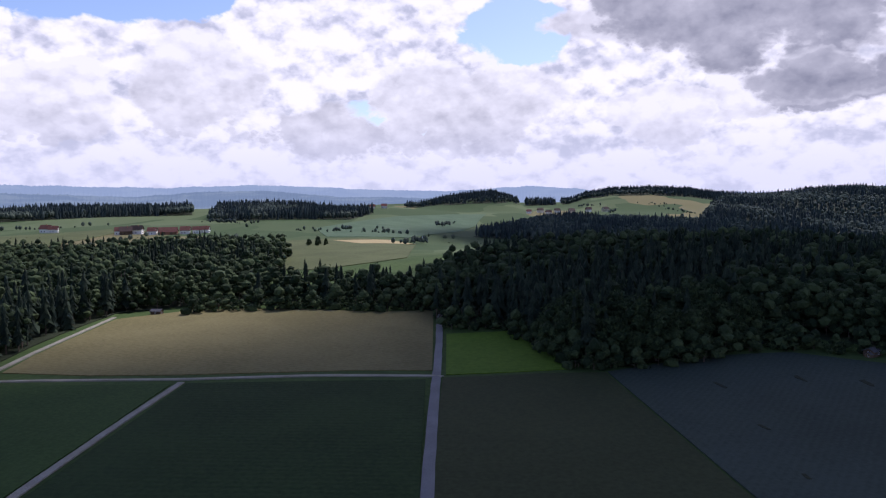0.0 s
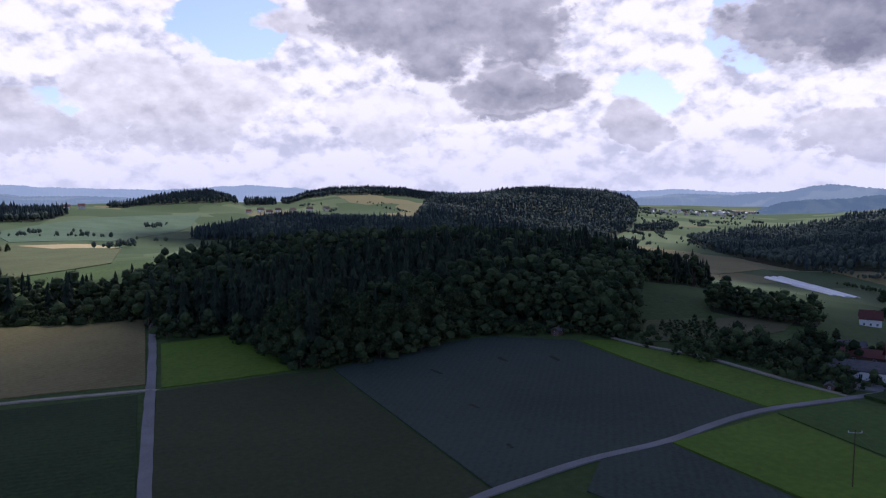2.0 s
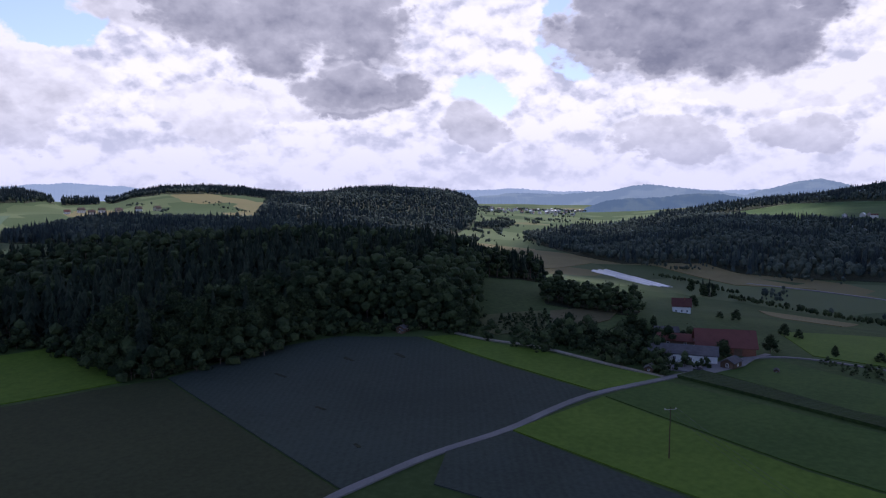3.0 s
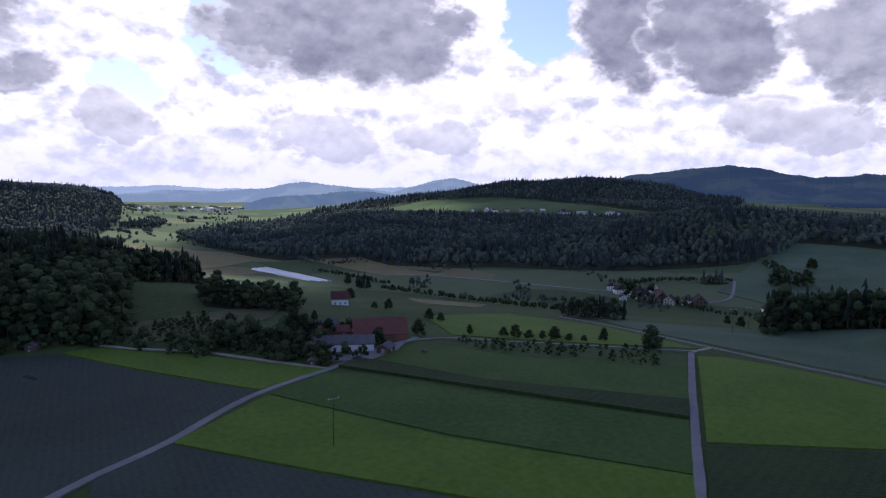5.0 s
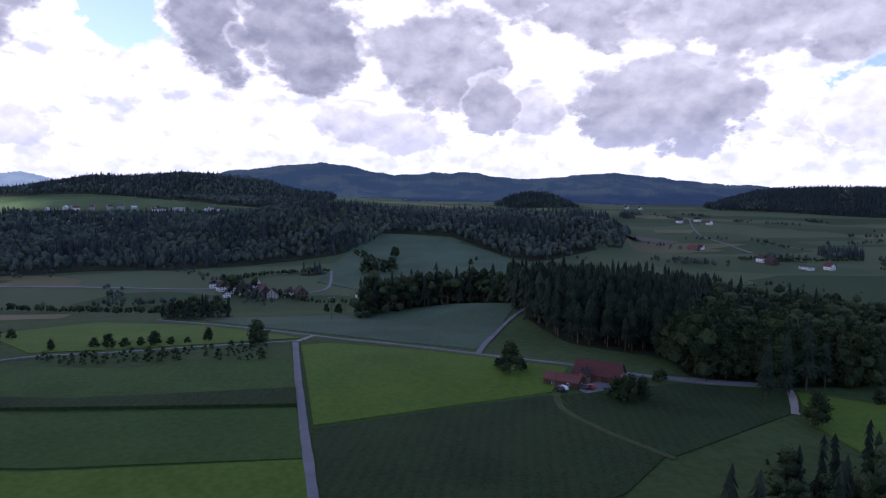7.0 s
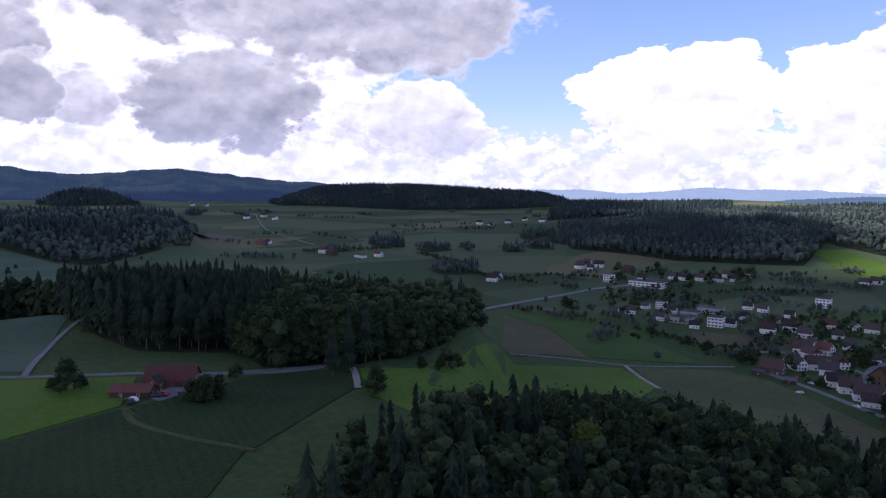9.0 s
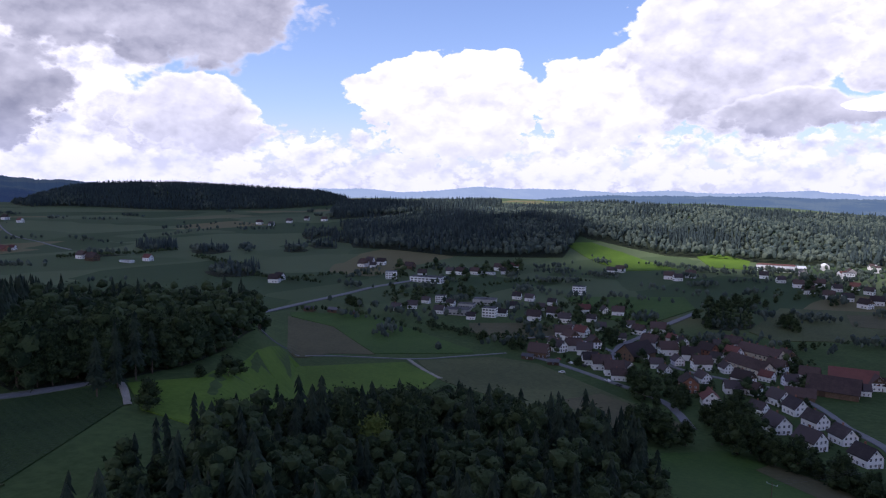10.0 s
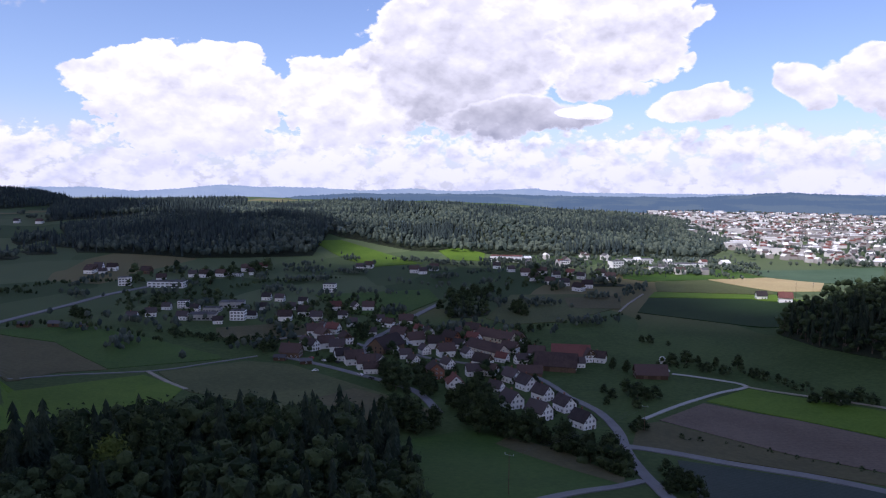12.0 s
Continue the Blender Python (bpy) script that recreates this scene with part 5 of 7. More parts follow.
def windows_on(root, w, l, eave, top, cols_end, cols_side, floors):
    for f in range(floors):
        z = 1.5 + 2.7 * f
        for k in range(cols_end):
            x = (k - (cols_end - 1) / 2) * w / (cols_end + 0.4)
            if z > eave and abs(x) > (top - z - 1.0) / (top - eave) * w / 2:
                continue
            window(root, x, -l / 2 - 0.03, z, 0)
            window(root, x, l / 2 + 0.03, z, 180)
        if z + 0.8 < eave:
            for k in range(cols_side if DETAIL[0] else (cols_side + 1) // 2):
                y = (k - (cols_side - 1) / 2) * l / (cols_side + 0.3)
                window(root, w / 2 + 0.03, y, z, 90)
                window(root, -w / 2 - 0.03, y, z, -90)


def house(name, label, w, l, eave, top, wall, roof, cols_end=3, cols_side=3, floors=3, chimneys=1, over=0.7, category="house", timber_top=False):
    root = new(name)
    part("wall", gable_wall(w, l, eave, top), M[wall], root)
    part("roof", gable_roof(w, l, eave, top, over), M[roof], root)
    for k in range(chimneys):
        bm = bmesh.new()
        y = (k - (chimneys - 1) / 2) * l / max(1, chimneys) + l * 0.12
        block(bm, 0.6, y, top - 2.0, 1.3, y + 0.7, top + 0.9)
        block(bm, 0.52, y - 0.08, top + 0.9, 1.38, y + 0.78, top + 1.02)
        part("chimney", bm, M["brick"], root, "small brick chimney")
    bm = bmesh.new()
    block(bm, w * 0.18, -l / 2 - 0.06, 0.0, w * 0.18 + 1.1, -l / 2 + 0.1, 2.1)
    part("door", bm, M["timber"], root, "brown wooden door")
    if timber_top:
        bm = bmesh.new()
        a = w / 2
        for y in (-l / 2 - 0.05, l / 2 - 0.03):
            s = [bm.verts.new(p) for p in ((-a + 0.05, y, eave), (a - 0.05, y, eave), (0, y, top - 0.15))]
            e = [bm.verts.new((v.co.x, y + 0.08, v.co.z)) for v in s]
            bm.faces.new(s)
            bm.faces.new(e[::-1])
            for i in range(3):
                bm.faces.new((s[(i + 1) % 3], s[i], e[i], e[(i + 1) % 3]))
        part("gable_boarding", bm, M["timber"], root, "dark boarded gable")
    windows_on(root, w, l, eave, top, cols_end, cols_side, floors)
    return tagged(root, label, category, "village houses")


def barn(name, label, w, l, eave, top, wall, roof, doors=2, over=1.0):
    """A long farm building with tall barn doors in its side."""
    root = new(name)
    part("wall", gable_wall(w, l, eave, top), M[wall], root)
    part("roof", gable_roof(w, l, eave, top, over, 0.35), M[roof], root)
    for k in range(doors):
        for side in (-1, 1):
            bm = bmesh.new()
            y = (k - (doors - 1) / 2) * l / (doors + 0.5)
            block(bm, side * w / 2 - 0.06, y - 1.8, -0.2, side * w / 2 + 0.08, y + 1.8, min(3.6, eave - 0.3))
            part("barn_door", bm, M["timber"], root, "dark boarded barn door")
    windows_on(root, w, l, eave, top, 3, 0, 2)
    return tagged(root, label, "barn", "farm buildings")


def hall(name, label, w, l, high, wall, roof, bays=5, category="hall"):
    """A flat-roofed building with a parapet, a roof sheet and bands of windows."""
    root = new(name)
    bm = bmesh.new()
    block(bm, -w / 2, -l / 2, -2, w / 2, l / 2, high)
    part("wall", bm, M[wall], root)
    bm = bmesh.new()
    block(bm, -w / 2 - 0.15, -l / 2 - 0.15, high + 0.004, w / 2 + 0.15, l / 2 + 0.15, high + 0.35)
    block(bm, -w / 6, -l / 6, high + 0.36, w / 8, l / 8, high + 0.9)
    part("roof", bm, M[roof], root)
    for f in range(max(1, int(high // 3))):
        for k in range(bays):
            y = (k - (bays - 1) / 2) * l / (bays + 0.2)
            for x, turn in ((w / 2 + 0.03, 90), (-w / 2 - 0.03, -90)):
                window(root, x, y, 1.6 + 3 * f, turn, l / bays * 0.55)
    for k in range(3):
        x = (k - 1) * w / 3.2
        for f in range(max(1, int(high // 3))):
            window(root, x, -l / 2 - 0.03, 1.6 + 3 * f, 0, w / 3 * 0.5)
    return tagged(root, label, category, "village houses")


KINDS = {
    "white": lambda: house("house", "white plastered house with a dark tiled roof", 8.5, 10.5, 4.6, 8.8, "plaster_white", "tile_dark"),
    "brown": lambda: house("house", "white plastered house with a brown tiled roof", 9.5, 12, 5.0, 9.6, "plaster_white", "tile_brown", timber_top=True),
    "red": lambda: house("house", "white plastered house with a red tiled roof", 9, 11, 4.8, 9.0, "plaster_white", "tile_red"),
    "cream": lambda: house("house", "cream plastered house with a brown tiled roof", 10, 13, 5.4, 10.0, "plaster_cream", "tile_brown", 3, 4),
    "timber": lambda: house("house", "old dark timber house with a brown tiled roof", 10, 14, 4.6, 9.8, "timber", "tile_brown", 3, 4),
    "brick": lambda: house("house", "reddish brick house with a brown tiled roof", 10, 12, 6.0, 10.2, "brick", "tile_brown", 3, 3, 3),
    "shed": lambda: house("shed", "low dark wooden shed with a grey roof", 5, 8, 2.4, 3.8, "timber", "roof_grey", 1, 1, 1, 0, 0.4, "shed"),
    "farmshed": lambda: house("farm_shed", "long low farm shed with a grey sheet roof", 13, 25, 3.2, 5.4, "plaster_white", "roof_grey", 2, 4, 1, 0, 0.6, "farm shed"),
    "redshed": lambda: house("shed", "low shed with a red tiled roof", 8, 16, 2.8, 5.0, "timber", "tile_red", 1, 2, 1, 0, 0.5, "shed"),
    "long": lambda: house("row_house", "long brown-roofed row house with many chimneys", 12, 34, 6.0, 10.8, "plaster_cream", "tile_brown", 3, 9, 3, 5, 0.8, "row house"),
    "farm": lambda: barn("barn", "large old farm barn with a brown tiled roof", 15, 27, 4.5, 11.5, "timber", "tile_brown"),
    "redfarm": lambda: barn("barn", "large farmhouse barn with a red tiled roof", 15, 26, 4.5, 10.8, "brick", "tile_red"),
    "block": lambda: hall("apartment_block", "white flat-roofed apartment block", 11, 14, 9.5, "plaster_white", "roof_grey", 4, "apartment block"),
    "greyhall": lambda: hall("hall", "grey flat-roofed hall beside the houses", 15, 24, 5.5, "concrete", "roof_grey", 6),
    "whitehall": lambda: hall("hall", "long white industrial hall with a flat roof", 18, 42, 7.0, "sheet_white", "roof_grey", 8),
    "redhall": lambda: hall("hall", "large white hall with a red roof", 24, 50, 8.5, "sheet_white", "tile_red", 9),
}
BUILT, LOTS = {}, []


def lot(kind, x, y, heading, size=1.0):
    """Puts a building of that kind at x, y with its ridge along the bearing given."""
    m = pose(x, y, float(lie(x, y)), 0, 0, -heading) @ Matrix.Diagonal((size, size, size, 1))
    LOTS.append((x, y, 11 * size if kind not in ("long", "farm", "redfarm", "whitehall", "redhall", "greyhall") else 19 * size))
    DETAIL[0] = math.hypot(x, y) < 520
    key = (kind, DETAIL[0])
    if key not in BUILT:
        BUILT[key] = KINDS[kind]()
        BUILT[key].matrix_basis = pose(x, y, float(lie(x, y)), 0, 0, -heading)
        return BUILT[key]
    return copy_thing(BUILT[key], m)


# lots
lot("white", 65, -428, 130, 0.97)
lot("white", 54, -412, 136, 1.02)
lot("white", 42, -391, 130, 0.97)
lot("white", 28, -370, 137, 0.95)
lot("white", 56, -368, 136, 1.04)
lot("white", 39, -349, 124, 1.05)
lot("white", 17, -340, 132, 0.97)
lot("red", 95, -399, 156, 0.79)
lot("brick", 114, -425, 155, 0.97)
lot("white", 92, -438, 64, 0.88)
lot("long", 95, -501, 126, 1.03)
lot("long", 96, -547, 118, 0.98)
lot("brown", 80, -551, 138, 0.97)
lot("farm", 42, -472, 90, 0.98)
lot("redfarm", 35, -507, 84, 0.73)
lot("brown", 23, -506, 153, 0.96)
lot("farm", -19, -468, 80, 0.74)
lot("farm", 172, -498, 16, 0.90)
lot("brown", 211, -513, 138, 0.97)
lot("timber", 229, -455, 82, 1.15)
lot("shed", 209, -437, 64, 1.03)
lot("shed", 231, -442, 83, 1.04)
lot("brown", 303, -590, 73, 1.02)
lot("brown", 296, -618, 77, 1.03)
lot("white", 276, -600, 75, 0.78)
lot("red", 237, -549, 100, 1.01)
lot("red", 281, -656, 57, 1.00)
lot("white", 263, -665, 136, 0.88)
lot("brown", 249, -665, 74, 0.95)
lot("block", 335, -766, 78, 0.90)
lot("white", 359, -688, 84, 0.90)
lot("white", 376, -690, 79, 0.90)
lot("block", 427, -614, 64, 0.77)
lot("greyhall", 376, -570, 70, 0.78)
lot("block", 345, -579, 74, 0.94)
lot("greyhall", 387, -639, 68, 1.01)
lot("white", 430, -541, 70, 0.87)
lot("white", 426, -562, 59, 0.92)
lot("white", 391, -560, 77, 0.91)
lot("block", 575, -713, 55, 1.04)
lot("whitehall", 526, -726, 75, 0.62)
lot("greyhall", 391, -609, 76, 0.68)
lot("brown", 535, -816, 77, 1.01)
lot("white", 550, -811, 56, 0.96)
lot("brown", 520, -831, 84, 0.98)
lot("whitehall", 507, -844, 85, 0.48)
lot("brown", 562, -763, 58, 0.96)
lot("timber", 617, -807, 89, 1.02)
lot("white", 683, -795, 68, 0.95)
lot("brown", 680, -776, 86, 0.98)
lot("shed", 443, -497, 75, 1.23)
lot("shed", 466, -490, 78, 1.24)
lot("shed", 487, -479, 70, 1.22)
lot("brown", 219, -493, 57, 0.98)
lot("white", 206, -484, 68, 1.04)
lot("brown", 236, -525, 120, 0.96)
lot("brown", 178, -447, 56, 1.01)
lot("white", 190, -456, 54, 0.98)
lot("brown", 165, -436, 61, 0.99)
lot("brown", 157, -424, 66, 0.77)
lot("brown", 248, -536, 68, 1.03)
lot("white", 226, -482, 111, 1.01)
lot("brown", 176, -543, 100, 1.05)
lot("brown", 157, -525, 55, 1.04)
lot("red", 168, -573, 114, 0.76)
lot("brown", 189, -602, 73, 1.02)
lot("white", 157, -563, 136, 0.81)
lot("brown", 138, -517, 72, 1.01)
lot("brown", 124, -492, 57, 1.00)
lot("brick", 131, -537, 114, 0.98)
lot("white", 139, -460, 132, 0.77)
lot("white", 128, -562, 70, 0.98)
lot("brown", 122, -578, 97, 1.02)
lot("red", 114, -542, 117, 1.00)
lot("brown", 80, -513, 111, 0.99)
lot("red", 81, -485, 110, 0.76)
lot("brown", 91, -464, 114, 0.99)
lot("brown", 82, -442, 107, 0.83)
lot("white", 70, -399, 114, 0.80)
lot("brown", 59, -504, 88, 0.95)
lot("farm", 57, -450, 82, 0.58)
lot("brown", 15, -505, 100, 0.82)
lot("brown", 202, -590, 96, 0.83)
lot("white", 218, -614, 59, 0.69)
lot("white", -149, -839, 83, 1.01)
lot("red", -167, -807, 94, 1.19)
lot("redhall", 179, -1098, 86, 1.02)
lot("whitehall", -22, -1140, 69, 1.02)
lot("whitehall", -92, -1112, 75, 1.10)
lot("block", 86, -1065, 73, 0.99)
lot("brown", 111, -990, 76, 1.04)
lot("white", 89, -968, 64, 0.98)
lot("brown", 132, -971, 74, 1.00)
lot("red", 72, -993, 90, 0.98)
lot("white", 55, -966, 104, 1.00)
lot("brown", 115, -929, 66, 1.03)
lot("brown", 91, -907, 90, 0.98)
lot("white", 72, -901, 65, 1.05)
lot("brown", 43, -891, 78, 1.04)
lot("brown", 52, -862, 124, 1.05)
lot("white", 156, -996, 60, 0.97)
lot("white", 181, -1020, 76, 1.04)
lot("brown", 284, -942, 78, 1.03)
lot("white", 270, -934, 54, 1.02)
lot("brown", 263, -969, 85, 1.04)
lot("white", 369, -951, 73, 1.01)
lot("brown", 361, -967, 90, 1.00)
lot("red", 501, -911, 67, 1.04)
lot("brown", 514, -886, 77, 1.03)
lot("white", 490, -862, 54, 1.04)
lot("block", 11, -1064, 58, 1.31)
lot("whitehall", -53, -1071, 81, 0.77)
lot("brown", 31, -996, 60, 1.03)
lot("brown", 17, -968, 72, 1.04)
lot("white", 163, -489, 127, 0.76)
lot("white", 162, -453, 123, 0.77)
lot("white", 150, -476, 62, 0.79)
lot("white", 141, -495, 141, 0.82)
lot("white", 113, -454, 131, 0.83)
lot("white", 203, -550, 64, 0.76)
lot("white", 234, -583, 65, 0.87)
lot("white", 257, -618, 78, 0.80)
lot("white", 252, -561, 126, 0.81)
lot("white", 239, -500, 115, 0.76)
lot("white", 121, -522, 112, 0.82)
lot("white", 108, -493, 138, 0.83)
lot("white", 67, -482, 55, 0.83)
lot("white", 28, -485, 72, 0.77)
lot("white", 337, -590, 77, 0.80)
lot("white", 350, -635, 58, 0.82)
lot("white", 435, -598, 76, 0.79)
lot("white", 406, -602, 80, 0.80)
lot("white", 352, -556, 65, 0.77)
lot("white", 324, -645, 66, 0.83)
lot("white", 328, -680, 82, 0.83)
lot("redfarm", 257, 169, 138, 0.86)
lot("redshed", 252, 188, 146, 0.93)
lot("farmshed", 230, 169, 144, 0.85)
lot("shed", 264, 203, 137, 1.25)
lot("red", 365, 270, 141, 0.95)
lot("shed", 233, 150, 76, 0.99)
lot("brown", 788, 196, 59, 1.01)
lot("red", 772, 181, 76, 1.04)
lot("brown", 759, 167, 39, 1.02)
lot("timber", 834, 192, 69, 1.00)
lot("brown", 807, 167, 74, 0.98)
lot("red", 781, 150, 54, 1.02)
lot("timber", 747, 141, 75, 1.22)
lot("brown", 813, 211, 71, 1.00)
lot("brown", 746, 116, 83, 1.03)
lot("timber", 742, 103, 70, 1.20)
lot("white", 738, 40, 70, 1.00)
lot("red", 839, 168, 79, 1.03)
lot("white", 739, 179, 66, 0.78)
lot("cream", 736, 131, 89, 1.05)
lot("white", 1544, 721, 74, 1.14)
lot("white", 1561, 683, 79, 1.01)
lot("white", 1563, 647, 71, 1.10)
lot("brown", 1561, 610, 83, 1.23)
lot("white", 1588, 583, 62, 0.98)
lot("white", 1646, 552, 83, 1.13)
lot("brown", 1697, 524, 80, 1.21)
lot("white", 1749, 502, 86, 0.96)
lot("brown", 1524, 689, 84, 1.01)
lot("redfarm", 234, -69, 32, 0.59)
lot("brick", 230, -62, 118, 0.48)
lot("redshed", 227, -55, 35, 0.76)
lot("shed", 156, 256, 59, 0.77)
lot("red", -647, 1127, 86, 1.36)
lot("red", -632, 1122, 73, 1.18)
lot("red", -504, 1076, 75, 1.25)
lot("redfarm", -430, 1077, 76, 0.79)
lot("red", -407, 1086, 79, 1.28)
lot("red", -394, 1099, 68, 1.18)
lot("brown", -482, 1086, 83, 1.35)
lot("red", -386, 1115, 86, 1.14)
lot("timber", -495, 1076, 66, 1.24)
lot("red", -454, 1076, 80, 1.18)
lot("red", -191, 2099, 83, 1.45)
lot("red", -221, 2056, 84, 1.36)
lot("brown", 266, 2039, 75, 1.31)
lot("brown", 314, 2032, 75, 1.23)
lot("cream", 351, 2010, 71, 1.26)
lot("brown", 411, 2068, 85, 1.32)
lot("red", 229, 2003, 86, 1.17)
lot("cream", 464, 2085, 68, 1.34)
lot("brown", 279, 1960, 85, 1.24)
lot("redfarm", 1261, -541, 83, 0.89)
lot("red", 1270, -559, 61, 0.97)
lot("timber", 1007, -552, 78, 1.22)
lot("whitehall", 956, -575, 80, 0.49)
lot("red", 952, -606, 74, 1.08)
lot("brown", 1041, -555, 81, 1.20)
lot("brown", 1894, -820, 80, 1.35)
lot("brown", 1860, -756, 79, 1.30)
lot("red", 1801, -813, 80, 1.27)
lot("white", 2744, -900, 78, 1.41)
lot("white", 2697, -938, 82, 1.36)
lot("brown", 1420, -1220, 72, 1.20)
lot("white", 1370, -1216, 79, 1.21)
lot("brown", 1402, -1306, 70, 1.19)
lot("white", 1422, -1390, 76, 1.21)
lot("brown", 1343, -1377, 81, 1.20)
lot("white", 670, -607, 84, 1.05)
lot("brown", 656, -586, 63, 1.04)
lot("white", 695, -811, 75, 1.03)
lot("brown", 672, -809, 71, 1.03)
lot("white", 663, -780, 61, 0.87)
lot("brown", 686, -787, 66, 1.04)
lot("shed", 241, 137, 60, 0.36)
lot("shed", 202, 162, 60, 0.62)
lot("shed", 275, 190, 70, 0.7)
lot("shed", 154, 254, 60, 0.45)
lot("shed", 131, 270, 70, 0.4)
lot("shed", -155, 369, 95, 0.7)
# end of lots

# ---- single trees, hedges and orchards ----
SMALL_LEAF = [near_tree("fruit_tree", broadleaf_shape(rnd, h, 9, 0, 45, 1.5), M["broadleaf"], "small round leafy tree") for h in (7, 9, 6)]
for k, t in enumerate(SMALL_LEAF):
    tagged(t, group="garden and orchard trees")
    px, py = 300.0 + 14 * k, 60.0 + 3 * k
    t.matrix_basis = pose(px, py, float(lie(px, py)))
pick = random.Random(5)


def tree(x, y, high, kind="leaf"):
    """A tree of that height: leaf, small or spruce."""
    stock = {"leaf": LEAFY, "small": SMALL_LEAF, "spruce": SPRUCES}[kind]
    proto = pick.choice(stock)
    own = {"leaf": 18.0, "small": 7.5, "spruce": 26.0}[kind]
    s = high / own
    w = s * pick.uniform(0.9, 1.25)
    ob = copy_thing(proto, pose(x, y, float(lie(x, y)), 0, 0, pick.uniform(0, 360)) @ Matrix.Diagonal((w, w, s, 1)))
    words = {"leaf": "leafy green tree standing alone by the fields", "small": "small round leafy tree", "spruce": "dark green spruce standing by the fields"}[kind]
    return tagged(ob, words, group="garden and orchard trees")


# trees
tree(276, 160, 6.1, "leaf")
tree(246, 162, 8.2, "leaf")
tree(331, 185, 6.0, "leaf")
tree(333, 179, 4.5, "small")
tree(295, 143, 6.0, "leaf")
tree(303, 129, 4.0, "small")
tree(298, 121, 6.0, "leaf")
tree(302, 116, 3.9, "small")
tree(304, 110, 4.5, "small")
tree(303, 104, 7.2, "leaf")
tree(306, 98, 3.3, "small")
tree(309, 92, 2.8, "small")
tree(313, 84, 6.0, "leaf")
tree(366, 244, 3.8, "small")
tree(365, 233, 5.2, "small")
tree(241, -39, 10.7, "leaf")
tree(248, -36, 4.8, "small")
tree(246, -44, 5.2, "small")
tree(246, 208, 9.5, "leaf")
tree(235, 205, 8.1, "leaf")
tree(246, 202, 7.7, "leaf")
tree(498, 357, 8.3, "leaf")
tree(280, 223, 7.4, "leaf")
tree(637, 445, 14.5, "leaf")
tree(662, 478, 12.5, "leaf")
tree(642, 436, 11.9, "leaf")
tree(483, 148, 8.6, "leaf")
tree(472, 136, 10.9, "leaf")
tree(483, 131, 12.0, "leaf")
tree(498, 127, 10.5, "leaf")
tree(511, 124, 8.1, "leaf")
tree(477, 151, 6.0, "leaf")
tree(915, 42, 15.5, "leaf")
tree(907, 31, 18.5, "leaf")
tree(908, 21, 18.5, "leaf")
tree(916, 10, 15.5, "leaf")
tree(1028, 3, 17.4, "leaf")
tree(1036, 7, 15.8, "leaf")
tree(507, 52, 6.1, "leaf")
tree(479, 41, 6.6, "leaf")
tree(667, 27, 11.4, "leaf")
tree(676, 18, 18.4, "leaf")
tree(660, 10, 10.1, "leaf")
tree(1247, -111, 10.6, "leaf")
tree(1010, -112, 7.8, "leaf")
tree(967, -99, 7.4, "leaf")
tree(207, -71, 8.5, "leaf")
tree(211, -76, 7.1, "leaf")
tree(213, -68, 5.1, "small")
tree(210, -70, 6.3, "leaf")
tree(237, -92, 3.1, "small")
tree(682, 24, 17.4, "leaf")
tree(673, 18, 13.7, "spruce")
tree(450, 23, 9.2, "leaf")
tree(190, -120, 9.5, "leaf")
tree(220, -160, 5.2, "small")
tree(233, -89, 3.1, "small")
tree(219, -159, 5.2, "small")
tree(224, -176, 6.9, "small")
tree(236, -191, 5.3, "small")
tree(217, -166, 4.3, "small")
tree(215, -193, 10.5, "spruce")
tree(-169, 847, 8.1, "leaf")
tree(-157, 841, 8.0, "leaf")
tree(-150, 851, 6.0, "leaf")
tree(143, -409, 14.1, "leaf")
tree(133, -399, 10.8, "leaf")
tree(212, -547, 10.0, "leaf")
tree(104, -373, 11.3, "leaf")
tree(80, -354, 15.6, "leaf")
tree(72, -344, 18.2, "leaf")
tree(66, -346, 13.9, "leaf")
tree(87, -357, 11.4, "leaf")
tree(66, -328, 11.5, "leaf")
tree(105, -316, 11.5, "leaf")
tree(96, -307, 12.2, "leaf")
tree(90, -304, 9.9, "leaf")
tree(113, -321, 8.8, "leaf")
tree(50, -319, 6.7, "small")
tree(41, -311, 6.5, "small")
tree(33, -304, 6.9, "small")
tree(24, -295, 6.7, "small")
tree(17, -288, 7.0, "small")
tree(11, -279, 6.8, "small")
tree(5, -271, 7.1, "small")
tree(0, -260, 6.8, "small")
tree(-4, -267, 5.1, "small")
tree(11, -314, 6.0, "leaf")
tree(5, -304, 5.3, "small")
tree(-8, -340, 5.3, "small")
tree(-12, -346, 4.8, "small")
tree(98, -685, 12.9, "leaf")
tree(104, -690, 10.7, "leaf")
tree(91, -674, 9.3, "leaf")
tree(70, -611, 6.3, "small")
tree(76, -600, 6.2, "small")
tree(-16, -582, 5.0, "small")
tree(-22, -580, 5.9, "small")
tree(-36, -575, 3.9, "small")
tree(-15, -684, 4.7, "small")
tree(-53, -518, 8.0, "leaf")
tree(-64, -513, 7.9, "leaf")
tree(-78, -512, 8.0, "leaf")
tree(-56, -494, 5.9, "small")
tree(-66, -489, 5.9, "small")
tree(-84, -495, 6.0, "small")
tree(-87, -492, 6.8, "small")
tree(-98, -483, 5.0, "small")
tree(-45, -516, 8.0, "small")
tree(-4, -478, 10.6, "leaf")
tree(5, -483, 10.8, "leaf")
tree(-35, -513, 7.9, "small")
tree(-105, -427, 6.0, "small")
tree(-113, -425, 7.5, "small")
tree(-119, -423, 6.8, "small")
tree(-129, -430, 6.9, "small")
tree(-134, -423, 5.3, "small")
tree(-108, -432, 5.3, "small")
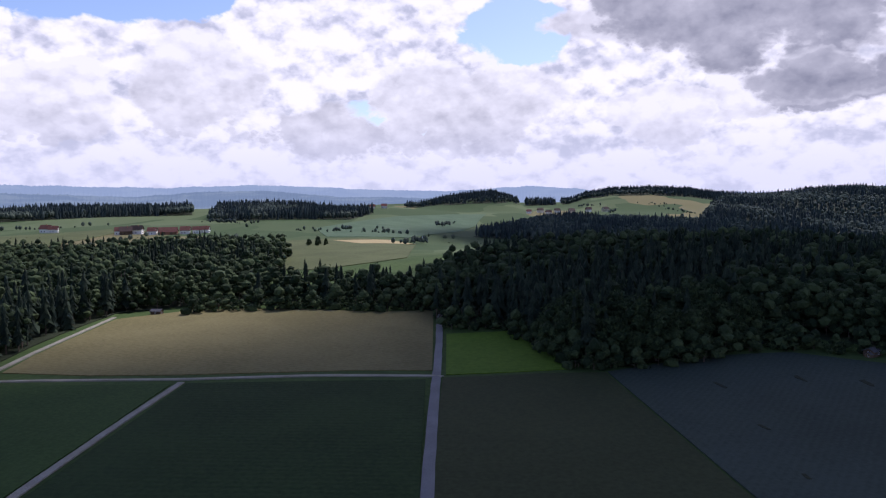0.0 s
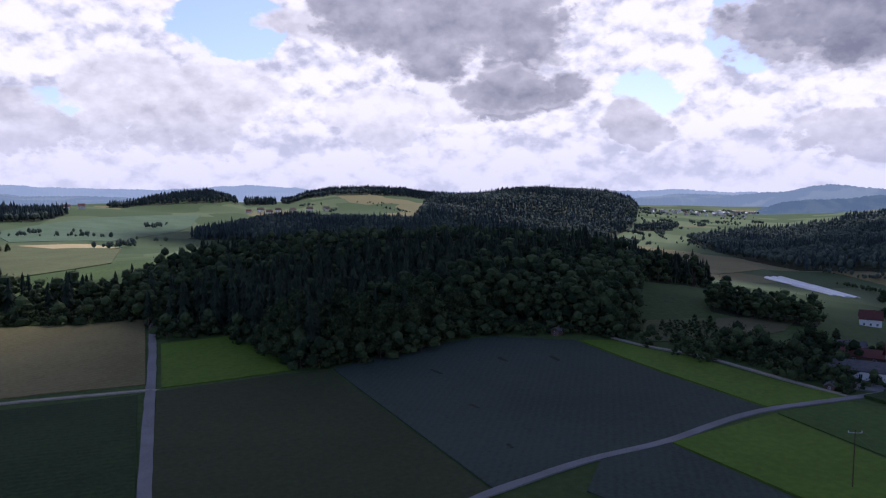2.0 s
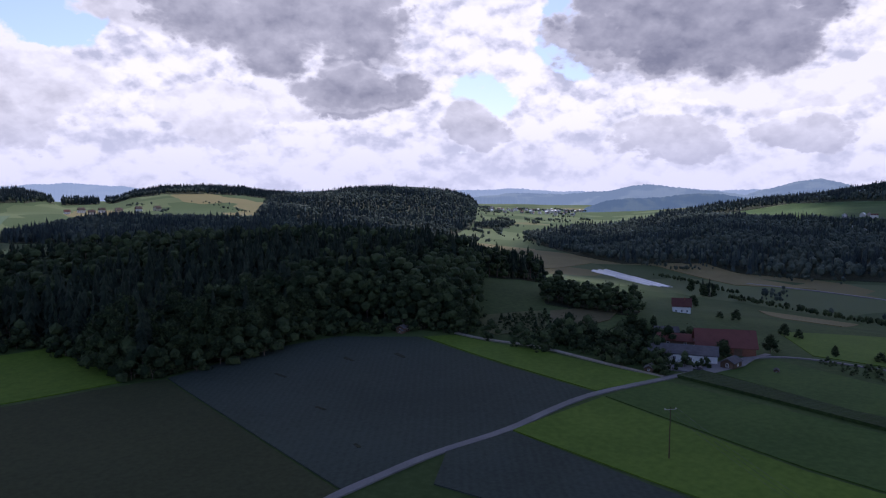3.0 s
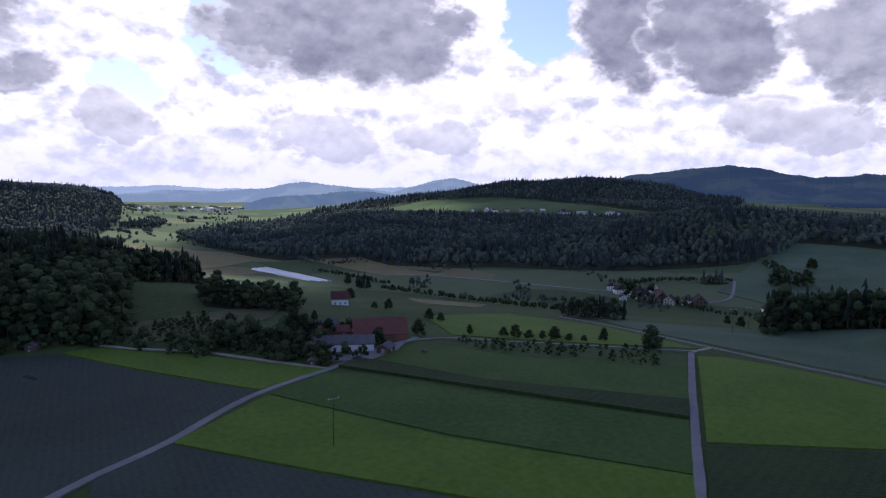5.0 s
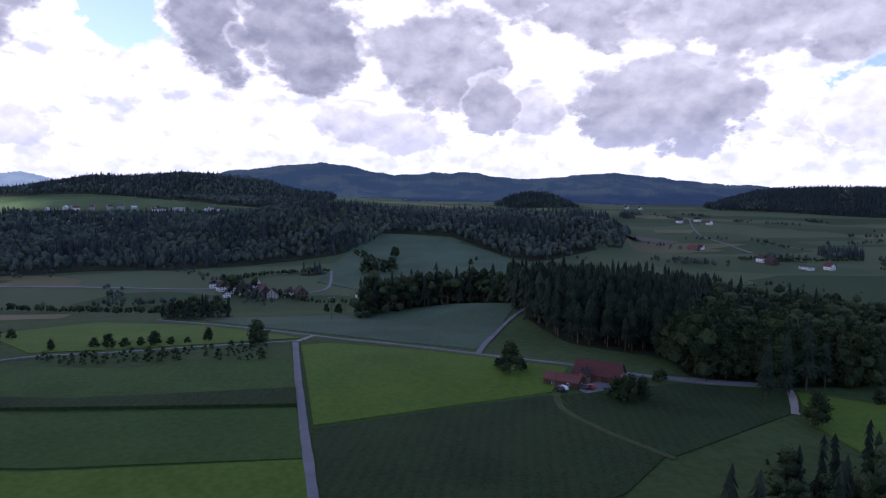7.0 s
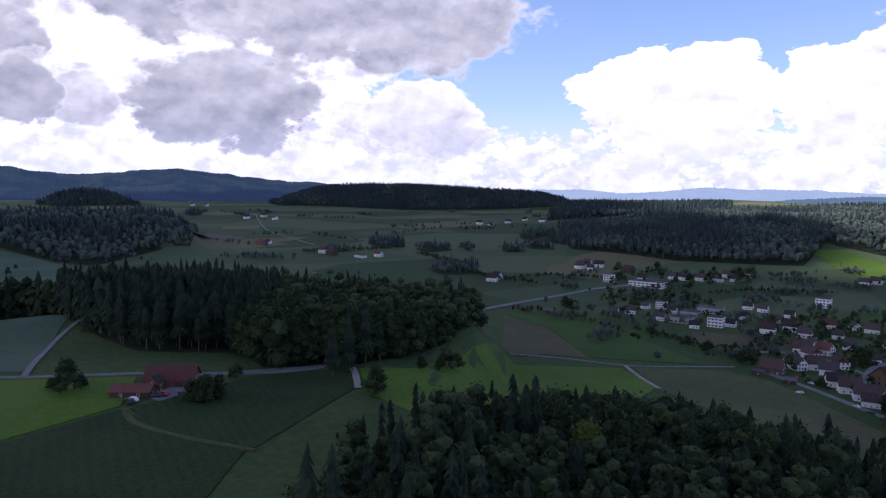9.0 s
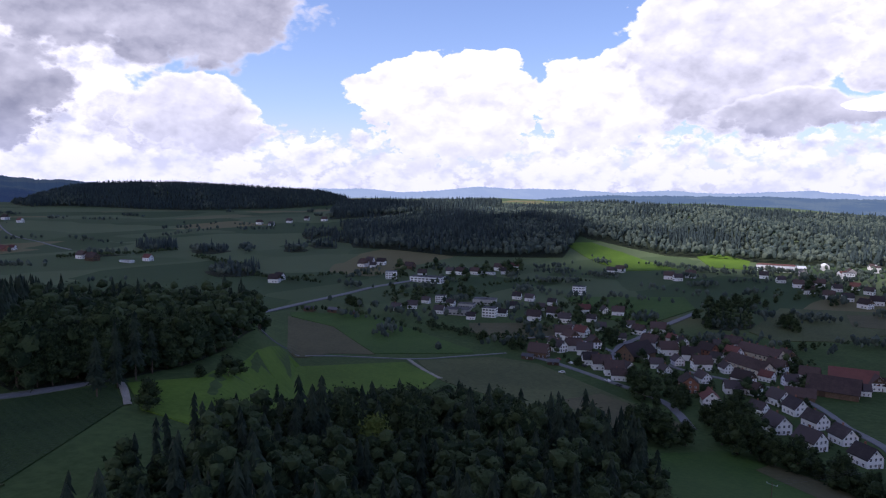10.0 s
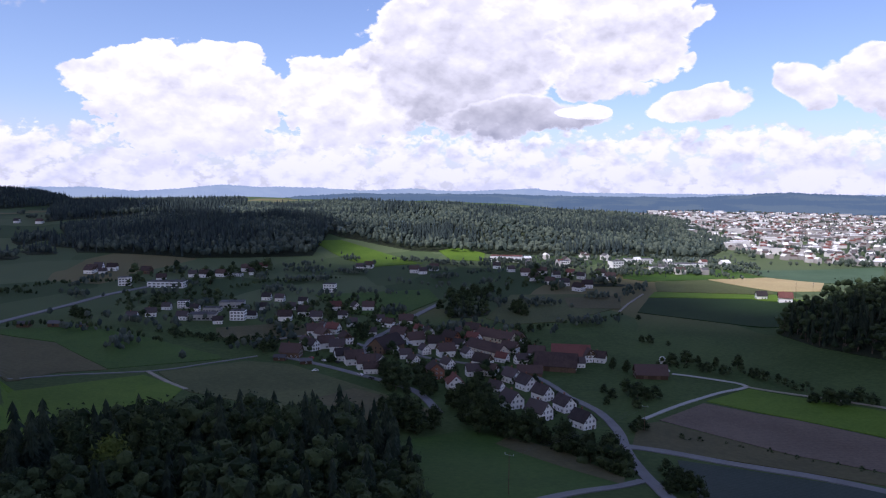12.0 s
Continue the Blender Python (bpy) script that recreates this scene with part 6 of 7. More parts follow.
tree(9, -419, 5.0, "small")
tree(4, -407, 5.6, "small")
tree(7, -391, 5.4, "small")
tree(-10, -412, 7.8, "small")
tree(-15, -406, 9.1, "leaf")
tree(-20, -416, 7.1, "small")
tree(-4, -423, 6.5, "small")
tree(-9, -389, 6.0, "small")
tree(-18, -270, 6.1, "small")
tree(-21, -257, 6.8, "small")
tree(-24, -247, 7.8, "leaf")
tree(-18, -243, 6.4, "small")
tree(-26, -236, 7.1, "small")
tree(158, -645, 14.7, "leaf")
tree(161, -693, 15.7, "leaf")
tree(156, -712, 14.9, "leaf")
tree(153, -742, 15.5, "leaf")
tree(149, -767, 13.3, "leaf")
tree(182, -742, 13.0, "leaf")
tree(174, -764, 13.3, "leaf")
tree(171, -810, 14.1, "leaf")
tree(151, -814, 12.7, "leaf")
tree(138, -796, 11.0, "leaf")
tree(134, -833, 11.5, "leaf")
tree(180, -688, 13.3, "leaf")
tree(471, -525, 12.0, "leaf")
tree(479, -527, 10.9, "leaf")
tree(464, -525, 9.5, "leaf")
tree(283, -486, 7.7, "small")
tree(294, -487, 6.8, "small")
tree(268, -477, 8.4, "leaf")
tree(291, -474, 6.6, "small")
tree(256, -464, 9.0, "leaf")
tree(252, -469, 8.2, "leaf")
for px, py, high in ((101, -298, 13), (89, -297, 15), (83, -309, 13), (62, -311, 19), (53, -309, 18), (71, -323, 17), (58, -318, 16), (46, -303, 12), (38, -304, 12), (30, -298, 11), (21, -291, 11), (12, -284, 10), (3, -274, 11), (-3, -270, 9)):
    tree(px, py, high)
tree(-170, 860, 9)
tree(-160, 860, 9)
tree(-150, 860, 8)
for px, py, high in ((148, -424, 10), (127, -385, 13), (133, -392, 12), (116, -372, 11), (107, -386, 12), (-10, -355, 6), (-17, -233, 8), (-23, -250, 7), (-20, -241, 7), (64, -345, 9), (80, -360, 10), (75, -340, 12)):
    tree(px, py, high)
pale_tree = near_tree("broadleaf_tree", broadleaf_shape(rnd, 17, 15, 0, 78), M["leaf_pale"], "pale yellow-green leafy tree among dark woods")
pale_tree.matrix_basis = pose(124, -147, float(lie(124, -147)))
# end of trees

BUSH = [broadleaf_shape(rnd, h, 5, 0, 16, 1.7) for h in (4.0, 5.5, 7.0, 3.2)]


def hedge(label, width, *points, size=1.0):
    """A hedge or strip of bushes along a line."""
    line = smooth_line(points, 4.0)
    rs = np.random.RandomState(len(line) + int(abs(points[0][0])))
    line = np.repeat(line, max(1, int(width / 3.5)), axis=0)
    line = line + rs.uniform(-width / 2, width / 2, line.shape)
    line = line[rs.uniform(size=len(line)) > 0.15]
    far = np.hypot(*line.mean(0)) > 600
    size = size * 0.42 if far else size
    planted("hedge", label, FAR_LEAF if far else BUSH, line[:, 0], line[:, 1], M["broadleaf"], len(line), 0.7 * size, 1.4 * size)


# hedges
hedge("thick hedge of trees below the white houses", 9, (56, -323), (39, -312), (22, -296), (7, -277), (-2, -260), size=1.2)
hedge("bushes at the edge of the woods", 7, (-137, 373), (-107, 383), (-61, 384), (-10, 371), size=1.3)
hedge("bushes at the edge of the woods", 8, (2, 322), (28, 317), (42, 266), (54, 249), (85, 255), (133, 269), size=1.3)
hedge("bushes at the edge of the woods", 7, (130, 266), (156, 257), (173, 248), (199, 260), size=1.3)
hedge("thick green bushes beside the farmyard", 30, (194, 219), (208, 211), (220, 199), (215, 174), (214, 160), size=1)
hedge("thick green bushes beside the farmyard", 14, (237, 212), (243, 202), (253, 192), size=1)
hedge("bushy field margin below the woods", 6, (172, 241), (181, 244), (185, 236), size=0.8)
hedge("green hedge in the valley", 12, (641, 413), (619, 345), (604, 276), (573, 218), (535, 179), size=0.8)
hedge("green hedge in the valley", 8, (759, 601), (741, 552), (715, 492), (686, 441), size=0.8)
hedge("bushy hedge in the valley", 14, (860, 205), (920, 174), (931, 131), (931, 95), size=0.8)
hedge("bushy strip above the valley road", 10, (766, 138), (700, 98), (677, 68), (685, 33), size=0.8)
hedge("hedge between fields above the village", 5, (491, -466), (457, -491), (412, -490), (340, -466), size=0.8)
hedge("low bushes on an orchard slope", 16, (369, -507), (329, -495), (299, -495), (277, -512), size=0.6)
hedge("bushy bank beside the main road", 5, (-27, -337), (-55, -329), (-80, -320), (-105, -310), size=0.35)
hedge("bushes along the lane behind the village", 6, (-31, -503), (-60, -500), (-87, -489), (-105, -451), size=0.8)
hedge("bushes along the valley railway", 10, (647, -602), (651, -667), (610, -710), (571, -742), size=0.8)
hedge("bushes behind the houses", 10, (447, -744), (438, -795), (396, -822), (365, -858), size=0.8)
hedge("green hedge beside the village", 6, (1, -698), (21, -663), (50, -638), (68, -612), size=0.6)
hedge("bushy stream bank", 10, (820, -640), (750, -625), (676, -601), (607, -615), size=0.8)
hedge("bushy stream bank", 14, (1065, -535), (1063, -583), (1030, -616), (1037, -709), size=0.8)
hedge("bushy stream bank", 16, (937, -684), (861, -672), (799, -666), size=0.8)
hedge("hedgerow on the far slope", 14, (1080, 62), (1000, 40), (960, 10), size=0.8)
hedge("row of vines on a slope", 2, (219, 266), (199, 239), size=0.4)
hedge("row of vines on a slope", 2, (222, 265), (202, 238), size=0.4)
hedge("row of vines on a slope", 2, (226, 264), (204, 236), size=0.4)
hedge("row of vines on a slope", 2, (229, 264), (208, 236), size=0.4)
hedge("row of vines on a slope", 2, (232, 263), (211, 235), size=0.4)
hedge("row of vines on a slope", 2, (236, 263), (214, 234), size=0.4)
hedge("row of vines on a slope", 2, (240, 262), (217, 233), size=0.4)
hedge("row of vines on a slope", 2, (244, 262), (221, 232), size=0.4)
hedge("row of small fruit bushes", 3, (273, 138), (294, 56), size=0.4)
hedge("row of small fruit bushes", 3, (269, 132), (284, 54), size=0.4)
hedge("row of small fruit bushes", 3, (265, 126), (276, 53), size=0.4)
hedge("row of small fruit bushes", 3, (262, 121), (268, 51), size=0.4)
# end of hedges


def free_of(x, y, margin):
    """Which points keep clear of houses and roads."""
    ok = np.ones(len(x), bool)
    for hx, hy, r in LOTS:
        ok &= np.hypot(x - hx, y - hy) > r * 0.62 + margin * 0.4
    for line, w in ROADS:
        d = np.hypot(x[:, None] - line[None, :, 0], y[:, None] - line[None, :, 1]).min(1)
        ok &= d > w / 2 + margin
    return ok


def garden_trees(poly, spacing, seed, share, low, high):
    """Trees and bushes among the houses."""
    x, y = scatter(poly, spacing, seed)
    rs = np.random.RandomState(seed)
    keep = free_of(x, y, 2.5) & (rs.uniform(size=len(x)) < share)
    x, y = x[keep], y[keep]
    alone = (np.arange(len(x)) % 4 == 0) & (np.hypot(x, y) < 600)
    for px, py in zip(x[alone], y[alone]):
        tree(px, py, rs.uniform(low, high), "spruce" if rs.uniform() < 0.12 else "small")
    planted("garden_trees", "leafy garden trees and bushes among the houses", BUSH, x[~alone], y[~alone], M["broadleaf"], seed, low / 5.0, high / 5.0)


# gardens
garden_trees([(233, -430), (323, -596), (324, -701), (254, -722), (204, -649), (145, -592), (79, -584), (38, -491), (61, -387), (101, -388), (164, -424)], 9, 70, 0.55, 3.5, 8)
garden_trees([(63, -360), (57, -450), (27, -399), (7, -335), (24, -317), (44, -331)], 9, 71, 0.4, 2.5, 5)
garden_trees([(461, -535), (522, -658), (435, -723), (350, -635), (333, -562), (401, -534)], 14, 72, 0.5, 4, 9)
garden_trees([(570, -681), (627, -815), (510, -943), (455, -841), (500, -719)], 20, 73, 0.6, 6, 14)
garden_trees([(157, -882), (135, -1047), (11, -1032), (8, -880), (95, -847)], 26, 74, 0.6, 6, 14)
garden_trees([(795, 217), (873, 201), (827, 149), (757, 94), (701, 132), (717, 177)], 18, 75, 0.6, 5, 12)
garden_trees([(230, 200), (273, 214), (274, 198), (241, 180)], 10, 76, 0.5, 4, 9)
# end of gardens


def copses(label, poly, count, seed, spread=26, size=0.7):
    """Scattered copses and hedgerow trees on distant farmland."""
    rs = np.random.RandomState(seed)
    cx, cy = scatter(poly, max(8.0, math.sqrt(abs(sum(a[0] * b[1] - b[0] * a[1] for a, b in zip(poly, poly[1:] + poly[:1]))) / 2 / count)), seed)
    xs, ys = [], []
    for x, y in zip(cx, cy):
        n = rs.randint(10, 40)
        way = rs.uniform(0, 6.3)
        t = rs.normal(size=n) * spread * rs.choice((0.35, 0.7, 1.6))
        xs += list(x + t * math.cos(way) + rs.normal(size=n) * 6)
        ys += list(y + t * math.sin(way) + rs.normal(size=n) * 6)
    xs, ys = np.array(xs), np.array(ys)
    ok = free_of(xs, ys, 5)
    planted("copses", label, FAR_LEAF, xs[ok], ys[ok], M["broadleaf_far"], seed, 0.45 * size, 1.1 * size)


copses("scattered hedgerow trees on the valley floor", polar((46, 620), (80, 640), (80, 980), (56, 1040), (46, 1300)), 9, 51, 34, 0.55)
copses("scattered trees on distant farmland", polar((95, 1000), (134, 700), (137, 2600), (96, 2700)), 36, 52, 42, 0.75)
copses("scattered trees along the far valley", polar((34, 1300), (46, 1400), (46, 3600), (36, 3600)), 44, 53, 45, 0.8)
copses("scattered trees on the northern farmland", polar((-32, 900), (2, 950), (20, 1900), (18, 2800), (-32, 1500)), 14, 54, 45, 0.7)
copses("trees among the houses of the town", polar((183, 1300), (205, 1300), (205, 3600), (181, 3600)), 190, 55, 40, 0.8)
copses("trees along the valley road below the hills", polar((165, 1060), (188, 1010), (190, 1260), (174, 1200)), 46, 57, 24, 0.6)
copses("trees between the houses in the valley", polar((134, 560), (178, 620), (188, 1150), (160, 1150), (138, 1050)), 54, 56, 22, 0.6)


# ---- the town in the distance ----
def town(name, label, poly, spacing, seed, tall, lean):
    """Hundreds of small buildings with pitched or flat roofs in one mesh, walls and roofs apart."""
    x, y = scatter(poly, spacing, seed)
    rs = np.random.RandomState(seed)
    keep = rs.uniform(size=len(x)) < 0.8
    x, y = x[keep], y[keep]
    z = lie(x, y)
    V, F, S = [], [], []
    n = 0
    for px, py, pz in zip(x, y, z):
        big = rs.uniform() < 0.09
        w, l, e = (rs.uniform(12, 20), rs.uniform(20, 50), rs.uniform(7, tall)) if big else (rs.uniform(8, 11), rs.uniform(10, 16), rs.uniform(5, 8))
        top = e + (0.3 if big else w * 0.38)
        t = lean + rs.choice((0, math.pi / 2)) + rs.uniform(-0.2, 0.2)
        c, s = math.cos(t), math.sin(t)
        o = [(-w / 2, -l / 2, -3), (w / 2, -l / 2, -3), (w / 2, l / 2, -3), (-w / 2, l / 2, -3), (-w / 2, -l / 2, e), (w / 2, -l / 2, e), (w / 2, l / 2, e), (-w / 2, l / 2, e), (0, -l / 2, top), (0, l / 2, top)]
        V += [(px + c * a - s * b, py + s * a + c * b, pz + h) for a, b, h in o]
        F += [(n + a, n + b, n + d) for a, b, d in ((0, 1, 5), (0, 5, 4), (1, 2, 6), (1, 6, 5), (2, 3, 7), (2, 7, 6), (3, 0, 4), (3, 4, 7), (4, 5, 8), (6, 7, 9), (5, 6, 9), (5, 9, 8), (7, 4, 8), (7, 8, 9))]
        roof = 3 if big and rs.uniform() < 0.7 else 2 if big else rs.choice((1, 2, 3, 4))
        S += [0] * 10 + [roof] * 4
        n += 10
    me = triangles(name, V, F, M["town_wall"])
    for k in ("tile_brown", "roof_grey", "sheet_white", "tile_red"):
        me.materials.append(M[k])
    me.polygons.foreach_set("material_index", np.array(S, np.int32))
    tagged(new(name, me), label, "town", kind="stuff")


town("town", "pale houses and halls of a large town in the valley", polar((184, 1750), (190, 1420), (206, 1330), (206, 3500), (182, 3500), (181, 2600)), 27, 61, 16, 0.3)
town("village", "small village along the valley road", polar((168, 1080), (186, 1040), (188, 1250), (176, 1190)), 46, 62, 8, 0.5)
town("village", "small white village on a hillside terrace", polar((63.5, 1850), (69.9, 1795), (76, 1850), (75.5, 1890), (69.9, 1835), (64, 1890)), 30, 64, 9, 0.4)
town("village", "distant village in the haze of the valley", polar((38, 3000), (45, 2900), (46, 3500), (38, 3600)), 60, 63, 10, 0.2)


# ---- polytunnels, poles, cars and small things ----
def polytunnel(x, y, heading, length):
    """A long tunnel of white film on hoops."""
    root = new("polytunnel")
    bm = bmesh.new()
    n, m = 8, 10
    rows = [[bm.verts.new((4 * math.cos(math.pi * i / n), -length / 2 + length * k / m, 2.2 * math.sin(math.pi * i / n) - 0.5)) for i in range(n + 1)] for k in range(m + 1)]
    for r, q in zip(rows, rows[1:]):
        for i in range(n):
            bm.faces.new((r[i], q[i], q[i + 1], r[i + 1]))
    bm.faces.new(rows[0])
    bm.faces.new(rows[-1][::-1])
    part("cover", bm, M["sheet_white"], root)
    bm = bmesh.new()
    block(bm, -1.1, -length / 2 - 0.12, -0.5, 1.1, -length / 2 - 0.02, 1.3)
    part("door", bm, M["steel"], root, "grey end door")
    root.matrix_basis = pose(x, y, float(lie(x, y)), 0, 0, -heading)
    return tagged(root, "long white plastic polytunnel in the valley", "polytunnel", "polytunnels")


def car(x, y, heading, paint, label):
    """A parked car: body with cabin, windows and four wheels."""
    root = new("car")
    bm = bmesh.new()
    prof = [(-2.1, 0.35), (2.1, 0.35), (2.15, 0.75), (1.2, 0.95), (0.5, 1.45), (-1.3, 1.48), (-1.95, 1.0), (-2.15, 0.8)]
    a = [bm.verts.new((-0.85 if z < 1.1 else -0.68, yy, z)) for yy, z in prof]
    c = [bm.verts.new((0.85 if z < 1.1 else 0.68, yy, z)) for yy, z in prof]
    bm.faces.new(a)
    bm.faces.new(c[::-1])
    for i in range(8):
        j = (i + 1) % 8
        bm.faces.new((a[j], a[i], c[i], c[j]))
    bmesh.ops.recalc_face_normals(bm, faces=bm.faces[:])
    part("body", bm, M[paint], root)
    for sx in (-1, 1):
        bm = bmesh.new()
        block(bm, sx * 0.80 - 0.03, -1.2, 1.0, sx * 0.80 + 0.03, 0.6, 1.36)
        part("side_window", bm, M["glass"], root, "dark side window")
        for yy in (-1.3, 1.35):
            bm = bmesh.new()
            bmesh.ops.create_cone(bm, cap_ends=True, segments=12, radius1=0.33, radius2=0.33, depth=0.24, matrix=pose(sx * 0.78, yy, 0.33, 0, 90, 0))
            part("wheel", bm, M["rubber"], root)
    root.matrix_basis = pose(x, y, float(lie(x, y)) + 0.42, 0, 0, -heading)
    return tagged(root, label, "car", "parked cars")


def tank(x, y, wide, high):
    """A round farm tank under a white dome."""
    root = new("tank")
    bm = bmesh.new()
    bmesh.ops.create_cone(bm, cap_ends=True, segments=20, radius1=wide / 2, radius2=wide / 2, depth=high + 1, matrix=pose(0, 0, high / 2 - 0.5))
    part("shell", bm, M["concrete"], root, "grey concrete shell")
    bm = bmesh.new()
    bmesh.ops.create_uvsphere(bm, u_segments=20, v_segments=10, radius=wide / 2 + 0.1, matrix=pose(0, 0, high))
    bmesh.ops.delete(bm, geom=[v for v in bm.verts if v.co.z < high - 0.3], context="VERTS")
    part("dome", bm, M["sheet_white"], root, "white sheet dome")
    root.matrix_basis = pose(x, y, float(lie(x, y)))
    return tagged(root, "round farm tank with a white dome beside the barn", "tank", "farm buildings")


def pole(x, y, high, heading, arms=1):
    """A wooden power pole with cross-arms and insulators."""
    root = new("power_pole")
    bm = bmesh.new()
    bmesh.ops.create_cone(bm, cap_ends=True, segments=8, radius1=0.16, radius2=0.09, depth=high + 1, matrix=pose(0, 0, high / 2 - 0.5))
    part("mast", bm, M["timber"], root)
    for k in range(arms):
        bm = bmesh.new()
        block(bm, -1.5, -0.05, high - 0.65 - 1.6 * k, 1.5, 0.05, high - 0.53 - 1.6 * k)
        arm = part("cross_arm", bm, M["steel"], root, "grey steel cross-arm")
        for sx in (-1.4, 0, 1.4):
            bm = bmesh.new()
            bmesh.ops.create_cone(bm, cap_ends=True, segments=6, radius1=0.09, radius2=0.05, depth=0.4, matrix=pose(sx, 0, high - 0.3 - 1.6 * k))
            part("insulator", bm, M["paint_white"], arm)
    root.matrix_basis = pose(x, y, float(lie(x, y)), 0, 0, -heading)
    return tagged(root, "slim wooden power pole standing in the field", "power pole", "power poles")


def wire(p, q, sag):
    """A hanging cable between two points."""
    cu = bpy.data.curves.new("power_cable", "CURVE")
    cu.dimensions, cu.bevel_depth, cu.bevel_resolution = "3D", 0.018, 1
    sp = cu.splines.new("POLY")
    n = 14
    sp.points.add(n)
    for i in range(n + 1):
        s = i / n
        v = Vector(p).lerp(Vector(q), s)
        sp.points[i].co = (v.x, v.y, v.z - 4 * sag * s * (1 - s), 1)
    cu.materials.append(M["roof_grey"])
    return tagged(new("power_cable", cu), "thin grey power cable hanging between poles", "cable", "power cables")


def power_line(high, *places):
    for k, (x, y) in enumerate(places):
        q = places[min(k + 1, len(places) - 1)]
        p = places[max(k - 1, 0)]
        pole(x, y, high, math.degrees(math.atan2(q[0] - p[0], q[1] - p[1])))
    for (x0, y0), (x1, y1) in zip(places, places[1:]):
        d = Vector((y1 - y0, x0 - x1)).normalized()
        for off in (-1.4, 0, 1.4):
            wire((x0 + d.x * off, y0 + d.y * off, float(lie(x0, y0)) + high - 0.1), (x1 + d.x * off, y1 + d.y * off, float(lie(x1, y1)) + high - 0.1), 1.6)


# small things
for px, py, long in ((731, 636, 110), (722, 641, 100), (713, 646, 90), (690, 556, 95), (680, 561, 100), (671, 566, 90)):
    polytunnel(px, py, 24, long)
car(2, -318, 60, "paint_white", "white car on the village road")
car(220, -53, 70, "paint_white", "white car parked beside the barn")
car(219, -52, 80, "paint_dark", "dark car parked beside the barn")
car(221, -60, 30, "paint_dark", "dark car parked in the farmyard")
car(221, -62, 40, "paint_red", "red car parked in the farmyard")
car(217, 152, 60, "paint_dark", "dark car parked in the farmyard")
car(192, -415, 60, "paint_white", "white car parked beside the pasture")
car(189, -444, 120, "paint_dark", "dark car parked in the village")
car(200, -446, 120, "paint_white", "white car parked in the village")
car(212, -452, 120, "paint_red", "red car parked in the village")
car(150, -406, 120, "paint_dark", "dark car parked beside the lane")
car(26, -392, 130, "paint_dark", "dark car parked between white houses")
car(160, -413, 120, "paint_white", "white car parked beside the lane")
car(-30, -486, 80, "paint_white", "white van parked beside the barn")
power_line(13.0, (139, 105), (97, 20))
power_line(13.0, (31, -201), (-12, -342))
pole(-173, -789, 22.0, 80, 2)
pole(-185, -772, 22.0, 80, 2)
pole(458, 35, 14.0, 80)
pole(418, 40, 14.0, 80)
field("bare_patch", M["dark_ground"], "dark bare patch in the cabbage field", (87, 228), (88, 227), (89, 222), (89, 221), (88, 221), (87, 226), lift=0.42)
field("bare_patch", M["dark_ground"], "dark bare patch in the cabbage field", (116, 233), (117, 233), (117, 227), (117, 226), (116, 227), (115, 231), lift=0.42)
field("bare_patch", M["dark_ground"], "dark bare patch in the cabbage field", (134, 227), (136, 227), (136, 222), (135, 220), (134, 221), (134, 226), lift=0.42)
field("bare_patch", M["dark_ground"], "dark bare patch in the cabbage field", (84, 188), (85, 188), (86, 184), (86, 184), (85, 184), (84, 187), lift=0.42)
field("bare_patch", M["dark_ground"], "dark bare patch in the cabbage field", (80, 156), (81, 156), (81, 154), (81, 153), (80, 153), (80, 155), lift=0.42)
tank(-28.7, -514, 4.6, 2.4)
# end of small things

# ---- cumulus shells added out of view overhead, to shade chosen land ----
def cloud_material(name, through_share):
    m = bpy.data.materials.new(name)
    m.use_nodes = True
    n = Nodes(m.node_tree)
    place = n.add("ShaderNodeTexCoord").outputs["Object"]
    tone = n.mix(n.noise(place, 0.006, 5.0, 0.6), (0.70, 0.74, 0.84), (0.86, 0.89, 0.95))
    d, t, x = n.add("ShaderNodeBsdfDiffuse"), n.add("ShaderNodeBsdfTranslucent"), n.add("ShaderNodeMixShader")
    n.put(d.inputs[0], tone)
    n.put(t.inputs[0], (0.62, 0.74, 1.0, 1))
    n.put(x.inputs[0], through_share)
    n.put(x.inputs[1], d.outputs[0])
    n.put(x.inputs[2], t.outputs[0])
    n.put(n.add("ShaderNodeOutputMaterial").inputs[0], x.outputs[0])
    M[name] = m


# the first blocks the sun, the second lets soft blue light down
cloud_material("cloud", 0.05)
cloud_material("soft_light_cloud", 0.95)
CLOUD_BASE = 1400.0


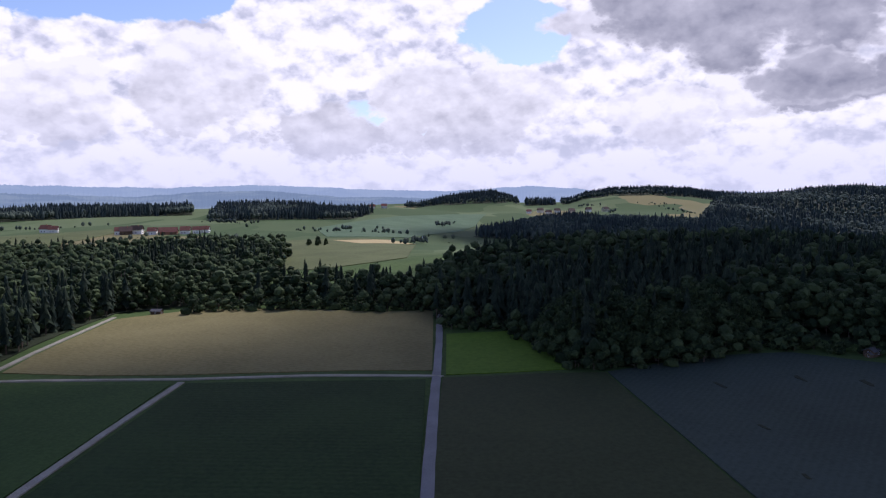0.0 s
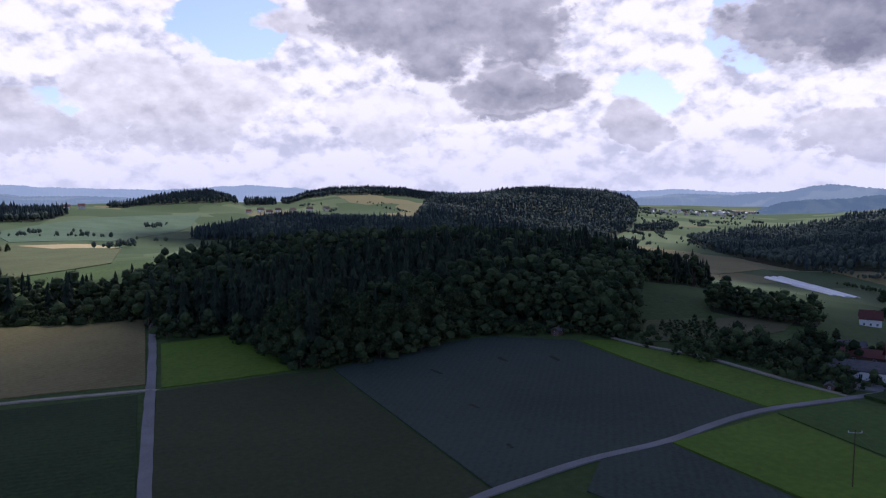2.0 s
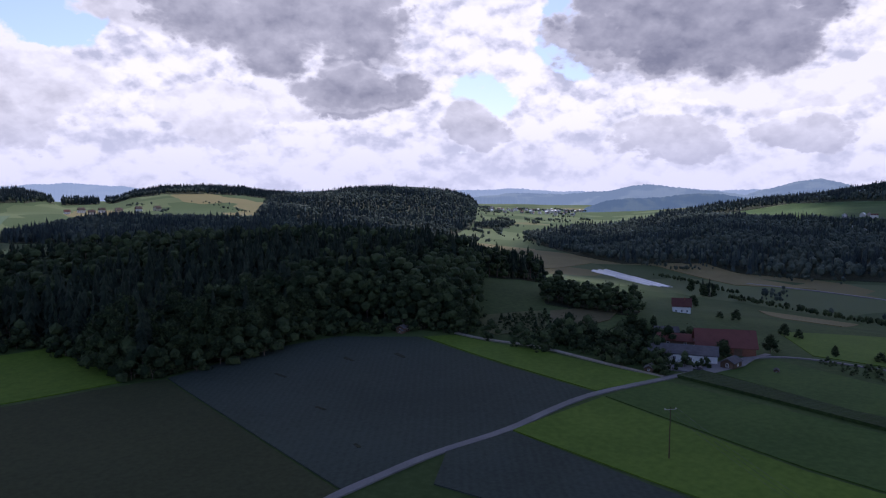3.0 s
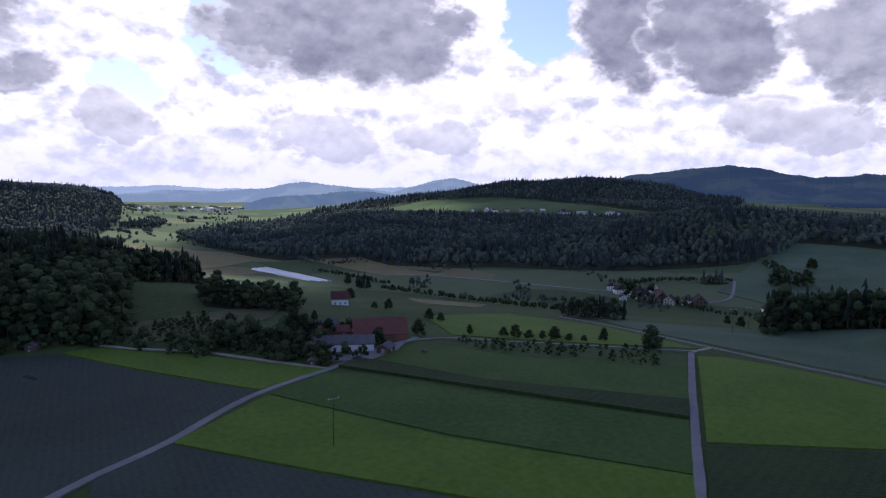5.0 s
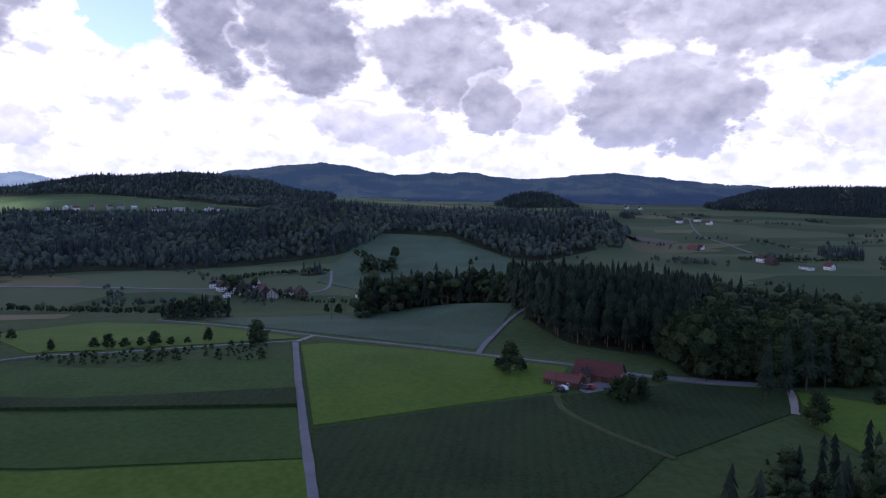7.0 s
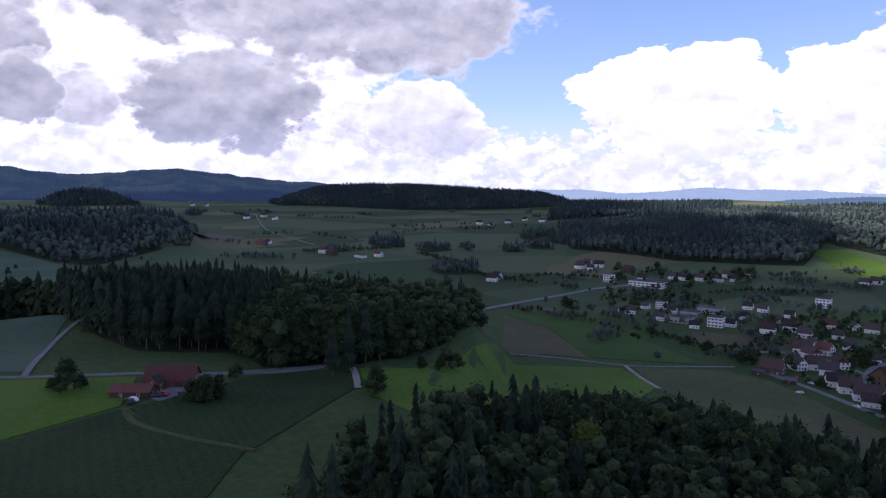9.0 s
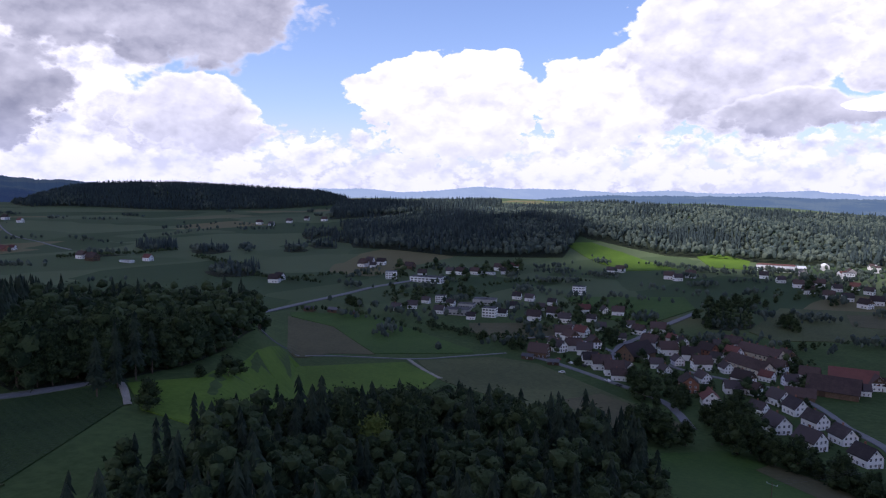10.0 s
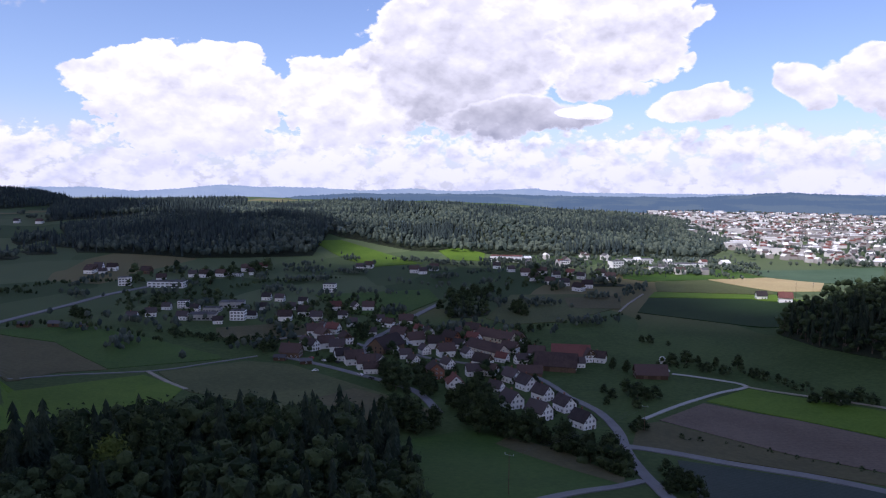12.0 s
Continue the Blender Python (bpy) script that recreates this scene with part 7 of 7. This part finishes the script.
def cumulus(label, *lumps, stuff="cloud"):
    """An unseen heap of cloud that shades the land, a single sheet open below: lumps (x, y, radius)."""
    rs = np.random.RandomState(int(lumps[0][2]))
    V, F, n = [], [], 0
    bm = bmesh.new()
    bmesh.ops.create_icosphere(bm, subdivisions=4, radius=1)
    iv = np.array([v.co[:] for v in bm.verts])
    jf = np.array([[v.index for v in f.verts] for f in bm.faces if f.calc_center_median().z > -0.12])
    bm.free()
    for x, y, r in lumps:
        wave = 1 + 0.10 * np.sin(iv[:, 0] * 7 + rs.uniform(0, 6)) * np.cos(iv[:, 1] * 6 + rs.uniform(0, 6)) + 0.05 * np.sin(iv[:, 1] * 17 + iv[:, 0] * 13 + rs.uniform(0, 6))
        p = iv * wave[:, None] * r
        p[:, 2] = np.where(p[:, 2] > 0, p[:, 2] * 0.55, p[:, 2] * 0.06)
        V.append(p + (x, y, CLOUD_BASE))
        F.append(jf + n)
        n += len(p)
    ob = new("cloud", triangles("cloud", np.concatenate(V), np.concatenate(F), M[stuff], True))
    return tagged(ob, label, "cloud", kind="structure")


# AX, AY shift each added cloud sunwards so its shade falls where wanted
AX, AY = CLOUD_BASE / math.tan(h) * math.sin(b), CLOUD_BASE / math.tan(h) * math.cos(b)
cumulus("unseen cumulus shell added to shade the near fields", (AX, AY - 50, 280), (AX + 330, AY + 150, 400), (AX + 200, AY + 420, 250), (AX + 560, AY, 480), (AX + 380, AY - 480, 480), (AX, AY - 420, 300), (AX + 200, AY - 720, 300), (AX - 330, AY - 280, 340), (AX - 30, AY + 110, 210), (AX - 150, AY + 10, 130))
cumulus("unseen thin cloud shell added to spread blue light on the wooded slope", (AX + 1250, AY + 600, 600), (AX + 1700, AY + 150, 750), (AX + 2350, AY + 450, 650), (AX + 3050, AY, 620), (AX + 3300, AY + 650, 460), stuff="soft_light_cloud")
cumulus("unseen cumulus shell added to shade the northern woods", (AX + 290, AY + 1330, 330), (AX + 520, AY + 1250, 220))
cumulus("unseen thin cloud shell added to spread blue light on the southern fields", (AX + 1250, AY - 620, 620), (AX + 800, AY - 1130, 330), (AX + 2000, AY - 1000, 800), (AX + 2750, AY - 1700, 650), (AX + 3000, AY - 900, 500), stuff="soft_light_cloud")
cumulus("unseen cumulus shell added to shade the southeastern hills", (AX + 1750, AY - 1450, 560), (AX + 2400, AY - 1850, 640), (AX + 2900, AY - 1500, 520), (AX + 1050, AY - 1000, 330), (AX + 2100, AY - 2500, 480))
